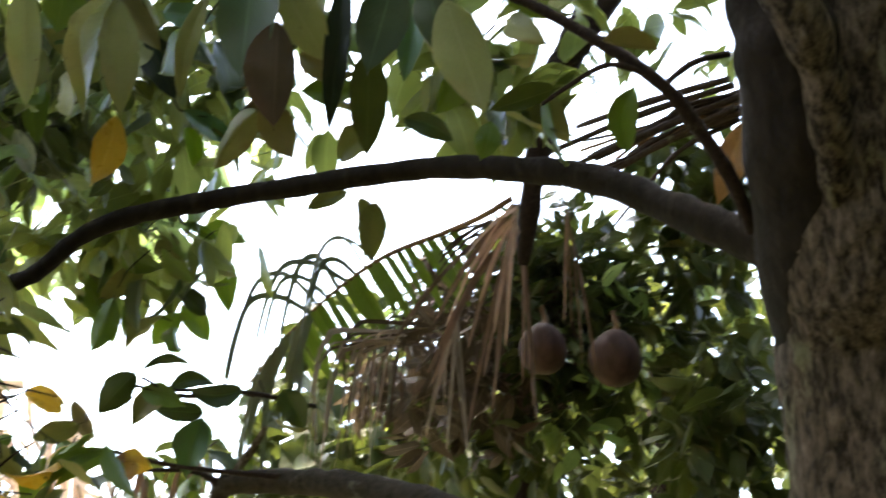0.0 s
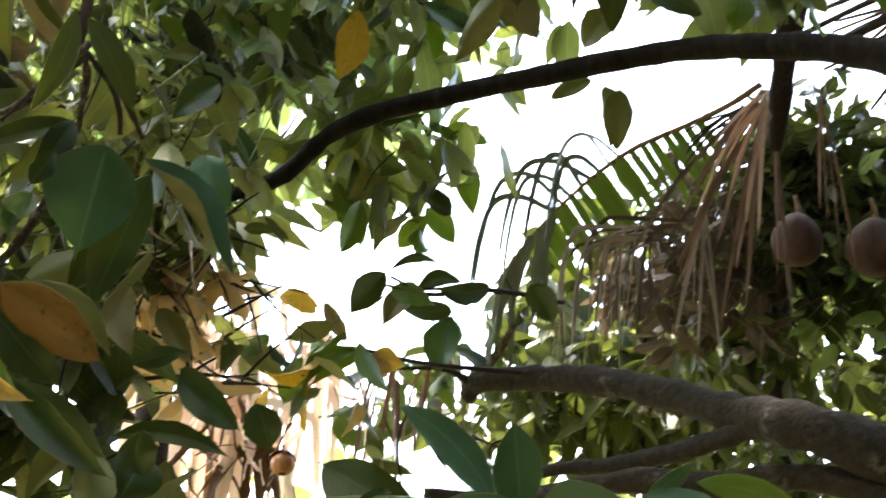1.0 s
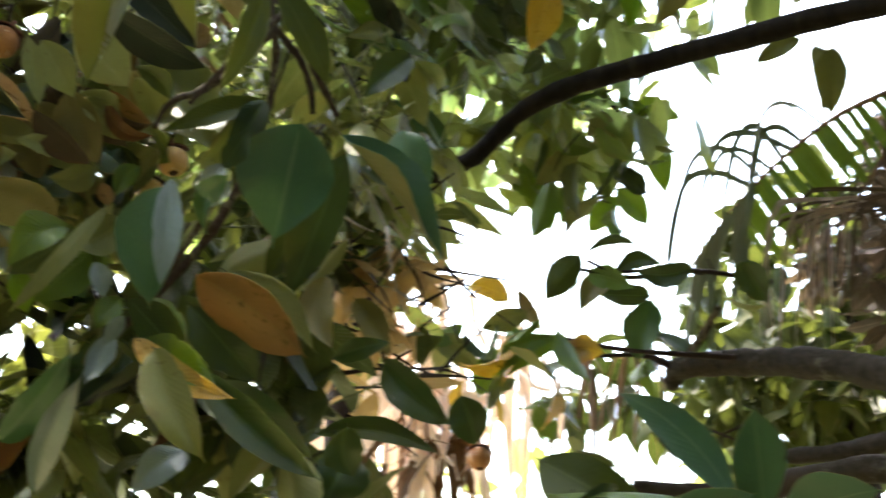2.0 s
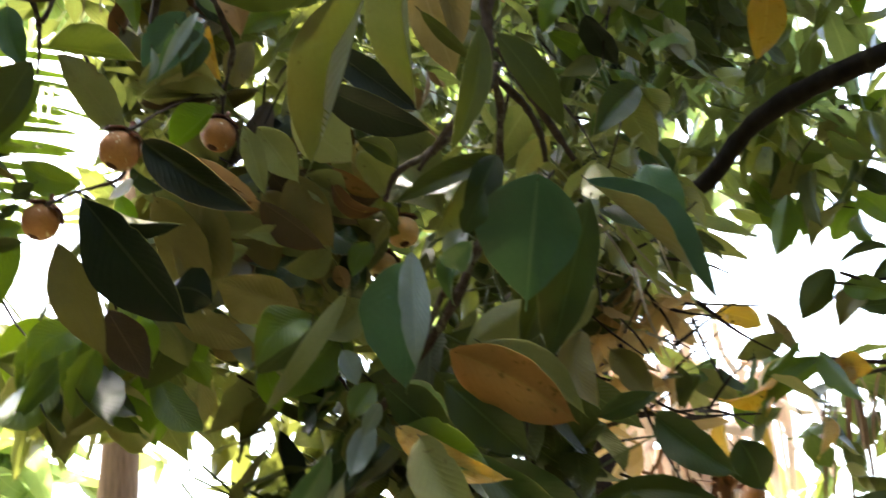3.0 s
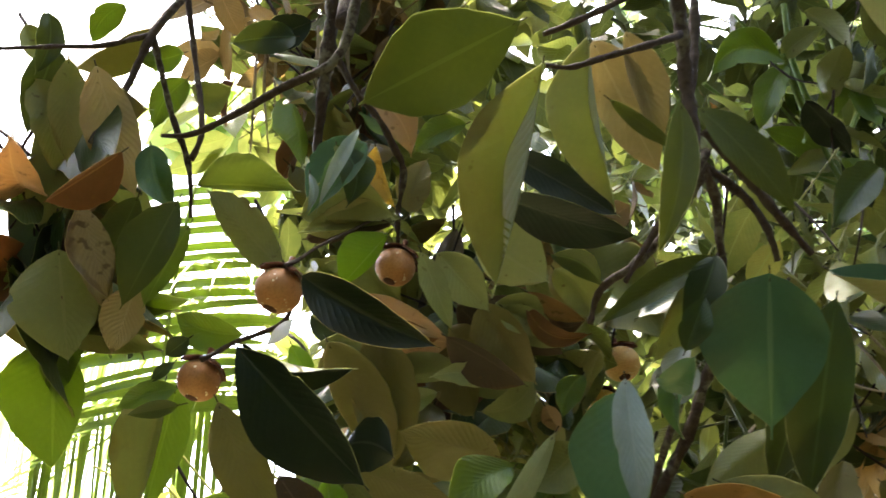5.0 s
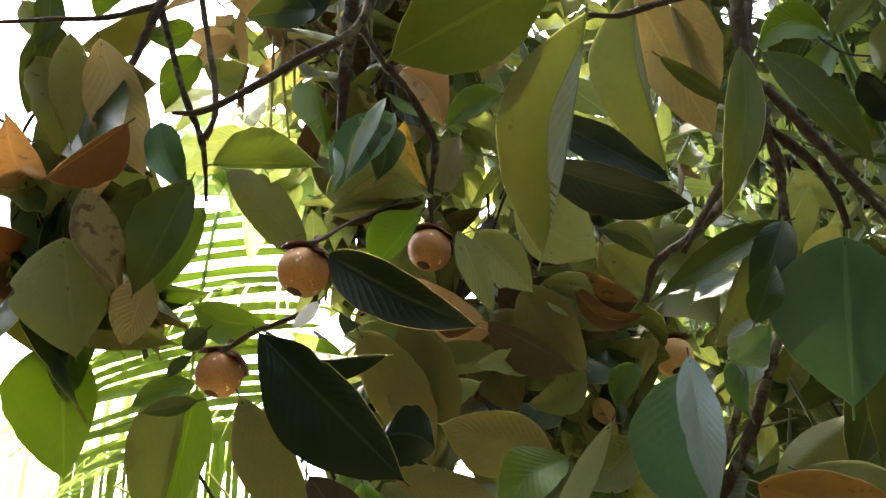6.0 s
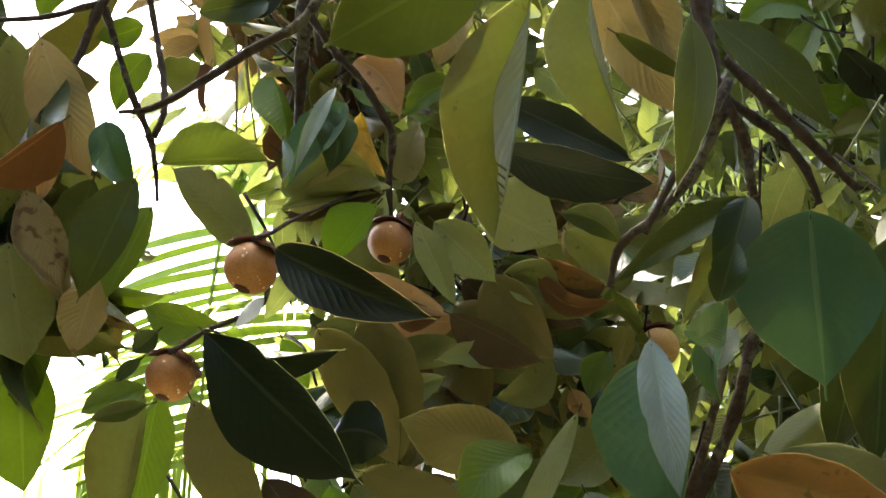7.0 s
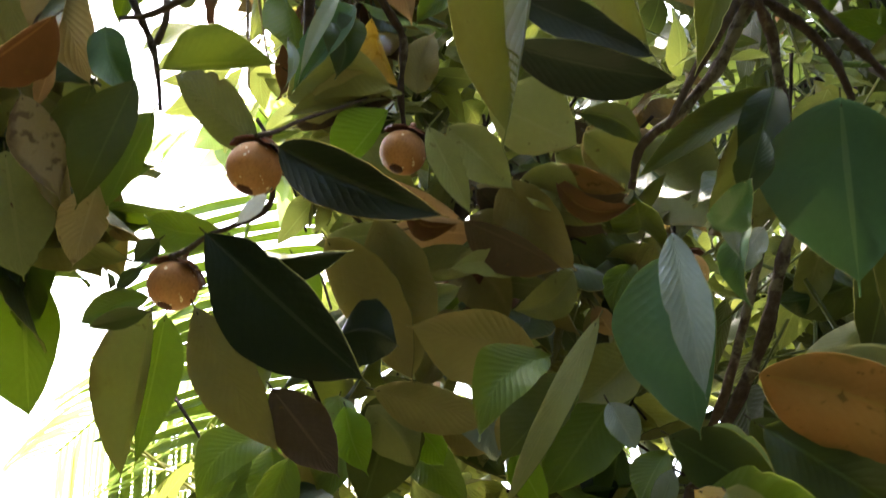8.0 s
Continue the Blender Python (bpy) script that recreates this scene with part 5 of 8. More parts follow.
blade(limb_near, (0.246, 1.530, 1.919), (0.376, 1.506, 1.819), (-0.22, -0.95, -0.23), (0.034, 0.007), (14, 20), "under", bow=0.008)
blade(limb_near, (0.054, 1.643, 1.972), (-0.031, 1.656, 1.902), (-0.04, -0.97, -0.26), (0.022, 0.043), (10, -20), "moss")
blade(limb_near, (-0.019, 1.718, 1.932), (0.007, 1.731, 1.868), (-0.03, -0.97, -0.23), (0.019, 0.019), (10, 20), "lime")
blade(limb_near, (0.235, 1.514, 2.043), (0.190, 1.515, 1.996), (-0.16, -0.93, -0.32), (0.017, 0.016), (14, -20), "sky_sheen")
blade(limb_near, (0.007, 1.719, 1.952), (-0.030, 1.727, 1.912), (-0.03, -0.97, -0.25), (0.012, 0.014), (10, 20), "sky_sheen")
blade(limb_near, (0.077, 1.576, 1.918), (0.096, 1.582, 1.872), (-0.08, -0.97, -0.24), (0.018, 0.016), (10, 20), "sky_sheen")
blade(limb_near, (0.125, 1.578, 1.850), (0.102, 1.586, 1.807), (-0.10, -0.97, -0.21), (0.011, 0.013), (10, 20), "sky_sheen")
blade(limb_near, (-0.368, 1.638, 2.101), (-0.410, 1.676, 1.935), (0.29, -0.88, -0.38), (0.009, 0.054), (30, 8), "under", peak=0.42)
blade(limb_near, (-0.357, 1.651, 2.100), (-0.398, 1.682, 1.947), (0.28, -0.88, -0.38), (0.029, 0.015), (6, 20), "green", peak=0.4)
blade(limb_near, (-0.310, 1.445, 2.003), (-0.363, 1.436, 1.991), (0.29, -0.86, -0.42), (0.009, 0.011), (10, 20), "moss")
blade(limb_near, (-0.274, 1.466, 2.012), (-0.208, 1.495, 1.878), (0.22, -0.90, -0.38), (0.025, 0.032), (10, -14), "drab", bow=-0.005)
blade(limb_near, (-0.214, 1.497, 1.939), (-0.160, 1.511, 1.855), (0.18, -0.92, -0.35), (0.026, 0.027), (10, -16), "dead")
blade(limb_near, (-0.147, 1.656, 1.991), (-0.029, 1.657, 1.942), (0.09, -0.93, -0.36), (0.020, 0.030), (6, -16), "drab")
blade(limb_near, (-0.130, 1.714, 2.011), (-0.179, 1.737, 1.895), (0.13, -0.93, -0.33), (0.042, 0.037), (10, -16), "moss")
blade(limb_near, (0.078, 1.531, 1.983), (-0.025, 1.530, 1.816), (0.01, -0.94, -0.35), (0.014, 0.014), (6, -24), "under")
blade(limb_near, (0.095, 1.741, 1.994), (0.004, 1.754, 1.890), (-0.01, -0.95, -0.33), (0.037, 0.042), (12, -12), "green")
blade(limb_near, (0.120, 1.499, 1.854), (0.206, 1.480, 1.773), (-0.11, -0.95, -0.29), (0.031, 0.025), (14, -10), "top")
blade(limb_near, (0.206, 1.627, 1.904), (0.279, 1.632, 1.817), (-0.15, -0.94, -0.29), (0.027, 0.033), (12, -14), "moss")
blade(limb_near, (0.374, 1.538, 2.078), (0.306, 1.571, 1.918), (-0.23, -0.89, -0.40), (0.032, 0.032), (12, 10), "top")
blade(limb_near, (-0.288, 1.755, 1.997), (-0.357, 1.760, 1.932), (0.23, -0.92, -0.33), (0.017, 0.021), (12, -14), "green")
blade(limb_near, (-0.251, 1.765, 1.983), (-0.302, 1.770, 1.922), (0.21, -0.92, -0.32), (0.016, 0.018), (12, -14), "lime")
blade(limb_near, (-0.184, 1.360, 2.055), (-0.208, 1.351, 2.025), (0.20, -0.85, -0.49), (0.007, 0.006), (20, -10), "petal", wave=0.12)
leaf(limb_near, (-0.082, 1.528, 2.247), (-0.196, 1.504, 2.221), (0.18, -0.98, 0.10), 0.036, -0.005, 0.002, 31, "under", 0.0)
leaf(limb_near, (-0.110, 1.587, 2.284), (-0.175, 1.568, 2.317), (-0.04, -0.83, -0.55), 0.068, -0.010, -0.000, 17, "under", 0.0)
leaf(limb_near, (-0.114, 1.461, 2.311), (-0.181, 1.468, 2.227), (-0.08, -1.00, -0.02), 0.040, 0.005, 0.004, 34, "teal", 0.0)
leaf(limb_near, (-0.072, 1.588, 2.285), (-0.045, 1.576, 2.354), (0.21, -0.95, -0.25), 0.044, 0.006, -0.002, 17, "drab", 0.0)
leaf(limb_near, (-0.139, 1.608, 2.264), (-0.084, 1.637, 2.189), (0.09, -0.95, -0.31), 0.056, -0.009, 0.005, 24, "under", 0.0)
leaf(limb_near, (-0.031, 1.588, 2.134), (0.054, 1.598, 2.077), (-0.20, -0.88, -0.44), 0.059, -0.006, 0.007, 24, "drab", 0.0)
leaf(limb_near, (-0.022, 1.610, 2.179), (0.093, 1.619, 2.126), (0.12, -0.99, 0.09), 0.057, -0.005, 0.001, 28, "drab", 0.0)
leaf(limb_near, (0.040, 1.640, 2.190), (0.119, 1.625, 2.160), (-0.37, -0.73, -0.58), 0.043, 0.004, 0.002, 23, "brown", 0.0)
leaf(limb_near, (0.082, 1.653, 2.234), (0.127, 1.667, 2.165), (-0.11, -0.96, -0.27), 0.050, 0.007, 0.005, 24, "drab", 0.0)
leaf(limb_near, (-0.137, 1.399, 1.936), (-0.088, 1.399, 1.920), (-0.13, -0.90, -0.42), 0.057, 0.010, 0.002, -12, "deep", 0.0)
leaf(limb_near, (-0.259, 1.664, 1.958), (-0.322, 1.641, 1.884), (0.38, -0.92, -0.04), 0.052, -0.020, 0.007, 17, "green", 0.0)
leaf(limb_near, (-0.265, 1.716, 1.967), (-0.285, 1.721, 1.888), (0.32, -0.94, -0.15), 0.051, 0.007, 0.003, 24, "green", 0.0)
leaf(limb_near, (-0.197, 1.747, 2.026), (-0.227, 1.750, 1.907), (-0.19, -0.98, 0.02), 0.065, 0.012, -0.001, 24, "green", 0.0)
leaf(limb_near, (-0.224, 1.755, 2.007), (-0.253, 1.793, 1.929), (0.12, -0.87, -0.47), 0.054, -0.004, -0.000, 24, "drab", 0.0)
leaf(limb_near, (-0.103, 2.047, 2.114), (-0.042, 2.049, 2.010), (0.01, -1.00, -0.02), 0.064, -0.008, 0.004, 24, "top", 0.0)
leaf(limb_near, (-0.156, 1.971, 2.035), (-0.087, 1.962, 1.954), (-0.14, -0.99, -0.00), 0.060, 0.007, 0.011, 24, "green", 0.0)
leaf(limb_near, (0.078, 1.874, 2.040), (-0.035, 1.852, 1.956), (0.29, -0.95, -0.14), 0.085, -0.005, 0.010, 24, "green", 0.0)
leaf(limb_near, (-0.253, 1.488, 2.096), (-0.333, 1.491, 2.128), (-0.19, -0.91, -0.37), 0.047, 0.008, 0.001, 24, "green", 0.0)
leaf(limb_near, (-0.321, 1.461, 2.056), (-0.345, 1.460, 2.034), (0.31, -0.90, -0.30), 0.014, -0.002, 0.001, 17, "top", 0.0)
leaf(limb_near, (-0.319, 1.474, 2.032), (-0.381, 1.471, 2.012), (0.18, -0.89, -0.41), 0.029, -0.004, 0.004, 24, "green", 0.0)
leaf(limb_near, (-0.307, 1.468, 2.086), (-0.335, 1.476, 2.069), (0.06, -0.87, -0.50), 0.024, -0.000, -0.001, 17, "top", 0.0)
leaf(limb_near, (-0.349, 1.425, 2.300), (-0.322, 1.442, 2.224), (0.06, -0.98, -0.20), 0.046, -0.009, 0.001, 31, "teal", 0.0)
leaf(limb_near, (-0.462, 1.378, 2.450), (-0.478, 1.400, 2.383), (0.43, -0.82, -0.38), 0.035, 0.008, 0.004, 24, "top", 0.0)
leaf(limb_near, (-0.503, 1.424, 2.468), (-0.478, 1.447, 2.423), (0.25, -0.91, -0.34), 0.033, -0.003, 0.003, 24, "under", 0.0)
leaf(limb_near, (-0.387, 1.418, 2.485), (-0.428, 1.437, 2.446), (0.28, -0.72, -0.63), 0.036, -0.008, -0.003, 24, "green", 0.0)
leaf(limb_near, (-0.332, 1.488, 2.462), (-0.387, 1.490, 2.455), (0.06, -0.74, -0.67), 0.037, 0.003, 0.002, 24, "green", 0.0)
leaf(limb_near, (-0.329, 1.503, 2.434), (-0.373, 1.529, 2.380), (0.11, -0.86, -0.51), 0.043, -0.008, 0.001, 24, "green", 0.0)
leaf(limb_near, (-0.334, 1.550, 2.452), (-0.282, 1.551, 2.454), (0.03, -0.83, -0.56), 0.048, -0.016, 0.002, 24, "under", 0.0)
leaf(limb_near, (-0.205, 1.544, 2.516), (-0.285, 1.527, 2.499), (0.28, -0.83, -0.49), 0.045, -0.002, 0.003, 17, "top", 0.0)
leaf(limb_near, (-0.096, 1.524, 2.408), (-0.071, 1.540, 2.356), (0.02, -0.96, -0.29), 0.046, 0.010, 0.006, 17, "amber", 0.0)
leaf(limb_near, (0.020, 1.463, 2.424), (-0.022, 1.493, 2.363), (-0.18, -0.93, -0.33), 0.045, 0.000, 0.003, 23, "tan", 0.0)
leaf(limb_near, (-0.043, 1.523, 2.413), (-0.027, 1.548, 2.367), (-0.04, -0.88, -0.48), 0.031, -0.002, -0.001, 24, "top", 0.0)
leaf(limb_near, (0.001, 1.543, 2.378), (-0.064, 1.547, 2.343), (0.07, -0.96, -0.26), 0.038, -0.007, 0.001, 31, "green", 0.0)
leaf(limb_near, (-0.461, 1.413, 2.425), (-0.497, 1.448, 2.334), (0.30, -0.85, -0.44), 0.053, -0.002, -0.001, 20, "top", 0.0)
leaf(limb_near, (-0.485, 1.419, 2.390), (-0.463, 1.460, 2.289), (0.32, -0.90, -0.30), 0.052, 0.009, 0.005, 20, "under", 0.0)
leaf(limb_near, (0.220, 1.488, 2.034), (0.208, 1.503, 1.960), (-0.65, -0.76, -0.05), 0.036, -0.006, 0.013, 24, "teal", 0.0)
leaf(limb_near, (0.216, 1.439, 2.040), (0.199, 1.454, 1.987), (-0.63, -0.77, -0.02), 0.035, -0.004, 0.007, 23, "sky_sheen", 0.0)
leaf(limb_near, (0.090, 1.520, 2.170), (0.130, 1.550, 2.117), (0.03, -0.87, -0.49), 0.050, 0.009, -0.002, 24, "under", 0.0)
leaf(limb_near, (0.086, 1.494, 2.175), (0.142, 1.516, 2.142), (-0.01, -0.83, -0.56), 0.033, 0.011, 0.002, 24, "top", 0.0)
leaf(limb_near, (0.165, 1.334, 1.959), (0.193, 1.285, 1.969), (-0.64, -0.49, -0.59), 0.033, -0.006, 0.004, 17, "teal", 0.0)
leaf(limb_near, (0.207, 1.414, 2.024), (0.231, 1.391, 2.075), (-0.09, -0.92, -0.39), 0.036, 0.000, 0.001, 24, "top", 0.0)
leaf(limb_near, (0.254, 1.429, 2.135), (0.212, 1.448, 2.046), (-0.17, -0.98, -0.13), 0.046, 0.002, 0.005, 24, "top", 0.0)
leaf(limb_near, (0.174, 1.884, 2.200), (0.136, 1.898, 2.122), (0.10, -0.97, -0.22), 0.056, -0.012, -0.002, 24, "under", 0.0)
leaf(limb_near, (0.211, 1.589, 1.882), (0.318, 1.581, 1.783), (-0.22, -0.96, -0.16), 0.082, 0.000, 0.004, 17, "top", 0.0)
leaf(limb_near, (0.145, 1.583, 1.871), (0.212, 1.558, 1.798), (-0.53, -0.82, -0.21), 0.074, 0.023, 0.009, 27, "teal", 0.0, lean=20)
leaf(limb_near, (0.128, 1.670, 1.897), (0.093, 1.661, 1.843), (0.14, -0.99, 0.07), 0.043, -0.002, 0.001, 24, "green", 0.0)
leaf(limb_near, (0.461, 1.467, 2.148), (0.494, 1.463, 2.038), (-0.26, -0.96, -0.05), 0.069, -0.001, 0.005, 24, "teal", 0.0)
leaf(limb_near, (0.533, 1.694, 2.372), (0.451, 1.683, 2.277), (0.15, -0.99, -0.01), 0.060, -0.005, 0.007, 28, "top", 0.0)
leaf(limb_near, (0.547, 2.100, 2.803), (0.406, 2.070, 2.748), (0.33, -0.87, -0.37), 0.072, -0.039, 0.005, 24, "green", 0.0)
leaf(limb_near, (0.552, 2.104, 2.794), (0.495, 2.123, 2.683), (-0.12, -0.99, -0.10), 0.058, -0.006, 0.003, 24, "green", 0.0)
leaf(limb_near, (0.612, 2.162, 2.788), (0.701, 2.145, 2.777), (-0.22, -0.83, -0.51), 0.045, 0.015, -0.000, 24, "pale", 0.0)
leaf(limb_near, (0.640, 2.219, 2.666), (0.511, 2.149, 2.698), (0.25, -0.74, -0.63), 0.059, -0.009, -0.003, 24, "green", 0.0)
leaf(limb_near, (0.645, 2.219, 2.666), (0.539, 2.182, 2.626), (0.39, -0.90, -0.21), 0.049, -0.008, 0.009, 24, "under", 0.0)
leaf(limb_near, (0.547, 2.098, 2.808), (0.616, 2.061, 2.840), (-0.19, -0.82, -0.54), 0.044, 0.005, -0.001, 24, "pale", 0.0)
leaf(limb_near, (0.145, 1.379, 1.766), (0.214, 1.336, 1.635), (-0.25, -0.95, 0.17), 0.065, -0.008, 0.001, 27, "under", 0.0)
leaf(limb_near, (0.216, 1.463, 1.764), (0.369, 1.383, 1.632), (-0.48, -0.88, -0.03), 0.058, -0.010, 0.003, 31, "top", 0.0)
leaf(limb_near, (0.482, 1.817, 1.891), (0.561, 1.772, 1.918), (-0.40, -0.87, -0.27), 0.041, 0.004, 0.005, 24, "top", 0.0)
leaf(limb_near, (0.554, 1.786, 1.887), (0.651, 1.720, 1.787), (-0.57, -0.82, -0.01), 0.068, -0.004, 0.005, 24, "top", 0.0)
leaf(limb_near, (0.773, 2.027, 1.904), (0.813, 2.040, 1.817), (-0.34, -0.89, -0.29), 0.078, 0.006, 0.004, 17, "top", 0.0)
leaf(limb_near, (1.112, 3.226, 2.318), (1.249, 3.196, 2.229), (-0.32, -0.93, -0.18), 0.078, 0.013, 0.007, 24, "under", 0.0)
leaf(limb_near, (1.415, 3.086, 2.330), (1.298, 3.186, 2.195), (-0.49, -0.85, -0.20), 0.070, -0.047, 0.012, 24, "green", 0.0)
leaf(limb_near, (1.232, 3.228, 2.486), (1.327, 3.200, 2.446), (-0.35, -0.92, -0.17), 0.064, 0.007, 0.001, 17, "yellow", 0.0)
leaf(limb_near, (1.338, 3.184, 2.477), (1.422, 3.185, 2.368), (-0.42, -0.85, -0.33), 0.038, -0.007, -0.002, 17, "tan", 0.0)
leaf(limb_near, (0.451, 1.788, 2.012), (0.468, 1.766, 1.888), (-0.23, -0.96, 0.13), 0.063, -0.023, -0.002, 24, "drab", 0.0)
leaf(limb_near, (0.573, 2.061, 2.061), (0.648, 2.062, 1.966), (-0.22, -0.96, -0.17), 0.057, 0.003, 0.001, 24, "drab", 0.0)
leaf(limb_near, (0.467, 1.643, 1.751), (0.488, 1.659, 1.680), (-0.27, -0.92, -0.28), 0.067, -0.013, -0.003, 24, "top", 0.0)
leaf(limb_near, (0.140, 1.915, 2.369), (0.256, 1.862, 2.212), (-0.36, -0.93, 0.06), 0.133, 0.019, 0.004, 24, "under", 0.0)
leaf(limb_near, (1.603, 1.205, 2.605), (1.583, 1.158, 2.725), (-0.65, -0.67, -0.36), 0.065, 0.016, -0.000, 24, "green", 0.0)
leaf(limb_near, (1.296, 1.514, 2.696), (1.388, 1.468, 2.656), (-0.55, -0.69, -0.47), 0.050, 0.011, 0.004, 17, "top", 0.0)
leaf(limb_near, (1.381, 1.342, 2.651), (1.383, 1.376, 2.580), (-0.47, -0.79, -0.40), 0.054, 0.003, 0.005, 17, "green", 0.0)
leaf(limb_near, (1.908, 1.170, 2.764), (1.904, 1.259, 2.595), (-0.70, -0.64, -0.32), 0.072, -0.003, 0.004, 24, "amber", 0.0)
leaf(limb_near, (0.905, 2.025, 2.774), (0.899, 2.099, 2.634), (-0.41, -0.81, -0.42), 0.079, 0.009, -0.001, 24, "yellow", 0.0)
leaf(limb_bough, (1.867, 3.619, 3.256), (1.996, 3.470, 3.234), (-0.74, -0.60, -0.29), 0.097, 0.030, 0.005, 24, "green", 0.0)
leaf(limb_bough, (1.897, 3.603, 3.245), (2.004, 3.583, 3.000), (-0.54, -0.82, -0.17), 0.109, 0.020, 0.004, 24, "green", 0.0)
leaf(limb_bough, (1.788, 3.585, 3.172), (1.836, 3.660, 2.955), (-0.32, -0.87, -0.37), 0.105, -0.016, -0.008, 24, "top", 0.0)
leaf(limb_bough, (1.844, 3.625, 3.013), (1.956, 3.603, 2.896), (-0.41, -0.88, -0.23), 0.092, 0.009, 0.004, 24, "green", 0.0)
leaf(limb_bough, (1.851, 3.633, 2.987), (1.794, 3.727, 2.882), (-0.48, -0.77, -0.42), 0.086, -0.001, 0.007, 24, "green", 0.0)
leaf(limb_bough, (1.472, 3.499, 3.002), (1.582, 3.529, 2.785), (-0.41, -0.85, -0.32), 0.122, 0.006, 0.017, 24, "green", 0.0)
leaf(limb_bough, (1.581, 3.460, 2.923), (1.598, 3.507, 2.806), (-0.31, -0.87, -0.39), 0.072, 0.021, 0.007, 24, "green", 0.0)
leaf(limb_low, (1.479, 3.045, 2.572), (1.598, 2.954, 2.580), (-0.32, -0.50, -0.80), 0.035, 0.027, -0.018, 17, "top", 0.0)
leaf(limb_low, (1.721, 2.892, 2.529), (1.593, 2.987, 2.524), (-0.56, -0.76, -0.33), 0.072, 0.016, 0.000, 24, "top", 0.0)
leaf(limb_low, (1.491, 3.063, 2.519), (1.605, 3.000, 2.479), (-0.54, -0.77, -0.35), 0.072, 0.008, 0.008, 24, "green", 0.0)
leaf(limb_low, (1.360, 3.646, 2.607), (1.477, 3.577, 2.578), (-0.54, -0.81, -0.21), 0.067, 0.012, 0.010, 24, "yellow", 0.0)
leaf(limb_low, (1.489, 3.560, 2.595), (1.578, 3.555, 2.477), (-0.39, -0.88, -0.26), 0.042, 0.000, 0.003, 24, "tan", 0.0)
leaf(limb_low, (1.478, 3.156, 2.355), (1.347, 3.312, 2.233), (-0.46, -0.75, -0.47), 0.080, -0.039, 0.008, 24, "green", 0.0)
leaf(limb_low, (1.490, 3.158, 2.333), (1.573, 3.108, 2.314), (-0.54, -0.78, -0.32), 0.088, 0.003, 0.007, 24, "yellow", 0.0)
leaf(limb_bough, (1.590, 2.056, 2.786), (1.617, 2.106, 2.648), (-0.49, -0.78, -0.38), 0.079, -0.003, 0.003, 24, "under", 0.0)
leaf(limb_bough, (1.530, 2.089, 2.807), (1.459, 2.162, 2.763), (-0.52, -0.75, -0.41), 0.046, -0.004, 0.001, 24, "under", 0.0)
leaf(limb_low, (1.620, 2.487, 2.419), (1.691, 2.481, 2.328), (-0.46, -0.83, -0.31), 0.086, 0.004, 0.000, 24, "top", 0.0)
# further leaves among the near twigs
spray(limb_near, (-0.49, 1.54, 2.24), (0.05, 0.04, 0.10), 0.03, 16, 0.17, ('under', 'under', 'drab', 'green', 'brown'), 201)
spray(limb_near, (-0.49, 1.52, 2.35), (0.05, 0.03, 0.14), 0.03, 20, 0.18, ('under', 'under', 'drab', 'amber', 'under'), 231)
spray(limb_near, (-0.16, 1.70, 2.50), (0.18, 0.1, 0.09), 0.03, 14, 0.13, ('under', 'drab', 'top', 'green', 'drab'), 202)
spray(limb_near, (-0.13, 1.85, 2.16), (0.17, 0.08, 0.13), 0.08, 20, 0.14, ('under', 'drab', 'top', 'top', 'drab'), 203)
spray(limb_near, (0.04, 1.92, 2.37), (0.16, 0.1, 0.13), 0.08, 22, 0.14, ('drab', 'top', 'deep', 'dead'), 204)
spray(limb_near, (-0.24, 1.83, 1.96), (0.15, 0.08, 0.04), 0.08, 14, 0.16, ('under', 'green', 'top', 'under'), 225)
spray(limb_near, (0.07, 2.06, 2.00), (0.14, 0.06, 0.06), 0.08, 9, 0.15, ('under', 'green', 'top'), 206)
spray(limb_near, (0.17, 2.04, 1.88), (0.24, 0.12, 0.22), -0.33, 24, 0.17, ('top', 'deep', 'moss', 'green', 'top', 'brown'), 207)
spray(limb_near, (0.03, 1.86, 2.24), (0.22, 0.14, 0.16), -0.33, 26, 0.15, ('under', 'top', 'under', 'drab', 'moss'), 208)
spray(limb_near, (0.48, 1.92, 1.75), (0.20, 0.2, 0.09), -0.33, 10, 0.16, ('top', 'moss', 'deep'), 209)
spray(limb_near, (0.44, 1.89, 2.20), (0.18, 0.2, 0.18), 0.00, 14, 0.13, ('teal', 'under', 'top'), 210)
spray(limb_near, (0.72, 2.58, 2.83), (0.27, 0.3, 0.30), 0.00, 22, 0.13, ('top', 'top', 'green', 'deep'), 211)
spray(limb_bough, (1.02, 1.97, 2.97), (0.47, 0.25, 0.19), -0.63, 40, 0.17, ('top', 'under', 'green', 'green', 'teal', 'drab'), 212)
spray(limb_bough, (1.44, 1.45, 2.88), (0.20, 0.2, 0.15), -0.63, 12, 0.16, ('under', 'green', 'top'), 213)
spray(limb_bough, (1.49, 3.25, 2.95), (0.34, 0.25, 0.19), -0.63, 26, 0.16, ('green', 'top', 'under', 'top'), 214)
spray(limb_low, (1.27, 3.13, 2.37), (0.25, 0.15, 0.14), -0.42, 9, 0.15, ('green', 'under', 'top'), 215)
spray(limb_low, (1.46, 3.23, 2.19), (0.24, 0.15, 0.18), -0.42, 9, 0.15, ('green', 'under', 'top'), 216)
spray(limb_low, (1.42, 3.23, 2.29), (0.24, 0.15, 0.10), -0.63, 9, 0.15, ('green', 'under', 'yellow'), 217)
spray(limb_low, (1.84, 3.19, 2.48), (0.20, 0.15, 0.15), -0.42, 10, 0.15, ('top', 'green', 'under'), 218)
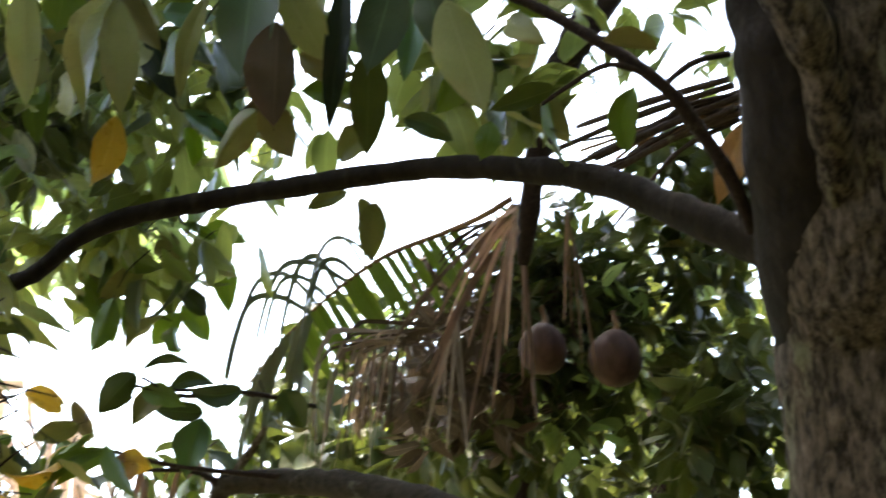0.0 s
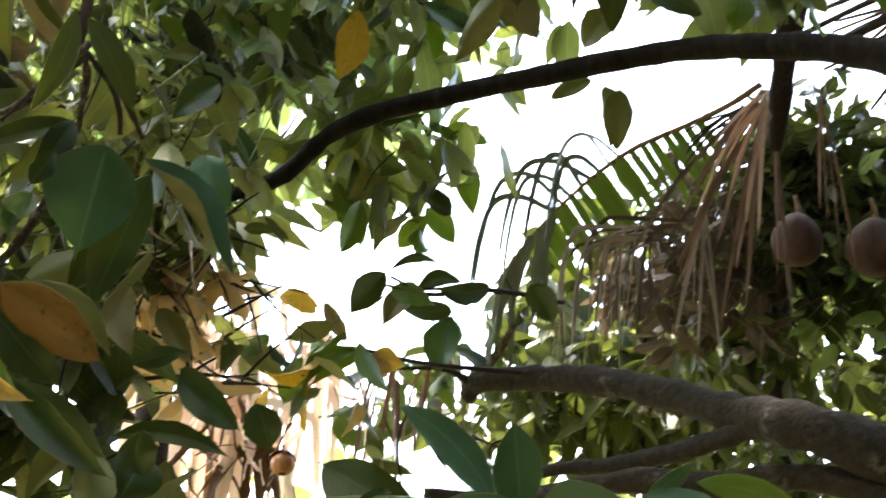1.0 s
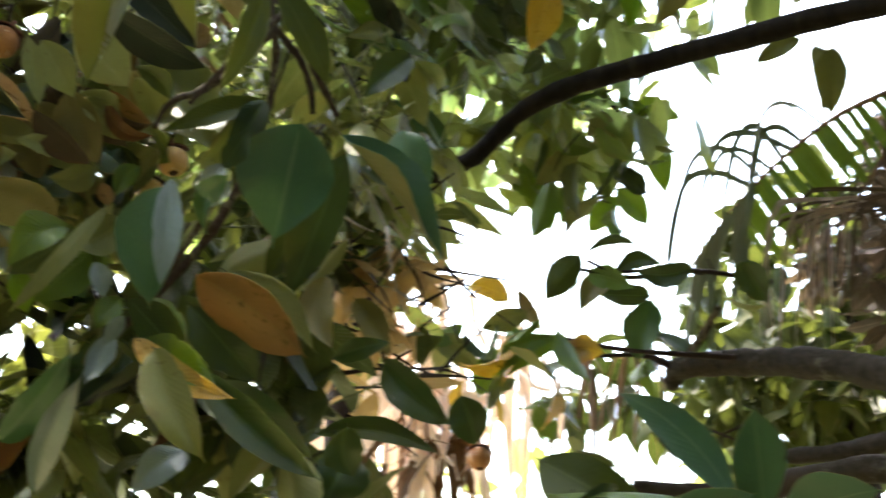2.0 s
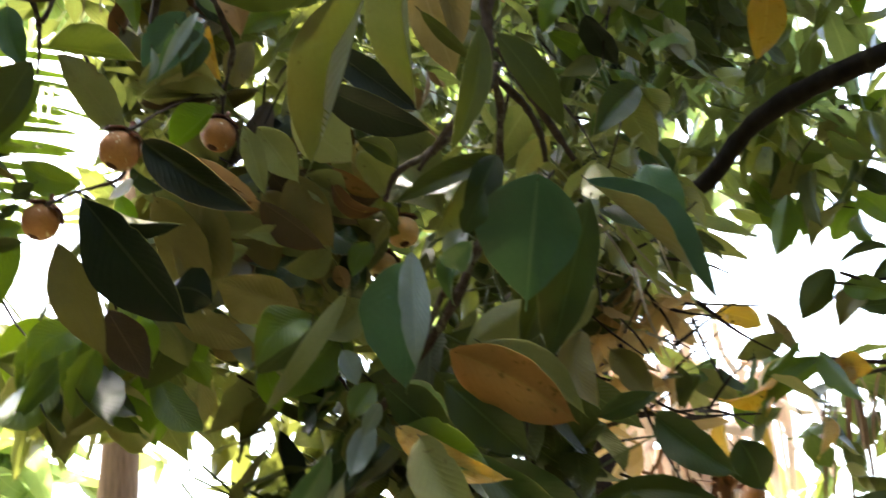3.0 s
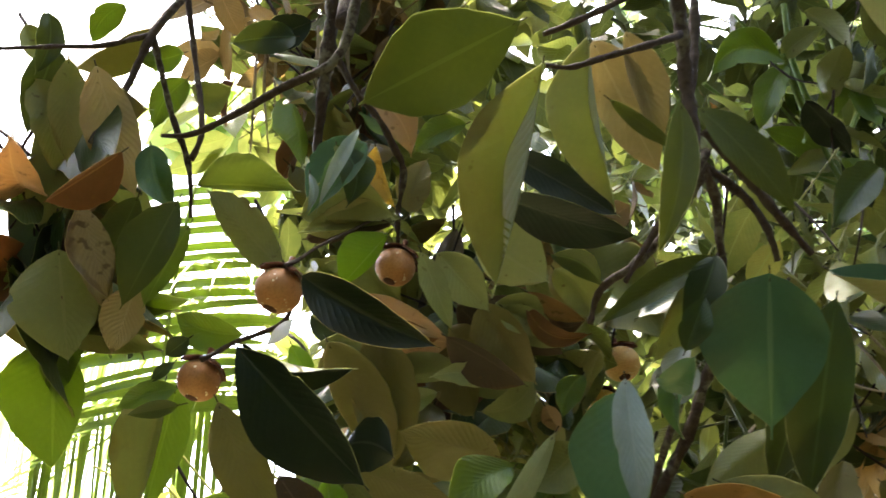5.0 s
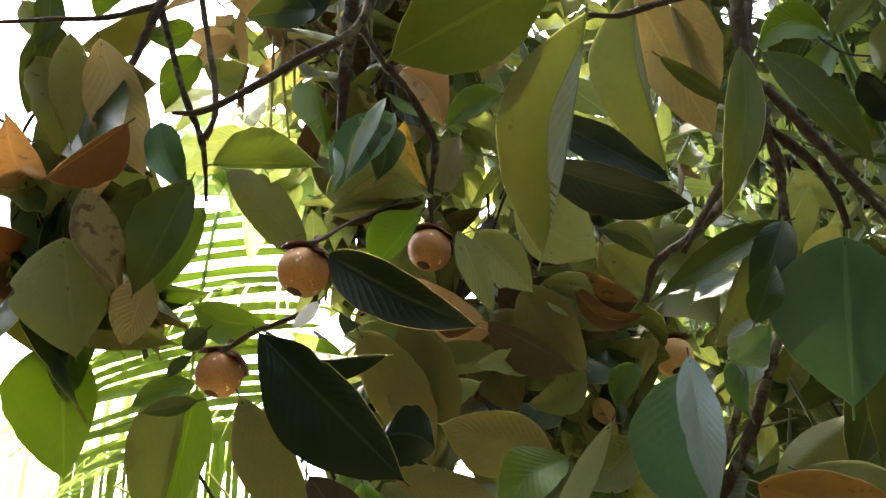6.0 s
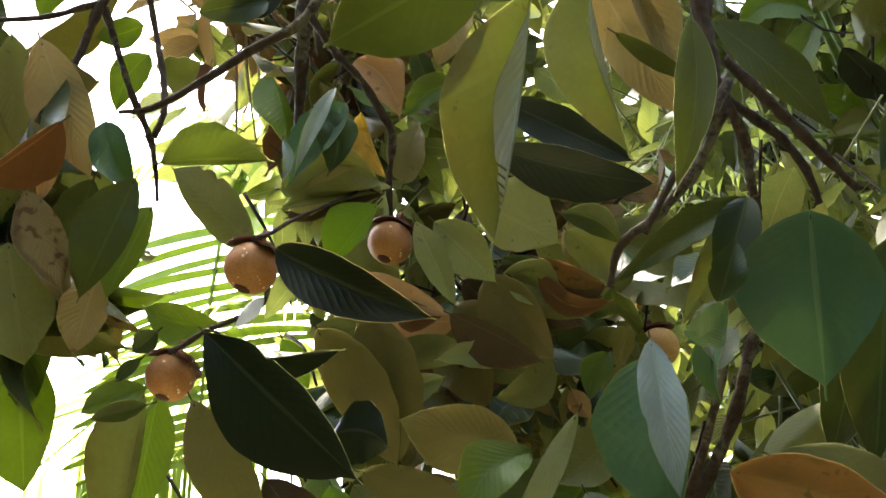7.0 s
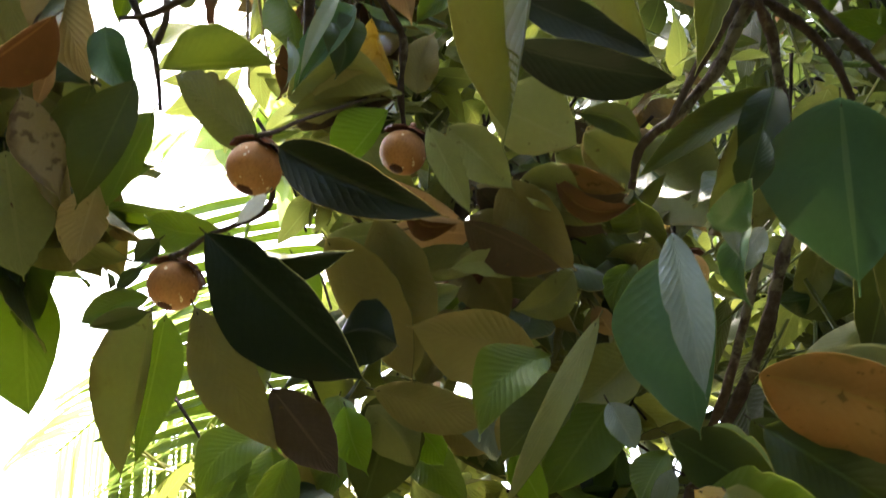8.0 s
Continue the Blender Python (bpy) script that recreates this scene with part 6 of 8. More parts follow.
spray(limb_low, (1.05, 1.41, 1.66), (0.38, 0.1, 0.05), -0.42, 16, 0.15, ('top', 'green', 'top'), 219)
# crown of the tree behind the near twigs and overhead
leafage("leafage", blob((0.22, 2.37, 2.47), (0.53, 0.35, 0.34), 0.00, 55, 101, 0.0), 0.105, FAR_LEAF, tree, 101, "broad", hang=0.55)
leafage("leafage", blob((0.02, 2.30, 2.73), (0.39, 0.30, 0.23), 0.00, 60, 102, 0.0), 0.12, FAR_LEAF, tree, 102, "broad", hang=0.55)
leafage("leafage", blob((-0.11, 1.92, 2.82), (0.30, 0.30, 0.10), 0.00, 44, 103, 0.0), 0.11, FAR_SHADED, tree, 103, "broad", hang=0.55)
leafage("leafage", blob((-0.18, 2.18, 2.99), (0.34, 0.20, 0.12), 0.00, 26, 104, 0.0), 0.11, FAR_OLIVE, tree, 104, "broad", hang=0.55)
leafage("leafage", blob((0.52, 2.67, 2.41), (0.56, 0.40, 0.33), 0.00, 40, 105, 0.0), 0.11, FAR_SHADED, tree, 105, "broad", hang=0.55)
leafage("leafage", blob((0.34, 2.21, 1.92), (0.29, 0.40, 0.34), -0.42, 45, 106, 0.0), 0.17, FAR_SHADED, tree, 106, "broad", hang=0.55)
leafage("leafage", blob((0.39, 2.53, 3.18), (0.50, 0.40, 0.19), 0.00, 60, 107, 0.0), 0.12, FAR_SHADED, tree, 107, "broad", hang=0.55)
leafage("leafage", blob((1.10, 3.56, 3.43), (1.03, 0.50, 0.39), -0.45, 70, 108, 0.0), 0.12, FAR_LEAF, tree, 108, "broad", hang=0.55)
leafage("leafage", blob((1.27, 4.48, 3.87), (1.38, 0.40, 0.51), -0.45, 70, 109, 0.0), 0.13, FAR_LEAF, tree, 109, "broad", hang=0.55)
# added canopy above the view, keeps skylight off the palm side
leafage("leafage", blob((2.6, 2.9, 5.6), (1.5, 1.0, 0.4), 0, 260, 63), 0.24, FAR_LEAF, tree, 63)
leafage("leafage", blob((1.26, 2.80, 3.36), (0.67, 0.40, 0.35), -0.63, 80, 110, 0.0), 0.16, FAR_LEAF, tree, 110, "broad", hang=0.55)
leafage("leafage", blob((1.36, 3.18, 3.28), (0.57, 0.30, 0.27), -0.63, 26, 111, 0.0), 0.13, FAR_SUNLIT, tree, 111, "broad", hang=0.55)
leafage("leafage", blob((1.39, 3.39, 3.06), (0.49, 0.40, 0.16), -0.63, 45, 112, 0.0), 0.17, FAR_LEAF, tree, 112, "broad", hang=0.55)
leafage("leafage", blob((0.71, 2.92, 2.50), (0.34, 0.40, 0.26), -0.45, 36, 113, 0.0), 0.16, FAR_OLIVE, tree, 113, "broad", hang=0.55)
leafage("leafage", blob((2.69, 2.22, 3.79), (0.45, 0.40, 0.11), -0.63, 12, 114, 0.0), 0.17, FAR_LEAF, tree, 114, "broad", hang=0.55)
leafage("leafage", blob((1.75, 1.75, 3.16), (0.27, 0.40, 0.18), -0.63, 24, 115, 0.0), 0.17, FAR_LEAF, tree, 115, "broad", hang=0.55)
# two more unseen canopy masses, added to cut light from above and behind
leafage("leafage", blob((-1.6, -0.6, 4.9), (1.8, 2.2, 0.5), 0, 480, 67), 0.27, FAR_LEAF, tree, 67)
leafage("leafage", blob((1.3, 2.3, 5.0), (1.5, 1.0, 0.4), 0, 420, 65), 0.25, FAR_SHADED, tree, 65)
leafage("leafage", blob((-0.158, 1.857, 2.363), (0.09, 0.06, 0.12), 0.1, 22, 68), 0.08, FAR_OLIVE, tree, 68)
leafage("leafage", blob((-0.190, 2.055, 2.520), (0.10, 0.08, 0.16), 0.1, 26, 69), 0.08, FAR_SHADED, tree, 69)
leafage("leafage", blob((0.046, 1.913, 2.153), (0.07, 0.05, 0.08), 0.1, 22, 70), 0.06, FAR_OLIVE, tree, 70)
leafage("leafage", blob((0.056, 2.156, 2.231), (0.12, 0.06, 0.10), 0.1, 20, 71), 0.05, FAR_SUNLIT, tree, 71)
tube("stem", [(0.563, 2.092, 2.911, 0.005), (0.572, 2.128, 2.819, 0.0055), (0.600, 2.159, 2.737, 0.005), (0.626, 2.192, 2.648, 0.005), (0.688, 2.225, 2.553, 0.0045), (0.777, 2.255, 2.461, 0.004)], STEM, tree, 6, 4, 0.08)
tube("stem", [(0.547, 2.198, 2.649, 0.003), (0.594, 2.201, 2.633, 0.0035), (0.641, 2.206, 2.612, 0.0035), (0.709, 2.220, 2.563, 0.003)], STEM, tree, 6, 4, 0.08)
tube("stem", [(0.699, 2.121, 2.813, 0.0025), (0.690, 2.144, 2.755, 0.003), (0.667, 2.165, 2.708, 0.003), (0.645, 2.188, 2.655, 0.0025)], STEM, tree, 6, 4, 0.08)
tube("stem", [(0.617, 2.223, 2.573, 0.003), (0.614, 2.242, 2.525, 0.003), (0.619, 2.273, 2.448, 0.0025)], STEM, tree, 6, 4, 0.08)
tube("stem", [(0.838, 2.103, 2.831, 0.003), (0.880, 2.104, 2.820, 0.003), (0.953, 2.111, 2.789, 0.003)], STEM, tree, 6, 4, 0.08)
tube("stem", [(0.712, 2.174, 2.678, 0.0025), (0.753, 2.163, 2.697, 0.0025), (0.799, 2.163, 2.687, 0.002)], STEM, tree, 6, 4, 0.08)
# unseen slab over the upper right, added as a light blocker
leafage("leafage", blob((0.75, 2.75, 3.98), (0.75, 0.6, 0.13), 0, 260, 66), 0.17, FAR_SHADED, tree, 66)
# two broad canopies out of view, added to shade twigs and trunk
leafage("leafage", blob((0.3, 2.2, 4.9), (1.9, 1.2, 0.5), 0, 360, 61), 0.22, FAR_LEAF, tree, 61)
leafage("leafage", blob((1.9, -0.9, 4.7), (3.0, 2.6, 0.6), 0, 700, 62), 0.28, FAR_LEAF, tree, 62)
leafage("leafage", blob((-0.29, 2.28, 2.07), (0.26, 0.25, 0.09), 0.08, 40, 116, 0.0), 0.13, FAR_OLIVE, tree, 116, "broad", hang=0.55)
leafage("leafage", blob((0.02, 2.40, 2.10), (0.25, 0.30, 0.13), 0.08, 28, 117, 0.0), 0.11, FAR_OLIVE, tree, 117, "broad", hang=0.55)
leafage("leafage", blob((-0.06, 2.14, 2.27), (0.19, 0.20, 0.12), 0.08, 18, 118, 0.0), 0.15, FAR_OLIVE, tree, 118, "broad", hang=0.55)
leafage("leafage", blob((0.55, 2.62, 2.90), (0.30, 0.2, 0.20), 0.0, 22, 155, 0.0), 0.11, FAR_SHADED, tree, 155, "broad", hang=0.55)
leafage("leafage", blob((0.52, 2.66, 2.42), (0.30, 0.2, 0.22), 0.0, 45, 156, 0.0), 0.11, FAR_SHADED, tree, 156, "broad", hang=0.55)
leafage("leafage", blob((0.66, 2.5, 3.08), (0.36, 0.2, 0.15), 0.0, 16, 157, 0.0), 0.11, FAR_SHADED, tree, 157, "broad", hang=0.55)
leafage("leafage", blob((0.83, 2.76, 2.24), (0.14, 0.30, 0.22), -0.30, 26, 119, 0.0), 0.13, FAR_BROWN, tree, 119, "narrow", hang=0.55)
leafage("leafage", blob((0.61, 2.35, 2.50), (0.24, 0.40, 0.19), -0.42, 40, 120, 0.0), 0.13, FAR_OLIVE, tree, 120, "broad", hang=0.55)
leafage("leafage", blob((0.10, 2.71, 1.78), (0.20, 0.30, 0.14), -0.33, 40, 121, 0.0), 0.16, FAR_SHADED, tree, 121, "broad", hang=0.55)
# added canopy beyond the upper edge of view, holds back the sky
leafage("leafage", blob((1.4, 4.2, 5.9), (1.8, 1.8, 0.4), 0, 650, 64), 0.26, FAR_LEAF, tree, 64)
# bare tangled twigs
tube("twig", [(0.8489, 2.415, 2.039, 0.004042), (0.868, 2.318, 2.014, 0.002832), (1.027, 2.577, 2.045, 0.001873)], BARK_DARK, tree, 5, 3, 0.1)
tube("twig", [(0.9246, 2.832, 2.387, 0.006319), (1.043, 2.834, 2.388, 0.003462), (1.082, 2.612, 2.319, 0.001951)], BARK_DARK, tree, 5, 3, 0.1)
tube("twig", [(0.8595, 2.727, 2.333, 0.006163), (0.8842, 2.814, 2.293, 0.00337), (0.8228, 2.574, 2.188, 0.001862)], BARK_DARK, tree, 5, 3, 0.1)
tube("twig", [(0.8041, 2.423, 2.353, 0.00399), (0.8537, 2.342, 2.318, 0.002941), (0.9593, 2.466, 2.339, 0.001854)], BARK_DARK, tree, 5, 3, 0.1)
tube("twig", [(0.8815, 2.865, 2.135, 0.005076), (0.9045, 2.745, 2.154, 0.003271), (1.043, 2.969, 2.243, 0.002124)], BARK_DARK, tree, 5, 3, 0.1)
tube("twig", [(0.7126, 2.679, 2.058, 0.006058), (0.8234, 2.688, 2.088, 0.003177), (0.9279, 2.675, 2.098, 0.001919)], BARK_DARK, tree, 5, 3, 0.1)
tube("twig", [(0.8072, 2.42, 2.168, 0.004998), (0.889, 2.44, 2.229, 0.003013), (0.8846, 2.246, 2.215, 0.001699)], BARK_DARK, tree, 5, 3, 0.1)
tube("twig", [(0.8322, 2.765, 2.11, 0.00632), (0.9538, 2.79, 2.125, 0.003317), (0.9595, 2.578, 2.093, 0.00187)], BARK_DARK, tree, 5, 3, 0.1)
tube("twig", [(0.9059, 2.665, 2.079, 0.006221), (0.9428, 2.549, 2.061, 0.003077), (1.046, 2.587, 2.075, 0.001887)], BARK_DARK, tree, 5, 3, 0.1)
tube("twig", [(0.9807, 2.968, 2.106, 0.004134), (0.9878, 2.965, 2.046, 0.003462), (0.9372, 2.849, 1.941, 0.001987)], BARK_DARK, tree, 5, 3, 0.1)
tube("twig", [(0.9037, 2.526, 2.06, 0.004541), (0.9712, 2.558, 2.141, 0.003117), (0.959, 2.383, 2.142, 0.001773)], BARK_DARK, tree, 5, 3, 0.1)
tube("twig", [(0.7586, 2.529, 2.354, 0.005965), (0.7787, 2.496, 2.403, 0.003085), (0.8006, 2.548, 2.477, 0.001896)], BARK_DARK, tree, 5, 3, 0.1)
tube("twig", [(0.9384, 2.657, 2.298, 0.005638), (0.9829, 2.706, 2.239, 0.003284), (0.9343, 2.499, 2.124, 0.001829)], BARK_DARK, tree, 5, 3, 0.1)
tube("twig", [(0.608, 2.414, 2.26, 0.003553), (0.6435, 2.367, 2.269, 0.002889), (0.6716, 2.322, 2.3, 0.001719)], BARK_DARK, tree, 5, 3, 0.1)
tube("twig", [(0.7928, 2.617, 2.124, 0.005315), (0.8203, 2.586, 2.013, 0.003061), (0.9316, 2.787, 1.97, 0.001957)], BARK_DARK, tree, 5, 3, 0.1)
tube("twig", [(0.8411, 2.68, 2.124, 0.003346), (0.8858, 2.669, 2.098, 0.003181), (1.003, 2.782, 2.105, 0.001991)], BARK_DARK, tree, 5, 3, 0.1)
tube("twig", [(0.7246, 2.841, 2.216, 0.005071), (0.8142, 2.843, 2.201, 0.003349), (0.8585, 2.71, 2.15, 0.001935)], BARK_DARK, tree, 5, 3, 0.1)
tube("twig", [(0.8958, 2.81, 2.181, 0.006523), (0.9523, 2.721, 2.237, 0.003288), (0.9903, 2.553, 2.265, 0.001893)], BARK_DARK, tree, 5, 3, 0.1)
tube("twig", [(0.6981, 2.784, 2.334, 0.004125), (0.7059, 2.832, 2.299, 0.003337), (0.7261, 2.811, 2.227, 0.001982)], BARK_DARK, tree, 5, 3, 0.1)
tube("twig", [(0.9111, 2.882, 2.298, 0.004135), (0.9667, 2.79, 2.321, 0.00338), (1.025, 2.755, 2.341, 0.002023)], BARK_DARK, tree, 5, 3, 0.1)
tube("twig", [(0.6587, 2.46, 1.976, 0.003064), (0.7036, 2.464, 1.988, 0.00291), (0.8088, 2.607, 2.028, 0.001849)], BARK_DARK, tree, 5, 3, 0.1)
tube("twig", [(0.8489, 2.376, 2.25, 0.00547), (0.9139, 2.34, 2.179, 0.002915), (1.025, 2.408, 2.155, 0.0018)], BARK_DARK, tree, 5, 3, 0.1)
tube("twig", [(0.8018, 2.605, 2.363, 0.004412), (0.8869, 2.681, 2.307, 0.003254), (0.8922, 2.598, 2.191, 0.001888)], BARK_DARK, tree, 5, 3, 0.1)
tube("twig", [(0.7378, 2.506, 2.22, 0.003216), (0.7344, 2.394, 2.244, 0.002932), (0.7428, 2.334, 2.277, 0.001734)], BARK_DARK, tree, 5, 3, 0.1)
tube("twig", [(0.9353, 2.829, 2.376, 0.006675), (0.9642, 2.762, 2.343, 0.00336), (1.046, 2.765, 2.338, 0.002031)], BARK_DARK, tree, 5, 3, 0.1)
tube("twig", [(0.7835, 2.584, 2.854, 0.00402), (0.8423, 2.578, 2.789, 0.002867), (0.9007, 2.602, 2.761, 0.001726)], BARK_DARK, tree, 5, 3, 0.1)
tube("twig", [(0.4907, 2.649, 3.09, 0.004911), (0.4231, 2.641, 2.992, 0.00301), (0.3557, 2.644, 2.926, 0.001791)], STEM, tree, 5, 3, 0.1)
tube("twig", [(0.9796, 2.916, 3.158, 0.004902), (0.9085, 2.88, 3.061, 0.003254), (0.8824, 2.966, 3.066, 0.002)], STEM, tree, 5, 3, 0.1)
tube("twig", [(0.6335, 2.879, 3.241, 0.003374), (0.6192, 2.954, 3.165, 0.003365), (0.5327, 2.844, 3.029, 0.001925)], BARK_DARK, tree, 5, 3, 0.1)
tube("twig", [(0.6387, 2.116, 2.849, 0.002866), (0.6395, 2.094, 2.777, 0.002424), (0.722, 2.263, 2.843, 0.001563)], STEM, tree, 5, 3, 0.1)
tube("twig", [(0.509, 2.846, 3.406, 0.003421), (0.6511, 2.822, 3.346, 0.003322), (0.7839, 2.916, 3.336, 0.002041)], STEM, tree, 5, 3, 0.1)
tube("twig", [(0.558, 2.795, 2.82, 0.003942), (0.623, 2.856, 2.733, 0.003095), (0.628, 2.713, 2.601, 0.001746)], BARK_DARK, tree, 5, 3, 0.1)
tube("twig", [(0.7609, 2.401, 2.781, 0.003525), (0.7926, 2.449, 2.719, 0.002721), (0.7749, 2.362, 2.564, 0.001546)], STEM, tree, 5, 3, 0.1)
tube("twig", [(0.6119, 2.915, 2.921, 0.006444), (0.6254, 2.923, 2.825, 0.003194), (0.6278, 3.012, 2.792, 0.001956)], STEM, tree, 5, 3, 0.1)
tube("twig", [(0.7422, 2.556, 3.189, 0.005239), (0.7338, 2.675, 3.166, 0.003113), (0.6915, 2.566, 2.979, 0.001761)], BARK_DARK, tree, 5, 3, 0.1)
tube("twig", [(0.4694, 2.064, 2.874, 0.003143), (0.5237, 2.135, 2.858, 0.002496), (0.6102, 2.276, 2.856, 0.001573)], STEM, tree, 5, 3, 0.1)
tube("twig", [(0.9038, 2.633, 3.03, 0.004166), (1.014, 2.719, 3.035, 0.003098), (1.052, 2.647, 2.972, 0.001804)], STEM, tree, 5, 3, 0.1)
tube("twig", [(0.4955, 2.391, 2.66, 0.00439), (0.4572, 2.33, 2.564, 0.002549), (0.4128, 2.317, 2.525, 0.001512)], BARK_DARK, tree, 5, 3, 0.1)
tube("twig", [(0.6576, 2.649, 2.981, 0.003732), (0.6471, 2.768, 2.936, 0.0031), (0.5651, 2.614, 2.761, 0.001733)], STEM, tree, 5, 3, 0.1)
tube("twig", [(0.442, 2.248, 2.855, 0.004432), (0.514, 2.339, 2.854, 0.002678), (0.501, 2.156, 2.665, 0.00146)], STEM, tree, 5, 3, 0.1)
tube("twig", [(0.6502, 2.855, 3.137, 0.006002), (0.6721, 2.882, 3.087, 0.003267), (0.683, 2.789, 2.945, 0.001874)], BARK_DARK, tree, 5, 3, 0.1)
tube("twig", [(1.007, 3.001, 2.986, 0.004638), (0.9345, 2.947, 2.884, 0.00324), (0.9367, 3.136, 2.859, 0.00204)], STEM, tree, 5, 3, 0.1)
tube("twig", [(0.6209, 3.14, 2.995, 0.004491), (0.612, 3.175, 2.899, 0.003453), (0.6207, 3.106, 2.737, 0.001993)], STEM, tree, 5, 3, 0.1)
tube("twig", [(0.5202, 2.383, 2.74, 0.00409), (0.5868, 2.467, 2.724, 0.002739), (0.6163, 2.535, 2.674, 0.001668)], BARK_DARK, tree, 5, 3, 0.1)
tube("twig", [(0.7603, 2.7, 3.013, 0.00611), (0.7792, 2.716, 2.952, 0.00306), (0.8244, 2.885, 2.967, 0.001931)], STEM, tree, 5, 3, 0.1)
tube("twig", [(0.5097, 2.889, 3.342, 0.005186), (0.4133, 2.949, 3.276, 0.003407), (0.3315, 2.819, 3.104, 0.00193)], STEM, tree, 5, 3, 0.1)
tube("twig", [(0.5712, 2.28, 2.59, 0.00423), (0.6455, 2.345, 2.614, 0.002583), (0.6329, 2.193, 2.513, 0.001442)], BARK_DARK, tree, 5, 3, 0.1)
tube("twig", [(0.8106, 3.065, 3.076, 0.004644), (0.939, 3.164, 3.074, 0.003516), (0.9845, 3.069, 2.972, 0.002033)], STEM, tree, 5, 3, 0.1)
tube("twig", [(0.8198, 2.435, 3.114, 0.004039), (0.8573, 2.486, 3.09, 0.00291), (0.901, 2.505, 3.037, 0.001743)], STEM, tree, 5, 3, 0.1)
tube("twig", [(0.5544, 2.618, 2.877, 0.00345), (0.5414, 2.614, 2.788, 0.0029), (0.5497, 2.845, 2.797, 0.001867)], BARK_DARK, tree, 5, 3, 0.1)
tube("twig", [(0.6249, 2.672, 3.202, 0.004371), (0.6987, 2.774, 3.185, 0.003211), (0.7179, 2.731, 3.039, 0.001866)], STEM, tree, 5, 3, 0.1)
tube("twig", [(0.6537, 2.558, 2.988, 0.003213), (0.7197, 2.569, 2.898, 0.002905), (0.7666, 2.488, 2.763, 0.001665)], STEM, tree, 5, 3, 0.1)
tube("twig", [(0.8826, 2.543, 3.141, 0.005004), (0.8417, 2.571, 3.062, 0.002976), (0.832, 2.589, 2.975, 0.001773)], BARK_DARK, tree, 5, 3, 0.1)
tube("twig", [(0.4208, 2.35, 3.1, 0.003116), (0.4488, 2.44, 3.057, 0.002855), (0.4838, 2.509, 3.009, 0.001738)], STEM, tree, 5, 3, 0.1)
tube("twig", [(0.4593, 2.65, 3.108, 0.005526), (0.515, 2.777, 3.065, 0.003162), (0.5293, 2.768, 2.909, 0.001854)], STEM, tree, 5, 3, 0.1)
tube("stem", [(0.5473, 2.096, 2.812, 0.005859), (0.5654, 2.125, 2.773, 0.006373), (0.5946, 2.17, 2.725, 0.006425), (0.64, 2.22, 2.664, 0.006975), (0.7323, 2.311, 2.587, 0.007115), (0.8482, 2.409, 2.494, 0.007254)], STEM, tree, 7, 6, 0.08)
tube("stem", [(0.4896, 2.298, 2.734, 0.004145), (0.5408, 2.266, 2.684, 0.005082), (0.6397, 2.227, 2.648, 0.004982)], STEM, tree, 6, 6, 0.08)
tube("stem", [(0.6969, 2.195, 2.766, 0.004018), (0.6657, 2.198, 2.711, 0.003986), (0.64, 2.22, 2.664, 0.004982)], STEM, tree, 6, 6, 0.08)
leafage("leafage", blob((0.65, 2.26, 2.82), (0.18, 0.15, 0.16), 0.00, 7, 122, 0.0), 0.08, FAR_LEAF, tree, 122, "broad", hang=0.55)
leaf(limb_near, (-0.260, 1.771, 1.983), (-0.356, 1.777, 1.851), (0.17, -0.97, -0.17), 0.045, -0.003, 0.012, 27, "green", 0.0)
leaf(limb_near, (-0.239, 1.679, 1.939), (-0.266, 1.716, 1.850), (0.14, -0.90, -0.42), 0.050, -0.008, 0.004, 27, "green", 0.0)
# ---- coconut palm with dead fronds ----
palm = thing("coconut_palm", (2.91, 2.83, 0), "coconut palm with brown nuts and hanging dead fronds", "palm")
tube("trunk", [(3.23, 3.47, -0.1, 0.10), (3.23, 3.47, 1.2, 0.06), (3.23, 3.47, 2.97, 0.05), (3.23, 3.47, 3.47, 0.04)], BARK_DARK, palm, 14, 8, 0.1)
torn_frond(palm, [(2.278, 2.392, 3.115, 0.009), (2.275, 2.535, 3.102, 0.0085), (2.273, 2.732, 3.109, 0.008), (2.239, 2.960, 3.103, 0.0075), (2.232, 3.179, 3.077, 0.0065), (2.238, 3.395, 3.037, 0.006), (2.221, 3.581, 2.957, 0.005), (2.209, 3.779, 2.845, 0.004)], 19, 0.23, 0.034, 18)
dry_fan(palm, (2.275, 2.353, 3.065), 19, -52, 9, 0.26, 0.74, 0.0115, PALM_DRY, 31)
# strips that look sunlit by their lighter colour
dry_fan(palm, (2.244, 2.316, 3.051), 9, -52, -8, 0.22, 0.42, 0.011, DRY_SUNLIT, 32)
dry_fan(palm, (2.446, 2.346, 3.098), 4, -4, 16, 0.3, 0.5, 0.009, PALM_DRY, 37)
bent_strips(palm, (2.249, 2.904, 2.804), 13, 0.22, 0.40, 0.0105, DRY_GREY, 33)
bent_strips(palm, (2.377, 2.918, 2.856), 9, 0.28, 0.38, 0.012, PALM_DRY_SHADED, 39)
bent_strips(palm, (2.364, 3.029, 2.92), 6, 0.10, 0.36, 0.008, PALM_DULL, 34)
dry_fan(palm, (2.421, 2.86, 2.908), 7, -14, 12, 0.22, 0.46, 0.0095, DRY_GREY, 35)
dry_fan(palm, (2.379, 2.584, 3.119), 9, -85, -30, 0.2, 0.36, 0.010, PALM_DRY_SHADED, 36)
tangle(palm, (2.473, 3.057, 2.973), (0.22, 0.1, 0.1), -0.63, 10, 0.2, 0.010, PALM_DRY_SHADED, 303)
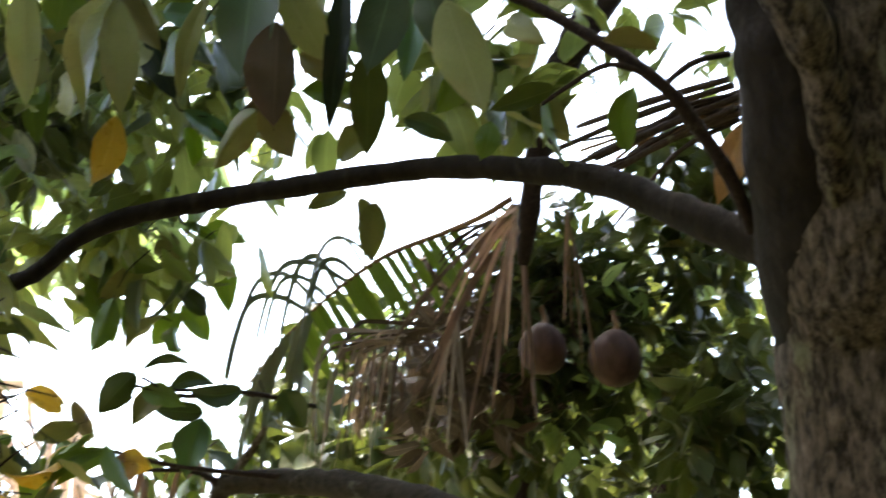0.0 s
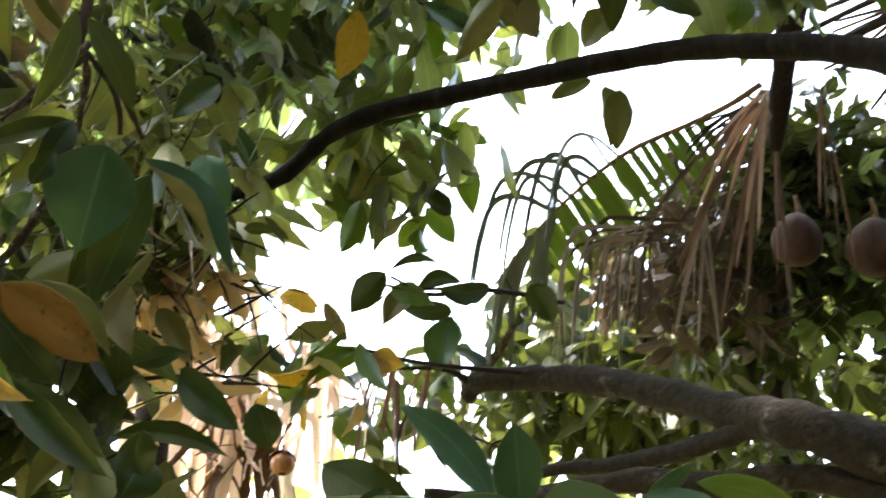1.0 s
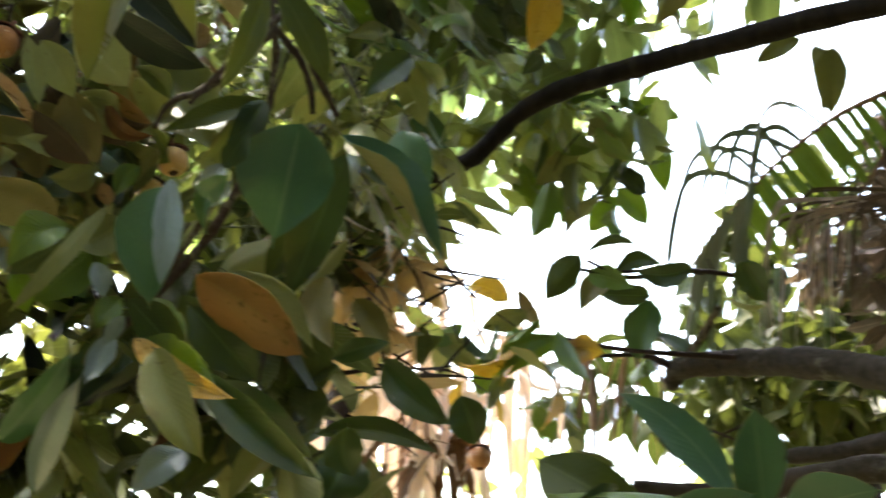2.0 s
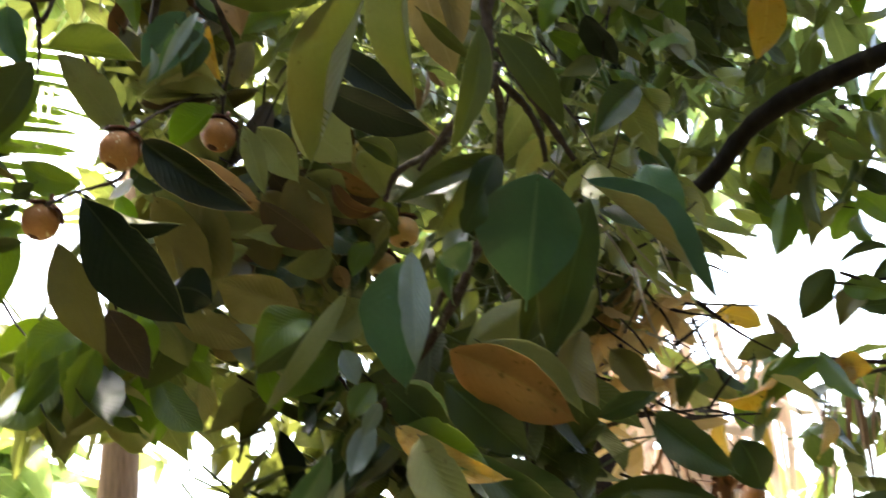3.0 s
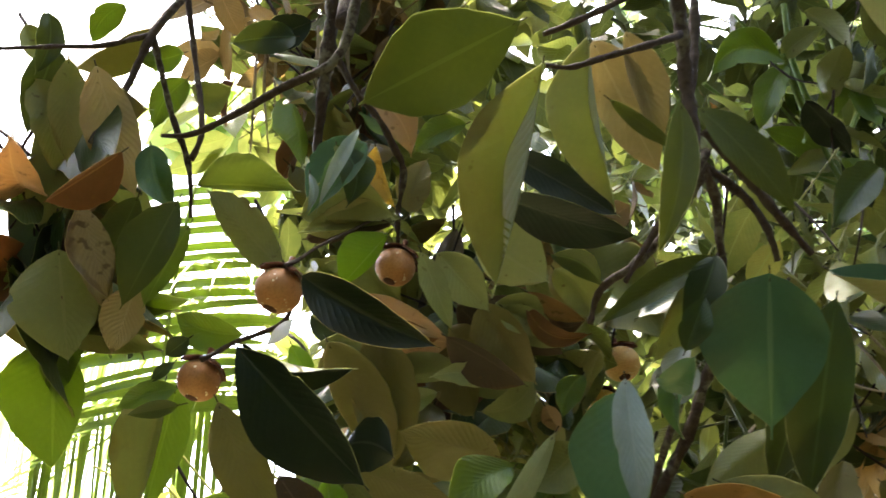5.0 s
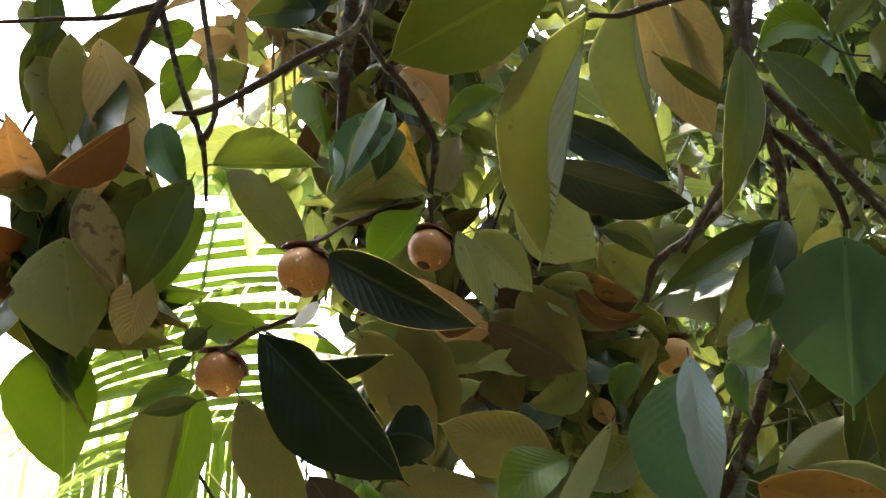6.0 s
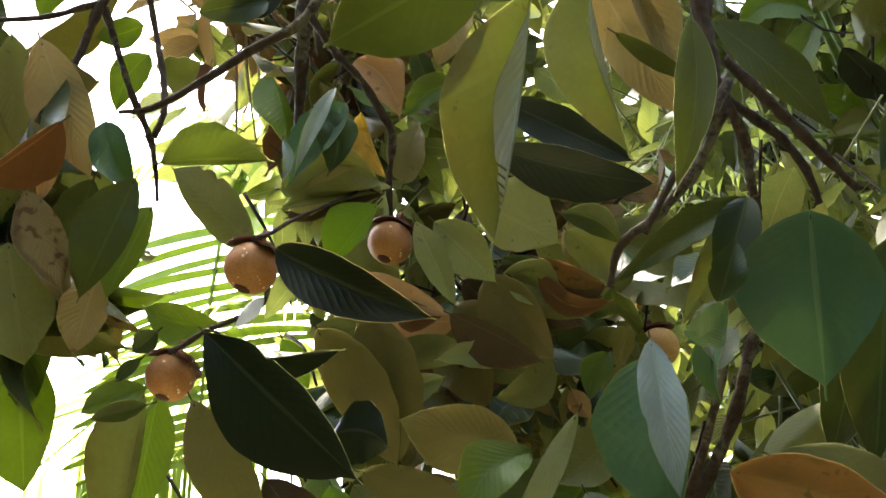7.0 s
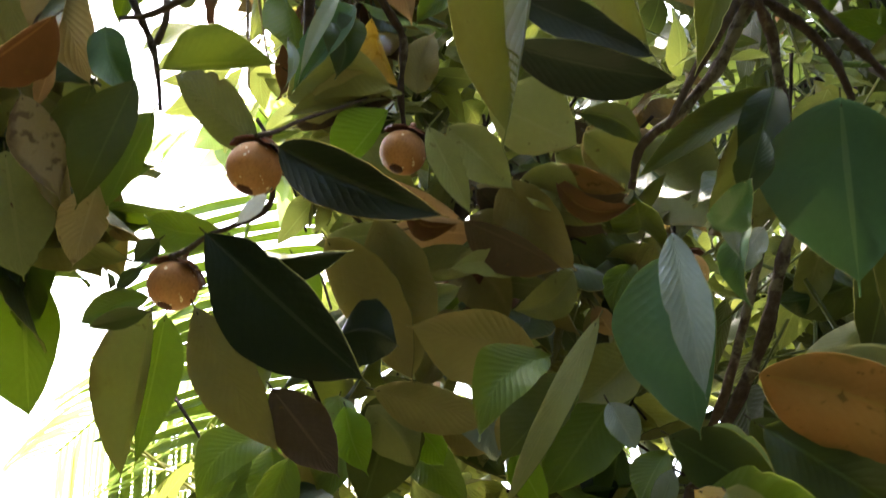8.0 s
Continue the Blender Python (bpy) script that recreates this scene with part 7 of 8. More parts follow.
# dark fill behind the strips, its shade put into the leaf colour
leafage("leafage", blob((2.809, 3.122, 3.155), (0.28, 0.12, 0.2), -0.63, 50, 161, 0.0), 0.12, PALM_DRY_SHADED, palm, 161, "narrow", hang=0.7)
leafage("leafage", blob((2.715, 3.592, 2.887), (0.20, 0.12, 0.14), -0.63, 40, 162, 0.0), 0.12, PALM_DRY_SHADED, palm, 162, "narrow", hang=0.7)
leafage("leafage", blob((2.94, 3.218, 3.041), (0.5, 0.12, 0.3), -0.63, 26, 163, 0.0), 0.08, FAR_SUNLIT, palm, 163, "broad", hang=0.7)
tube("dead_stalk", [(2.616, 1.818, 3.372, 0.009566), (2.515, 2.101, 3.353, 0.01158), (2.435, 2.439, 3.324, 0.006935)], BARK_TWIG, palm, 6, 5, 0.15)
tube("dead_stalk", [(2.637, 1.817, 3.343, 0.009566), (2.554, 2.095, 3.308, 0.01158), (2.502, 2.41, 3.287, 0.006935)], BARK_TWIG, palm, 6, 5, 0.15)
tube("dead_stalk", [(2.632, 1.836, 3.313, 0.009566), (2.6, 2.073, 3.286, 0.01158), (2.57, 2.384, 3.241, 0.006935)], BARK_TWIG, palm, 6, 5, 0.15)
tube("dead_stalk", [(2.599, 1.823, 3.386, 0.009566), (2.531, 2.069, 3.392, 0.01158), (2.497, 2.353, 3.408, 0.006935)], BARK_TWIG, palm, 6, 5, 0.15)
tube("dead_stalk", [(2.649, 1.831, 3.299, 0.009566), (2.622, 2.048, 3.303, 0.01158), (2.595, 2.308, 3.356, 0.006935)], BARK_TWIG, palm, 6, 5, 0.15)
tube("dead_stalk", [(2.67, 1.807, 3.315, 0.009566), (2.599, 2.046, 3.341, 0.01158), (2.549, 2.359, 3.321, 0.006935)], BARK_TWIG, palm, 6, 5, 0.15)
leafage("leafage", blob((2.99, 3.44, 3.06), (0.40, 0.30, 0.42), -0.63, 70, 123, 0.0), 0.12, FAR_SHADED, palm, 123, "broad", hang=0.55)
leafage("leafage", blob((2.95, 2.92, 3.09), (0.33, 0.25, 0.37), -0.63, 70, 124, 0.0), 0.13, FAR_SHADED, palm, 124, "broad", hang=0.55)
leafage("leafage", blob((2.64, 3.28, 2.82), (0.25, 0.25, 0.25), -0.63, 22, 125, 0.0), 0.12, PALM_DRY_SHADED, palm, 125, "broad", hang=0.55)
# not palm growth: unseen leaf mass added overhead to shade the palm
leafage("leafage", blob((2.8, 2.45, 5.1), (1.0, 0.8, 0.3), -0.63, 400, 165, 0.0), 0.26, FAR_SHADED, palm, 165, "broad", hang=0.3)
leafage("leafage", blob((3.184, 3.237, 2.195), (0.55, 0.15, 0.2), -0.63, 70, 166, 0.0), 0.10, FAR_SHADED, tree, 166, "broad", hang=0.55)
leafage("leafage", blob((0.156, 2.463, 1.789), (0.30, 0.12, 0.16), -0.2, 70, 167, 0.0), 0.12, FAR_SHADED, tree, 167, "broad", hang=0.55)
# ---- dead palm sheaths, sunlit ----
sheaths = thing("dead_palm", (1.63, 4.96, 0), "dead palm stump with pale dry hanging sheaths", "palm")
tube("stump", [(1.63, 5.06, -0.1, 0.14), (1.63, 5.06, 1.0, 0.1), (1.63, 5.06, 2.48, 0.08)], HUSK, sheaths, 12, 6, 0.12)
hanging_strips(sheaths, (1.474, 4.854, 2.789), (0.90, -0.42, 0.06), 7, 0.201, 0.937, 0.0804, SHEATH, 41, lift=0.1)
hanging_strips(sheaths, (1.621, 4.708, 2.690), (0.90, -0.42, 0.06), 7, 0.175, 0.745, 0.0658, SHEATH, 42, lift=0.1)
hanging_strips(sheaths, (1.985, 4.859, 2.779), (0.90, -0.42, 0.06), 7, 0.185, 0.740, 0.0509, SHEATH, 43, lift=0.1)
hanging_strips(sheaths, (1.679, 4.705, 2.299), (0.90, -0.42, 0.06), 10, 0.194, 0.301, 0.0560, LEAF['brown'], 44, lift=0.1)
hanging_strips(sheaths, (1.968, 4.037, 2.524), (0.90, -0.42, 0.06), 8, 0.140, 0.518, 0.0179, PALM_DRY, 45, lift=0.1)
hanging_strips(sheaths, (2.087, 3.967, 2.570), (0.90, -0.42, 0.06), 8, 0.120, 0.518, 0.0179, PALM_DRY, 46, lift=0.1)
# ---- garden trees all round ----
dark_tree = thing("garden_tree", (3.99, 3.53, 0), "dense dark tree with small bright gaps", "tree")
tube("trunk", [(3.99, 3.53, -0.1, 0.12), (4.09, 3.53, 1.2, 0.09), (3.99, 3.53, 3.31, 0.05)], BARK_DARK, dark_tree, 10, 6, 0.15)
leafage("leafage", blob((3.52, 3.15, 3.13), (0.58, 0.40, 0.58), -0.63, 110, 126, 0.0), 0.15, FAR_LEAF, dark_tree, 126, "broad", hang=0.55)
leafage("leafage", blob((4.66, 4.24, 3.57), (0.98, 0.80, 0.95), -0.63, 120, 127, 0.0), 0.2, FAR_SHADED, dark_tree, 127, "broad", hang=0.55)
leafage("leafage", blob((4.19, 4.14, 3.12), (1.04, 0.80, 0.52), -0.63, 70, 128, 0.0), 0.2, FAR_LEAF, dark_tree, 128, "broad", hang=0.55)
leafage("leafage", blob((3.01, 2.34, 3.36), (0.24, 0.30, 0.22), -0.63, 70, 129, 0.0), 0.13, FAR_SHADED, dark_tree, 129, "broad", hang=0.55)
leafage("leafage", blob((3.16, 2.46, 2.90), (0.26, 0.30, 0.55), -0.63, 60, 130, 0.0), 0.14, FAR_SHADED, dark_tree, 130, "broad", hang=0.55)
leafage("leafage", blob((2.96, 2.76, 3.01), (0.38, 0.20, 0.32), -0.63, 125, 131, 0.0), 0.11, FAR_SHADED, dark_tree, 131, "broad", hang=0.55)
leafage("leafage", blob((3.08, 3.06, 2.62), (0.64, 0.30, 0.23), -0.63, 60, 132, 0.0), 0.13, FAR_SHADED, dark_tree, 132, "broad", hang=0.55)
leafage("leafage", blob((3.10, 2.66, 2.86), (0.43, 0.25, 0.49), -0.63, 40, 133, 0.0), 0.1, FAR_SUNLIT, dark_tree, 133, "broad", hang=0.55)
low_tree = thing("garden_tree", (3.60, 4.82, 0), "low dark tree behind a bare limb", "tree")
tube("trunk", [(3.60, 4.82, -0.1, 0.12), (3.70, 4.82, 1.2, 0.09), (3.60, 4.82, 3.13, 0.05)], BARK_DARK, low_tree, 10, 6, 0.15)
leafage("leafage", blob((3.38, 4.89, 2.80), (1.09, 0.80, 0.28), -0.63, 170, 134, 0.0), 0.2, FAR_SHADED, low_tree, 134, "broad", hang=0.55)
leafage("leafage", blob((3.61, 4.83, 3.09), (0.83, 0.80, 0.73), -0.42, 220, 135, 0.0), 0.2, FAR_SHADED, low_tree, 135, "broad", hang=0.55)
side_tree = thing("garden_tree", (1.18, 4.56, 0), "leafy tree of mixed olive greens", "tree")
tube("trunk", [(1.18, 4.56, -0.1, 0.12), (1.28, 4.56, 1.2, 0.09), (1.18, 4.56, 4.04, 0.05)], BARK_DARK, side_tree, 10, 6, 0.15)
leafage("leafage", blob((1.05, 4.03, 3.75), (0.55, 0.60, 0.61), 0.00, 52, 136, 0.0), 0.14, FAR_SHADED, side_tree, 136, "broad", hang=0.55)
leafage("leafage", blob((1.01, 3.65, 3.63), (0.47, 0.40, 0.47), 0.00, 56, 137, 0.0), 0.11, FAR_SHADED, side_tree, 137, "broad", hang=0.55)
leafage("leafage", blob((0.64, 4.15, 3.02), (0.74, 0.50, 0.46), 0.00, 60, 138, 0.0), 0.14, FAR_SHADED, side_tree, 138, "broad", hang=0.55)
leafage("leafage", blob((0.41, 4.03, 3.75), (0.55, 0.50, 0.48), 0.00, 120, 139, 0.0), 0.14, FAR_SHADED, side_tree, 139, "broad", hang=0.55)
leafage("leafage", blob((1.09, 3.36, 3.53), (0.22, 0.20, 0.31), 0.00, 40, 140, 0.0), 0.14, FAR_SHADED, side_tree, 140, "broad", hang=0.55)
leafage("leafage", blob((0.98, 2.76, 3.04), (0.26, 0.20, 0.20), -0.08, 36, 141, 0.0), 0.12, FAR_SHADED, side_tree, 141, "broad", hang=0.55)
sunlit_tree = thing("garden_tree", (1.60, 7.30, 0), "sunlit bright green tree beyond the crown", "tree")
tube("trunk", [(1.60, 7.30, -0.1, 0.12), (1.70, 7.30, 1.2, 0.09), (1.60, 7.30, 5.96, 0.05)], BARK_DARK, sunlit_tree, 10, 6, 0.15)
leafage("leafage", blob((1.50, 6.88, 5.70), (1.43, 0.80, 1.02), 0.00, 26, 142, 0.0), 0.25, FAR_SUNLIT, sunlit_tree, 142, "broad", hang=0.55)
leafage("leafage", blob((0.84, 7.50, 4.35), (1.53, 0.80, 0.83), 0.00, 60, 143, 0.0), 0.25, FAR_SUNLIT, sunlit_tree, 143, "broad", hang=0.55)
leafage("leafage", blob((1.54, 6.31, 4.60), (1.67, 0.80, 0.90), -0.45, 170, 144, 0.0), 0.25, FAR_SUNLIT, sunlit_tree, 144, "broad", hang=0.55)
# unseen ring of leaves behind and beside the camera, added to cut fill light
blocking_hedge = thing("hedge", (-3.5, -4.5, 0), "added dark leafy mass out of view that blocks light", "hedge")
thicket("leafage", FAR_SHADED, blocking_hedge, 74, 420, 4.2, 6.4, 0.0, 5.2, 58, 76, 0.4)
thicket("leafage", FAR_SHADED, blocking_hedge, 73, 2600, 3.4, 6.0, 0.0, 6.0, 245, 316, 0.45)
thicket("leafage", FAR_SHADED, blocking_hedge, 71, 4200, 3.4, 6.0, 0.0, 6.0, 75, 245, 0.45)
far_hedge = thing("hedge", (0, 16, 0), "distant leafy garden hedge in daylight", "hedge")
thicket("leafage", FAR_LEAF, far_hedge, 72, 2200, 13, 19, 0.0, 4.4, -130, 80, 0.6)
# ---- young palm in the sun ----
palm_far = thing("young_palm", (-0.43, 5.41, 0), "sunlit young coconut palm with yellow-green fronds", "palm")
tube("trunk", [(-0.43, 5.41, -0.1, 0.14), (-0.43, 5.41, 1.0, 0.1), (-0.43, 5.41, 3.82, 0.06)], HUSK, palm_far, 12, 6, 0.1)
frond(palm_far, [(-0.4245, 5.316, 3.831, 0.008322), (-0.8239, 4.91, 3.755, 0.006887), (-1.192, 4.962, 3.643, 0.006026), (-1.496, 5.033, 3.491, 0.005165), (-1.822, 5.121, 3.301, 0.004305)], 0.75, 0.021, 44, PALM, PALM, 0.9, 22, 0.1, face=(0, 0, 1), gap=0.0)
frond(palm_far, [(-0.4267, 5.375, 3.705, 0.008322), (-0.8602, 5.243, 3.514, 0.007142), (-1.22, 5.306, 3.378, 0.00625), (-1.625, 5.407, 3.161, 0.005357), (-1.942, 5.527, 2.902, 0.004464)], 0.75, 0.021, 44, PALM, PALM, 0.9, 23, 0.1, face=(0, 0, 1), gap=0.0)
flat_frond(palm_far, [(-0.971, 4.725, 4.052, 0.009), (-1.021, 4.744, 3.782, 0.008), (-1.059, 4.795, 3.558, 0.007), (-1.089, 4.837, 3.357, 0.006), (-1.146, 4.932, 3.157, 0.004)], 19, 0.44, 0.030, (0.98, 0.0, 0.10), 0.12, 61)
flat_frond(palm_far, [(-1.676, 5.292, 3.324, 0.008), (-1.453, 5.262, 3.390, 0.008), (-1.188, 5.248, 3.423, 0.007), (-0.880, 5.248, 3.427, 0.005)], 30, 0.62, 0.024, (-0.06, 0.0, -1.0), 0.0, 62, (1,))
leafage("leafage", blob((-1.37, 6.51, 2.77), (0.57, 0.50, 0.23), -0.08, 70, 145, 0.0), 0.4, FAR_SUNLIT, palm_far, 145, "narrow", hang=0.1)
# coconuts
nut = thing("coconut", (2.707, 2.413, 2.724), "round pinkish-brown coconut hanging in the palm", "coconut", "coconuts")
nut_shell(0.081, nut)
nut = thing("coconut", (2.526, 2.534, 2.743), "round pinkish-brown coconut hanging in the palm", "coconut", "coconuts")
nut_shell(0.073, nut)
tube("twig", [(1.949, 2.865, 2.519, 0.008171), (1.746, 2.937, 2.536, 0.006457), (1.598, 2.992, 2.506, 0.006377), (1.475, 3.069, 2.529, 0.004783)], BARK_DARK, limb_low, 6, 5, 0.1)
tube("twig", [(2.002, 2.926, 2.323, 0.009805), (1.804, 3.003, 2.322, 0.008071), (1.649, 3.05, 2.32, 0.006377), (1.554, 3.11, 2.335, 0.006377), (1.464, 3.164, 2.357, 0.004783)], BARK_DARK, limb_low, 6, 5, 0.1)
tube("twig", [(1.65, 3.379, 3.25, 0.01283), (1.757, 3.457, 3.205, 0.01124), (1.829, 3.537, 3.209, 0.009566), (1.846, 3.614, 3.031, 0.007653)], BARK_DARK, limb_bough, 6, 5, 0.1)
tube("twig", [(1.358, 3.18, 3.005, 0.01004), (1.431, 3.389, 3.016, 0.008769), (1.475, 3.502, 2.994, 0.007174), (1.579, 3.458, 2.931, 0.005381)], BARK_DARK, limb_bough, 6, 5, 0.1)
leaf(limb_near, (-0.345, 2.059, 2.089), (-0.394, 2.060, 1.960), (0.30, -0.95, -0.12), 0.065, -0.024, 0.005, 24, "green", 0.0)
leaf(limb_near, (-0.313, 2.071, 2.052), (-0.320, 2.125, 1.917), (0.05, -0.93, -0.38), 0.070, 0.030, 0.004, 24, "green", 0.0)
leaf(limb_near, (-0.209, 1.986, 1.974), (-0.166, 2.024, 1.872), (0.20, -0.94, -0.26), 0.092, 0.005, 0.003, 24, "lime", 0.0)
leaf(limb_near, (-0.184, 1.703, 1.996), (-0.167, 1.719, 1.925), (0.04, -0.98, -0.21), 0.048, -0.004, 0.001, 24, "lime", 0.0)
leaf(limb_near, (-0.110, 1.593, 2.044), (-0.044, 1.571, 2.051), (-0.22, -0.84, -0.50), 0.034, -0.002, -0.000, 24, "pale", 0.0)
leaf(limb_near, (-0.054, 1.674, 2.071), (-0.107, 1.668, 1.987), (0.21, -0.98, -0.07), 0.071, 0.003, 0.009, 24, "drab", 0.0, lean=20)
leaf(limb_near, (-0.060, 1.651, 2.114), (-0.007, 1.666, 2.049), (0.02, -0.98, -0.22), 0.065, 0.017, 0.003, 24, "drab", 0.0, lean=20)
leaf(limb_near, (0.013, 1.804, 2.047), (0.008, 1.822, 2.013), (0.00, -0.89, -0.46), 0.038, 0.013, 0.001, 24, "yellow", 0.0)
leaf(limb_near, (0.022, 1.581, 2.129), (0.061, 1.592, 2.071), (-0.23, -0.92, -0.32), 0.046, -0.008, 0.004, 24, "dead", 0.0)
leaf(limb_near, (-0.022, 1.597, 2.136), (0.012, 1.607, 2.078), (0.01, -0.99, -0.17), 0.052, 0.018, 0.001, 24, "dead", 0.0)
leaf(limb_near, (0.079, 1.577, 2.145), (0.125, 1.568, 2.127), (-0.33, -0.86, -0.39), 0.034, -0.014, -0.000, 24, "dead", 0.0)
leaf(limb_near, (-0.092, 1.550, 2.129), (-0.037, 1.544, 2.106), (-0.25, -0.89, -0.37), 0.034, -0.011, 0.002, 24, "brown", 0.0)
leaf(limb_near, (0.023, 1.550, 2.145), (0.080, 1.555, 2.101), (-0.14, -0.95, -0.29), 0.051, 0.006, 0.004, 24, "under", 0.0)
leaf(limb_near, (0.031, 1.497, 1.937), (-0.034, 1.477, 1.864), (0.30, -0.95, -0.01), 0.058, -0.019, 0.005, 24, "green", 0.0)
leaf(limb_near, (0.880, 2.537, 2.548), (0.704, 2.461, 2.637), (0.01, -0.77, -0.64), 0.080, -0.025, -0.003, 24, "teal", 0.0)
frond(side_tree, [(1.321, 5.128, 4.71, 0.01196), (1.175, 5.198, 4.561, 0.01196), (0.9806, 5.267, 4.412, 0.009566), (0.8102, 5.347, 4.241, 0.007174)], 0.45, 0.035, 22, PALM, PALM, 0.4, 51, 0.2, face=(0.3, -1, 0.3), gap=0.0)
frond(side_tree, [(1.571, 5.718, 3.918, 0.01236), (1.346, 5.799, 3.742, 0.01236), (1.144, 5.902, 3.521, 0.009885), (1.017, 6.006, 3.299, 0.007413)], 0.5, 0.035, 22, PALM, PALM, 0.4, 52, 0.2, face=(0.3, -1, 0.3), gap=0.0)
leafage("leafage", blob((-0.70, 4.32, 4.08), (0.38, 0.30, 0.22), -0.08, 46, 146, 0.0), 0.2, FAR_SUNLIT, palm_far, 146, "broad", hang=0.55)
leafage("leafage", blob((-0.18, 2.02, 2.70), (0.22, 0.30, 0.11), -0.08, 32, 147, 0.0), 0.1, FAR_LEAF, tree, 147, "broad", hang=0.55)
leaf(limb_near, (-0.120, 1.430, 2.311), (-0.168, 1.433, 2.212), (0.15, -0.98, -0.10), 0.017, -0.002, 0.006, 23, "sky_sheen", 0.0)
leaf(limb_near, (-0.175, 1.431, 2.258), (-0.180, 1.433, 2.210), (0.19, -0.98, -0.06), 0.012, 0.007, 0.001, 23, "sky_sheen", 0.0)
leaf(limb_near, (-0.147, 1.454, 2.305), (-0.139, 1.469, 2.233), (0.15, -0.97, -0.19), 0.045, 0.017, 0.004, 24, "top", 0.0)
leaf(limb_near, (-0.193, 1.512, 2.251), (-0.085, 1.506, 2.235), (-0.13, -0.79, -0.59), 0.063, 0.028, 0.003, 24, "under", 0.0)
leaf(limb_near, (-0.190, 1.535, 2.230), (-0.087, 1.518, 2.234), (-0.13, -0.88, -0.46), 0.035, 0.008, 0.000, 24, "dead", 0.0)
leaf(limb_near, (-0.105, 1.502, 2.393), (-0.066, 1.519, 2.322), (-0.11, -0.95, -0.29), 0.048, 0.012, 0.002, 24, "amber", 0.0)
# pale and dark dry twigs in the thicket
tube("twig", [(0.5911, 2.149, 2.322, 0.002), (0.6189, 2.12, 2.258, 0.002498), (0.7023, 2.315, 2.278, 0.001449)], DRY_TWIG, tree, 5, 3, 0.1)
tube("twig", [(0.5211, 2.04, 2.078, 0.003786), (0.5348, 2.136, 2.071, 0.002426), (0.557, 2.196, 2.036, 0.001324)], BARK_DARK, tree, 5, 3, 0.1)
tube("twig", [(0.5021, 2.232, 2.328, 0.003619), (0.5171, 2.22, 2.348, 0.002642), (0.5587, 2.244, 2.398, 0.00144)], BARK_DARK, tree, 5, 3, 0.1)
tube("twig", [(0.611, 2.149, 2.339, 0.002179), (0.6635, 2.21, 2.314, 0.002615), (0.6964, 2.172, 2.25, 0.001364)], DRY_TWIG, tree, 5, 3, 0.1)
tube("twig", [(0.6662, 2.565, 2.29, 0.002237), (0.7351, 2.586, 2.24, 0.002961), (0.7593, 2.452, 2.156, 0.001493)], BARK_DARK, tree, 5, 3, 0.1)
tube("twig", [(0.504, 1.894, 2.278, 0.002859), (0.5812, 1.997, 2.289, 0.002388), (0.571, 1.865, 2.198, 0.001185)], BARK_DARK, tree, 5, 3, 0.1)
tube("twig", [(0.5817, 1.924, 2.158, 0.003759), (0.5821, 1.869, 2.06, 0.002151), (0.6262, 1.909, 2.001, 0.001159)], DRY_TWIG, tree, 5, 3, 0.1)
tube("twig", [(0.4054, 1.988, 2.154, 0.002644), (0.4372, 2.013, 2.094, 0.002312), (0.4738, 2.131, 2.062, 0.001294)], BARK_DARK, tree, 5, 3, 0.1)
tube("twig", [(0.6874, 2.096, 2.276, 0.003747), (0.702, 2.015, 2.29, 0.002407), (0.7299, 2.016, 2.317, 0.001296)], BARK_DARK, tree, 5, 3, 0.1)
tube("twig", [(0.6765, 2.225, 2.274, 0.003559), (0.7346, 2.289, 2.257, 0.002668), (0.75, 2.198, 2.194, 0.001364)], DRY_TWIG, tree, 5, 3, 0.1)
tube("twig", [(0.4707, 1.831, 2.238, 0.00368), (0.5179, 1.896, 2.239, 0.002262), (0.492, 1.727, 2.154, 0.001099)], BARK_DARK, tree, 5, 3, 0.1)
tube("twig", [(0.4492, 1.913, 2.14, 0.001701), (0.4859, 2.016, 2.105, 0.002321), (0.4687, 1.823, 1.997, 0.001111)], BARK_DARK, tree, 5, 3, 0.1)
tube("twig", [(0.6517, 2.112, 2.379, 0.002418), (0.6818, 2.091, 2.312, 0.002494), (0.7556, 2.265, 2.308, 0.001429)], DRY_TWIG, tree, 5, 3, 0.1)
tube("twig", [(0.5053, 1.893, 2.15, 0.00391), (0.5203, 1.922, 2.118, 0.002231), (0.4939, 1.822, 2.052, 0.001125)], BARK_DARK, tree, 5, 3, 0.1)
tube("twig", [(0.47, 2.264, 2.257, 0.004521), (0.5234, 2.327, 2.338, 0.002745), (0.5222, 2.145, 2.321, 0.001368)], BARK_DARK, tree, 5, 3, 0.1)
tube("twig", [(0.4612, 1.812, 2.134, 0.00333), (0.4905, 1.808, 2.116, 0.002116), (0.5293, 1.821, 2.111, 0.001139)], DRY_TWIG, tree, 5, 3, 0.1)
tube("twig", [(0.675, 2.187, 2.29, 0.002863), (0.7264, 2.244, 2.328, 0.002656), (0.7988, 2.342, 2.395, 0.001493)], BARK_DARK, tree, 5, 3, 0.1)
tube("twig", [(0.609, 2.109, 2.13, 0.001806), (0.6295, 2.069, 2.081, 0.002363), (0.6744, 2.114, 2.038, 0.001279)], BARK_DARK, tree, 5, 3, 0.1)
tube("twig", [(0.5734, 2.394, 2.235, 0.00423), (0.6033, 2.409, 2.267, 0.002795), (0.6058, 2.236, 2.23, 0.001394)], DRY_TWIG, tree, 5, 3, 0.1)
tube("twig", [(0.7148, 2.473, 2.184, 0.00485), (0.7753, 2.533, 2.125, 0.002853), (0.7452, 2.375, 2.009, 0.001414)], BARK_DARK, tree, 5, 3, 0.1)
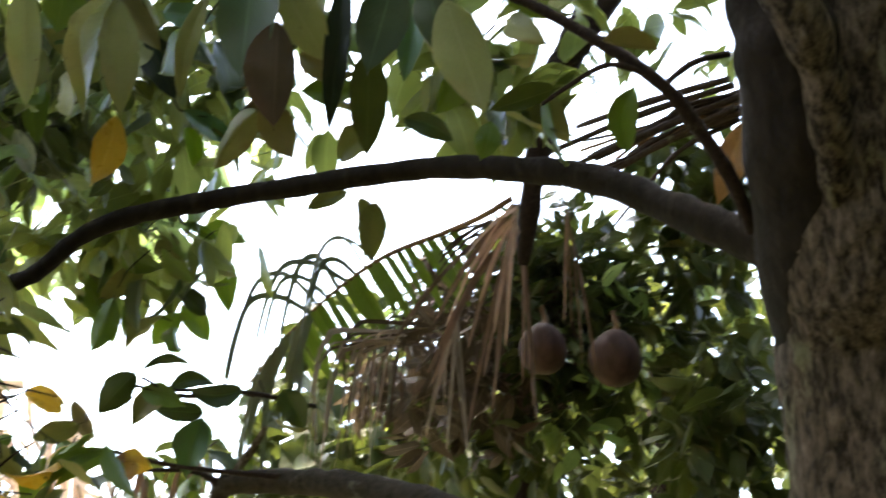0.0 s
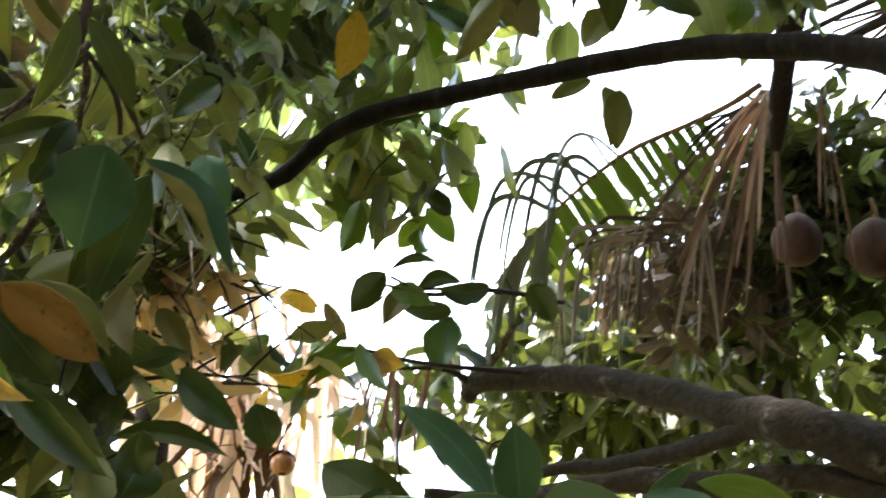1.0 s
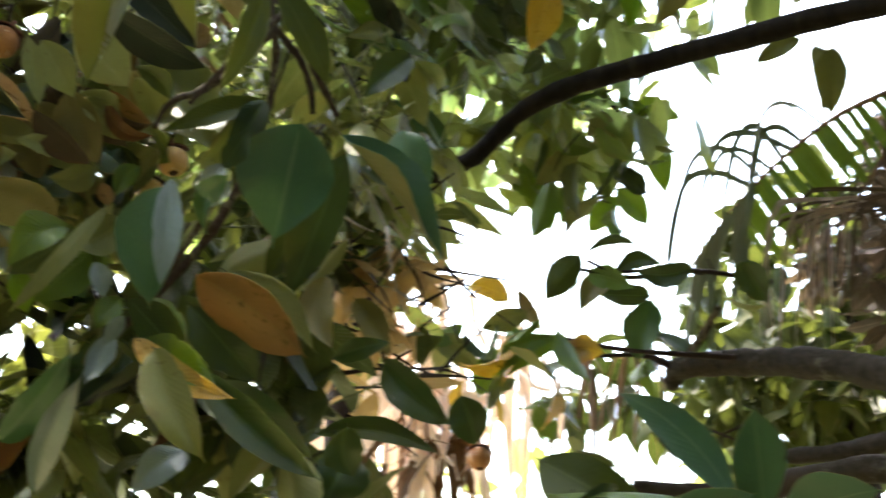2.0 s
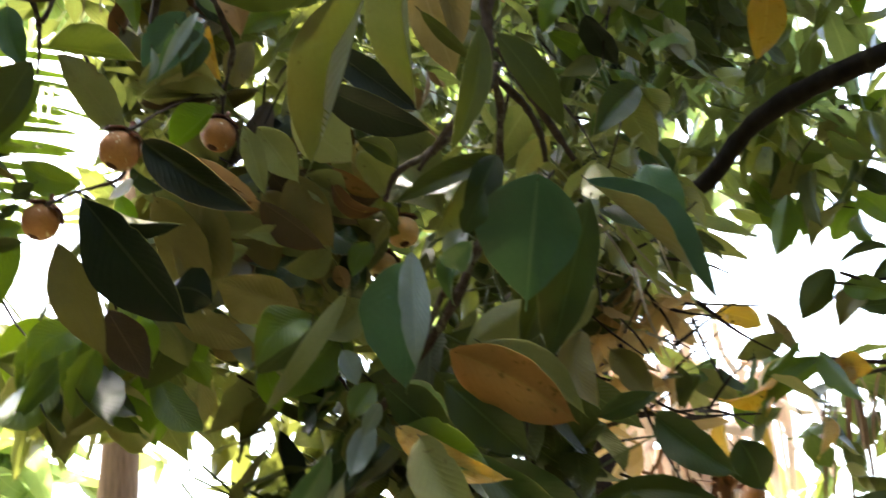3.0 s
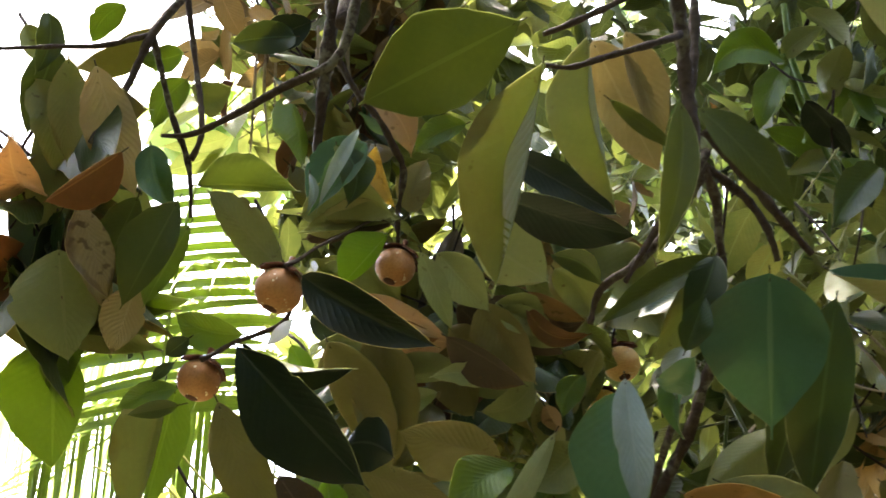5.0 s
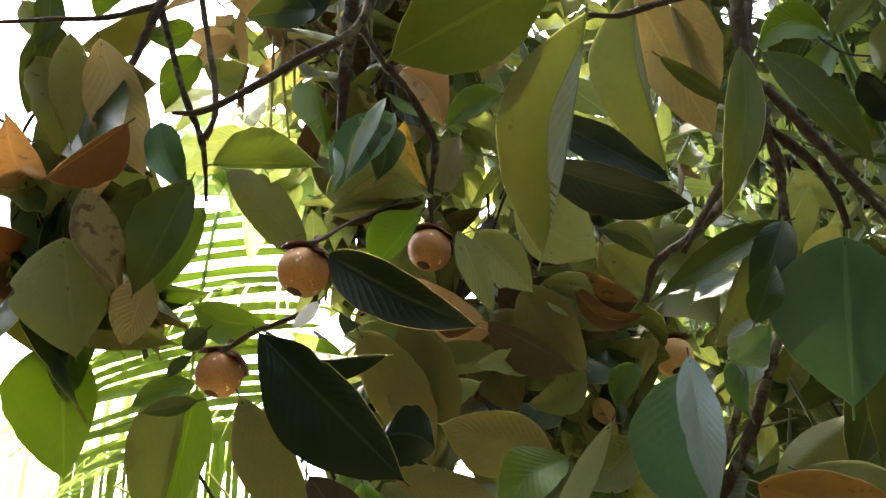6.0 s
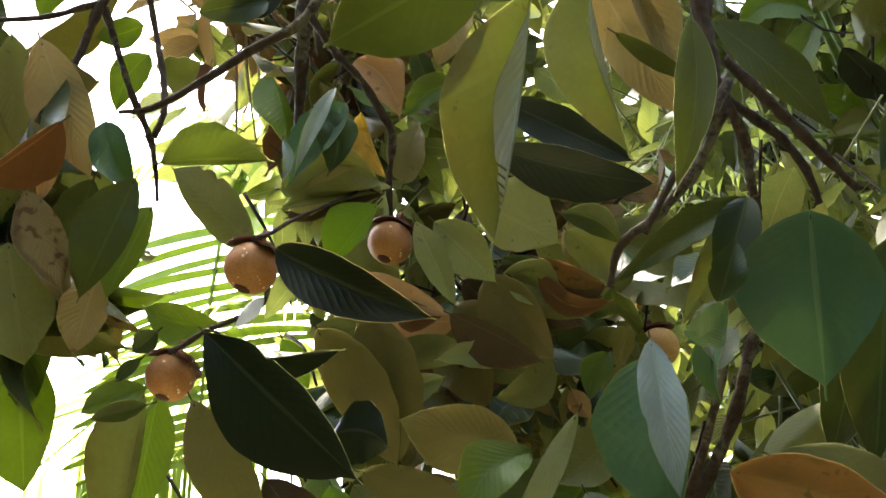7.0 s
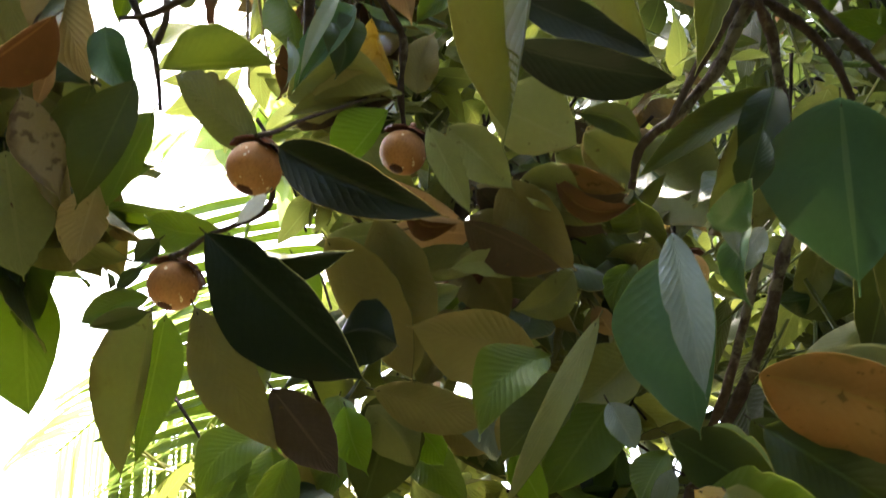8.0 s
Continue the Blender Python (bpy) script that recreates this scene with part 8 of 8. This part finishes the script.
tube("twig", [(0.6699, 2.073, 2.356, 0.002721), (0.7343, 2.147, 2.352, 0.00257), (0.766, 2.144, 2.318, 0.001366)], BARK_DARK, tree, 5, 3, 0.1)
tube("twig", [(0.5509, 1.856, 2.28, 0.003483), (0.6086, 1.906, 2.229, 0.002267), (0.6176, 1.847, 2.122, 0.001156)], DRY_TWIG, tree, 5, 3, 0.1)
tube("twig", [(0.4995, 2.168, 2.095, 0.002107), (0.5523, 2.28, 2.043, 0.002559), (0.5929, 2.432, 1.979, 0.001437)], BARK_DARK, tree, 5, 3, 0.1)
tube("twig", [(0.6079, 2.351, 2.451, 0.005038), (0.6888, 2.413, 2.548, 0.00293), (0.6744, 2.125, 2.465, 0.001393)], BARK_DARK, tree, 5, 3, 0.1)
tube("twig", [(0.7224, 2.317, 2.166, 0.003126), (0.7697, 2.32, 2.146, 0.002648), (0.867, 2.503, 2.159, 0.001521)], DRY_TWIG, tree, 5, 3, 0.1)
tube("twig", [(0.615, 2.358, 2.168, 0.002459), (0.5855, 2.283, 2.097, 0.002587), (0.5792, 2.221, 2.038, 0.001338)], BARK_DARK, tree, 5, 3, 0.1)
tube("twig", [(0.5387, 2.185, 2.363, 0.003335), (0.6063, 2.285, 2.352, 0.00271), (0.5751, 2.07, 2.241, 0.001307)], BARK_DARK, tree, 5, 3, 0.1)
tube("twig", [(0.4298, 2.244, 2.196, 0.002743), (0.4624, 2.279, 2.232, 0.002646), (0.4698, 2.129, 2.215, 0.001332)], DRY_TWIG, tree, 5, 3, 0.1)
tube("twig", [(0.5422, 1.904, 2.238, 0.002751), (0.5621, 1.822, 2.243, 0.002189), (0.6364, 1.882, 2.319, 0.001224)], BARK_DARK, tree, 5, 3, 0.1)
tube("twig", [(0.4653, 1.967, 2.063, 0.001859), (0.4583, 1.915, 1.976, 0.002158), (0.4792, 1.991, 1.938, 0.001187)], BARK_DARK, tree, 5, 3, 0.1)
tube("twig", [(0.5834, 2.369, 2.495, 0.003954), (0.6569, 2.43, 2.565, 0.002956), (0.7227, 2.396, 2.619, 0.001579)], DRY_TWIG, tree, 5, 3, 0.1)
tube("twig", [(0.436, 2.155, 2.205, 0.003032), (0.4789, 2.165, 2.255, 0.002542), (0.4927, 2.098, 2.281, 0.001332)], BARK_DARK, tree, 5, 3, 0.1)
tube("twig", [(0.7307, 2.485, 2.477, 0.004613), (0.7934, 2.592, 2.394, 0.003039), (0.8276, 2.561, 2.286, 0.001584)], BARK_DARK, tree, 5, 3, 0.1)
tube("twig", [(0.4451, 2.292, 2.137, 0.004277), (0.4716, 2.364, 2.117, 0.002679), (0.4915, 2.357, 2.061, 0.001417)], DRY_TWIG, tree, 5, 3, 0.1)
leafage("leafage", blob((2.92, 2.86, 3.25), (0.39, 0.20, 0.23), -0.63, 70, 148, 0.0), 0.1, FAR_SHADED, palm, 148, "narrow", hang=0.55)
leafage("leafage", blob((2.66, 3.02, 2.86), (0.38, 0.16, 0.38), -0.63, 60, 154, 0.0), 0.12, PALM_DRY_SHADED, palm, 154, "broad", hang=0.55)
leafage("leafage", blob((2.78, 3.02, 3.12), (0.18, 0.20, 0.23), -0.63, 26, 149, 0.0), 0.1, PALM_DRY_SHADED, palm, 149, "narrow", hang=0.55)
leaf(limb_near, (-0.005, 1.669, 1.678), (0.064, 1.553, 1.789), (-0.28, -0.75, -0.61), 0.052, -0.003, 0.002, 24, "teal", 0.0)
leaf(limb_near, (0.048, 1.671, 1.616), (0.082, 1.556, 1.762), (-0.09, -0.79, -0.61), 0.045, 0.012, 0.004, 24, "sky_sheen", 0.0)
leaf(limb_near, (0.247, 1.688, 1.695), (0.177, 1.681, 1.624), (0.02, -1.00, 0.08), 0.055, -0.012, 0.005, 24, "sky_sheen", 0.0)
leaf(limb_near, (0.132, 1.472, 1.797), (0.253, 1.400, 1.724), (-0.47, -0.88, 0.10), 0.042, -0.016, -0.006, 24, "yellow", 0.0)
leaf(limb_near, (0.135, 1.494, 1.794), (0.238, 1.423, 1.737), (-0.53, -0.84, 0.09), 0.064, 0.001, 0.003, 24, "green", 0.0)
leaf(limb_near, (0.232, 1.561, 1.760), (0.385, 1.484, 1.669), (-0.45, -0.89, 0.00), 0.067, 0.015, 0.019, 24, "top", 0.0)
leaf(limb_near, (0.518, 1.803, 1.743), (0.478, 1.792, 1.651), (-0.12, -0.98, 0.17), 0.095, -0.000, 0.007, 24, "top", 0.0)
leaf(limb_near, (0.118, 1.629, 1.836), (0.089, 1.610, 1.758), (0.19, -0.97, 0.17), 0.038, -0.001, -0.004, 24, "sky_sheen", 0.0)
leaf(limb_near, (-0.113, 1.532, 2.118), (-0.101, 1.589, 1.965), (0.01, -0.93, -0.35), 0.083, 0.003, -0.001, 20, "drab", 0.0, lean=16)
leaf(limb_near, (0.006, 1.550, 2.144), (0.065, 1.578, 2.055), (-0.04, -0.94, -0.33), 0.065, -0.001, 0.001, 20, "drab", 0.0, lean=20)
leaf(limb_near, (0.031, 1.544, 2.137), (0.098, 1.562, 2.090), (-0.09, -0.88, -0.47), 0.042, 0.000, 0.000, 20, "under", 0.0)
leaf(limb_near, (0.057, 1.536, 2.133), (0.128, 1.547, 2.102), (-0.19, -0.72, -0.67), 0.029, -0.017, 0.008, 27, "brown", 0.0)
leaf(limb_near, (0.013, 1.572, 2.059), (-0.055, 1.554, 2.061), (0.21, -0.87, -0.45), 0.029, -0.008, 0.002, 20, "pale", 0.0)
leaf(limb_near, (0.063, 1.614, 2.072), (-0.004, 1.615, 2.040), (0.15, -0.94, -0.31), 0.043, 0.013, 0.001, 20, "under", 0.0)
leaf(limb_near, (-0.109, 1.603, 2.089), (-0.044, 1.599, 2.085), (-0.08, -0.95, -0.30), 0.028, 0.005, 0.006, 20, "green", 0.0)
leaf(limb_near, (0.119, 1.711, 2.025), (0.047, 1.711, 1.971), (0.11, -0.98, -0.15), 0.065, 0.006, -0.001, 20, "under", 0.0)
leaf(limb_near, (0.010, 1.729, 1.975), (-0.031, 1.729, 1.924), (0.16, -0.98, -0.14), 0.065, -0.002, 0.004, 20, "drab", 0.0)
leaf(limb_near, (-0.066, 1.717, 1.986), (-0.037, 1.729, 1.925), (-0.07, -0.97, -0.22), 0.053, 0.012, -0.002, 20, "sky_sheen", 0.0)
leafage("leafage", blob((2.77, 2.03, 2.47), (0.17, 0.20, 0.28), -0.63, 60, 150, 0.0), 0.12, FAR_SHADED, dark_tree, 150, "broad", hang=0.55)
tangle(sheaths, (1.63, 4.52, 2.57), (0.30, 0.2, 0.38), -0.42, 36, 0.275, 0.0253, SHEATH, 305)
tangle(sheaths, (1.49, 4.56, 2.30), (0.33, 0.2, 0.25), -0.42, 26, 0.228, 0.0207, LEAF['brown'], 306)
leaf(limb_near, (-0.228, 1.803, 2.015), (-0.209, 1.829, 1.968), (0.26, -0.89, -0.39), 0.045, 0.008, 0.004, 24, "lime", 0.0)
leaf(limb_near, (0.059, 1.828, 2.009), (0.076, 1.840, 1.945), (0.09, -0.98, -0.16), 0.070, 0.014, 0.005, 24, "green", 0.0)
leaf(limb_near, (-0.139, 1.810, 2.014), (-0.099, 1.819, 1.959), (-0.07, -0.98, -0.21), 0.051, 0.007, 0.001, 24, "lime", 0.0)
leaf(limb_near, (-0.094, 1.759, 2.011), (-0.010, 1.751, 1.972), (-0.15, -0.98, -0.13), 0.067, -0.011, -0.005, 24, "drab", 0.0, lean=20)
spray(limb_near, (-0.00, 1.71, 2.13), (0.09, 0.05, 0.05), 0.08, 14, 0.1, ('drab', 'under', 'brown', 'drab'), 401)
spray(limb_near, (0.10, 1.81, 2.16), (0.07, 0.05, 0.07), 0.08, 8, 0.1, ('under', 'drab', 'under'), 402)
spray(limb_near, (-0.21, 1.72, 2.56), (0.11, 0.05, 0.07), 0.03, 10, 0.1, ('dead', 'drab', 'brown'), 403)
tube("dead_stalk", [(2.671, 1.848, 3.366, 0.006457), (2.626, 1.956, 3.348, 0.008171), (2.589, 2.13, 3.321, 0.006696), (2.654, 2.274, 3.337, 0.004334)], HUSK, palm, 5, 5, 0.2)
tube("dead_stalk", [(2.673, 1.85, 3.359, 0.006457), (2.593, 1.985, 3.337, 0.008171), (2.588, 2.13, 3.323, 0.006696), (2.568, 2.348, 3.316, 0.004334)], BARK_TWIG, palm, 5, 5, 0.2)
tube("dead_stalk", [(2.669, 1.845, 3.374, 0.006457), (2.591, 1.975, 3.362, 0.008171), (2.581, 2.122, 3.348, 0.006696), (2.523, 2.354, 3.369, 0.004334)], BARK_TWIG, palm, 5, 5, 0.2)
tube("dead_stalk", [(2.674, 1.851, 3.356, 0.006457), (2.623, 1.97, 3.325, 0.008171), (2.598, 2.141, 3.287, 0.006696), (2.551, 2.386, 3.266, 0.004334)], HUSK, palm, 5, 5, 0.2)
tube("dead_stalk", [(2.687, 1.865, 3.309, 0.006457), (2.616, 1.994, 3.287, 0.008171), (2.598, 2.14, 3.288, 0.006696), (2.534, 2.4, 3.26, 0.004334)], BARK_TWIG, palm, 5, 5, 0.2)
tube("dead_stalk", [(2.667, 1.843, 3.38, 0.006457), (2.614, 1.959, 3.358, 0.008171), (2.583, 2.123, 3.343, 0.006696), (2.556, 2.348, 3.333, 0.004334)], BARK_TWIG, palm, 5, 5, 0.2)
tube("dead_stalk", [(2.679, 1.856, 3.339, 0.006457), (2.607, 1.98, 3.328, 0.008171), (2.582, 2.123, 3.344, 0.006696), (2.525, 2.366, 3.341, 0.004334)], HUSK, palm, 5, 5, 0.2)
tube("dead_stalk", [(2.672, 1.849, 3.362, 0.006457), (2.637, 1.96, 3.325, 0.008171), (2.594, 2.137, 3.3, 0.006696), (2.59, 2.367, 3.246, 0.004334)], BARK_TWIG, palm, 5, 5, 0.2)
tube("dead_stalk", [(2.688, 1.867, 3.305, 0.006457), (2.617, 2.011, 3.252, 0.008171), (2.623, 2.169, 3.196, 0.006696), (2.666, 2.371, 3.13, 0.004334)], BARK_TWIG, palm, 5, 5, 0.2)
tube("dead_stalk", [(2.676, 1.853, 3.349, 0.006457), (2.613, 1.974, 3.33, 0.008171), (2.587, 2.128, 3.327, 0.006696), (2.619, 2.309, 3.319, 0.004334)], HUSK, palm, 5, 5, 0.2)
tube("dead_stalk", [(2.675, 1.851, 3.354, 0.006457), (2.628, 1.967, 3.324, 0.008171), (2.594, 2.136, 3.303, 0.006696), (2.592, 2.353, 3.27, 0.004334)], BARK_TWIG, palm, 5, 5, 0.2)
tube("dead_stalk", [(2.679, 1.857, 3.336, 0.006457), (2.621, 1.982, 3.303, 0.008171), (2.599, 2.142, 3.283, 0.006696), (2.53, 2.414, 3.239, 0.004334)], BARK_TWIG, palm, 5, 5, 0.2)
leafage("leafage", blob((-0.19, 1.86, 2.73), (0.23, 0.20, 0.12), 0.00, 40, 151, 0.0), 0.1, FAR_DEAD, tree, 151, "broad", hang=0.55)
leafage("leafage", blob((0.17, 2.10, 2.44), (0.15, 0.15, 0.11), 0.00, 18, 152, 0.0), 0.1, FAR_DEAD, tree, 152, "broad", hang=0.55)
leaf(limb_near, (-0.161, 1.706, 1.994), (-0.119, 1.722, 1.926), (0.00, -0.97, -0.23), 0.059, 0.008, 0.003, -23, "under", 0.0)
leaf(limb_near, (-0.023, 1.818, 2.016), (0.019, 1.836, 1.944), (0.11, -0.98, -0.18), 0.063, 0.007, 0.004, -23, "under", 0.0)
leaf(limb_near, (0.126, 1.673, 2.099), (0.098, 1.676, 2.046), (0.06, -0.99, -0.09), 0.036, -0.008, 0.002, 24, "green", 0.0)
tube("dry_twig", [(-0.2532, 1.728, 2.68, 0.001993), (-0.2597, 1.759, 2.616, 0.002391), (-0.2648, 1.791, 2.548, 0.001275)], DRY_TWIG, tree, 5, 4, 0.15)
tube("dry_twig", [(-0.2854, 1.75, 2.635, 0.001993), (-0.2932, 1.78, 2.57, 0.002391), (-0.3039, 1.822, 2.483, 0.001275)], DRY_TWIG, tree, 5, 4, 0.15)
tube("dry_twig", [(-0.2006, 1.75, 2.635, 0.001993), (-0.2033, 1.781, 2.571, 0.002391), (-0.2202, 1.805, 2.521, 0.001275)], DRY_TWIG, tree, 5, 4, 0.15)
tube("dry_twig", [(-0.2658, 1.737, 2.661, 0.001993), (-0.2771, 1.768, 2.597, 0.002391), (-0.2751, 1.812, 2.505, 0.001275)], DRY_TWIG, tree, 5, 4, 0.15)
tube("dry_twig", [(-0.1773, 1.738, 2.66, 0.001993), (-0.1853, 1.769, 2.595, 0.002391), (-0.172, 1.814, 2.502, 0.001275)], DRY_TWIG, tree, 5, 4, 0.15)
tube("dry_twig", [(-0.197, 1.736, 2.664, 0.001993), (-0.2016, 1.767, 2.6, 0.002391), (-0.2201, 1.798, 2.535, 0.001275)], DRY_TWIG, tree, 5, 4, 0.15)
tube("dry_twig", [(-0.1528, 1.735, 2.666, 0.001993), (-0.1576, 1.766, 2.602, 0.002391), (-0.1547, 1.81, 2.511, 0.001275)], DRY_TWIG, tree, 5, 4, 0.15)
tube("dry_twig", [(-0.1953, 1.742, 2.651, 0.001993), (-0.195, 1.774, 2.586, 0.002391), (-0.211, 1.796, 2.538, 0.001275)], DRY_TWIG, tree, 5, 4, 0.15)
tube("dry_twig", [(-0.1631, 1.744, 2.648, 0.001993), (-0.1563, 1.775, 2.583, 0.002391), (-0.1837, 1.796, 2.54, 0.001275)], DRY_TWIG, tree, 5, 4, 0.15)
leafage("leafage", blob((2.76, 2.76, 2.89), (0.20, 0.15, 0.20), -0.63, 40, 153, 0.0), 0.1, FAR_SHADED, dark_tree, 153, "narrow", hang=0.55)
leaf(limb_near, (0.855, 2.360, 2.973), (0.881, 2.409, 2.838), (-0.21, -0.90, -0.37), 0.066, -0.019, -0.005, 24, "green", 0.0)
leaf(limb_near, (1.143, 2.192, 2.892), (1.179, 2.212, 2.802), (-0.35, -0.87, -0.33), 0.045, 0.013, 0.001, 24, "lime", 0.0)
leaf(limb_near, (1.069, 2.257, 2.871), (1.107, 2.260, 2.811), (-0.33, -0.91, -0.26), 0.034, 0.001, 0.005, 24, "pale", 0.0)
leaf(limb_near, (1.445, 1.859, 2.856), (1.403, 1.927, 2.782), (-0.56, -0.75, -0.37), 0.077, -0.013, 0.004, 24, "under", 0.0)
leaf(limb_near, (1.609, 2.150, 2.836), (1.648, 2.194, 2.694), (-0.40, -0.84, -0.37), 0.070, 0.027, 0.011, -21, "under", 0.0)
leaf(limb_low, (1.447, 3.014, 2.548), (1.369, 3.067, 2.422), (-0.27, -0.94, -0.23), 0.088, -0.003, 0.008, -16, "moss", 0.0)
leaf(limb_low, (1.695, 3.069, 2.478), (1.701, 3.150, 2.310), (-0.52, -0.76, -0.38), 0.114, -0.009, 0.012, 24, "teal", 0.0)
leaf(limb_low, (1.510, 3.132, 2.356), (1.502, 3.183, 2.266), (-0.38, -0.82, -0.43), 0.096, -0.004, 0.005, 24, "amber", 0.0)
leaf(limb_low, (1.596, 3.105, 2.550), (1.513, 3.160, 2.428), (-0.44, -0.89, -0.10), 0.081, -0.016, 0.008, 24, "drab", 0.0)
leaf(limb_low, (1.697, 3.022, 2.570), (1.567, 3.074, 2.520), (-0.29, -0.93, -0.22), 0.055, -0.027, 0.009, 24, "top", 0.0)
leaf(limb_low, (1.357, 3.375, 2.356), (1.342, 3.456, 2.218), (-0.27, -0.84, -0.46), 0.098, -0.003, -0.002, 24, "green", 0.0)
tube("twig", [(1.474, 3.035, 2.546, 0.004759), (1.555, 3.015, 2.522, 0.004783), (1.692, 2.973, 2.541, 0.00565), (1.797, 2.963, 2.543, 0.006537)], BARK_DARK, limb_low, 6, 5, 0.1)
spray(limb_near, (0.59, 2.00, 2.66), (0.14, 0.1, 0.18), 0.00, 16, 0.12, ('top', 'deep', 'top', 'green'), 404)
frond(side_tree, [(0.7434, 2.832, 3.216, 0.004783), (0.6487, 2.866, 3.138, 0.004783), (0.5436, 2.892, 3.072, 0.003587), (0.4275, 2.915, 3.012, 0.002989)], 0.15, 0.016, 18, PALM, PALM, 0.2, 53, 0.2, face=(0.3, -1, 0.3), gap=0.0)
frond(side_tree, [(0.6931, 2.97, 2.513, 0.004464), (0.6323, 2.942, 2.558, 0.004464), (0.5674, 2.929, 2.573, 0.003348), (0.4998, 2.926, 2.568, 0.00279)], 0.12, 0.014, 14, PALM, PALM, 0.3, 54, 0.2, face=(0.3, -1, 0.3), gap=0.0)
tube("branch", [(0.2324, 1.364, 2.512, 0.009263), (0.2416, 1.389, 2.434, 0.009207), (0.2454, 1.417, 2.351, 0.008498), (0.2465, 1.429, 2.276, 0.007748), (0.2468, 1.441, 2.228, 0.006417)], BARK_TWIG, tree, 9, 7, 0.25)
tube("branch", [(0.283, 1.441, 2.56, 0.006975), (0.2702, 1.451, 2.443, 0.006816), (0.2526, 1.442, 2.343, 0.005955)], BARK_TWIG, tree, 8, 7, 0.25)
tube("branch", [(0.2555, 1.442, 2.256, 0.005963), (0.246, 1.443, 2.232, 0.006457), (0.2153, 1.464, 2.186, 0.005919), (0.1757, 1.479, 2.153, 0.005381), (0.1378, 1.497, 2.133, 0.004336), (0.1239, 1.514, 2.099, 0.003252)], BARK_TWIG, tree, 9, 7, 0.25)
tube("branch", [(0.2566, 1.452, 2.259, 0.00546), (0.2724, 1.48, 2.229, 0.0055), (0.2751, 1.501, 2.19, 0.00495), (0.2785, 1.519, 2.155, 0.0044)], BARK_TWIG, tree, 8, 6, 0.25)
tube("branch", [(0.2566, 1.452, 2.259, 0.004914), (0.3091, 1.5, 2.24, 0.005022), (0.335, 1.52, 2.206, 0.004464), (0.3446, 1.537, 2.175, 0.003906)], BARK_TWIG, tree, 8, 6, 0.25)
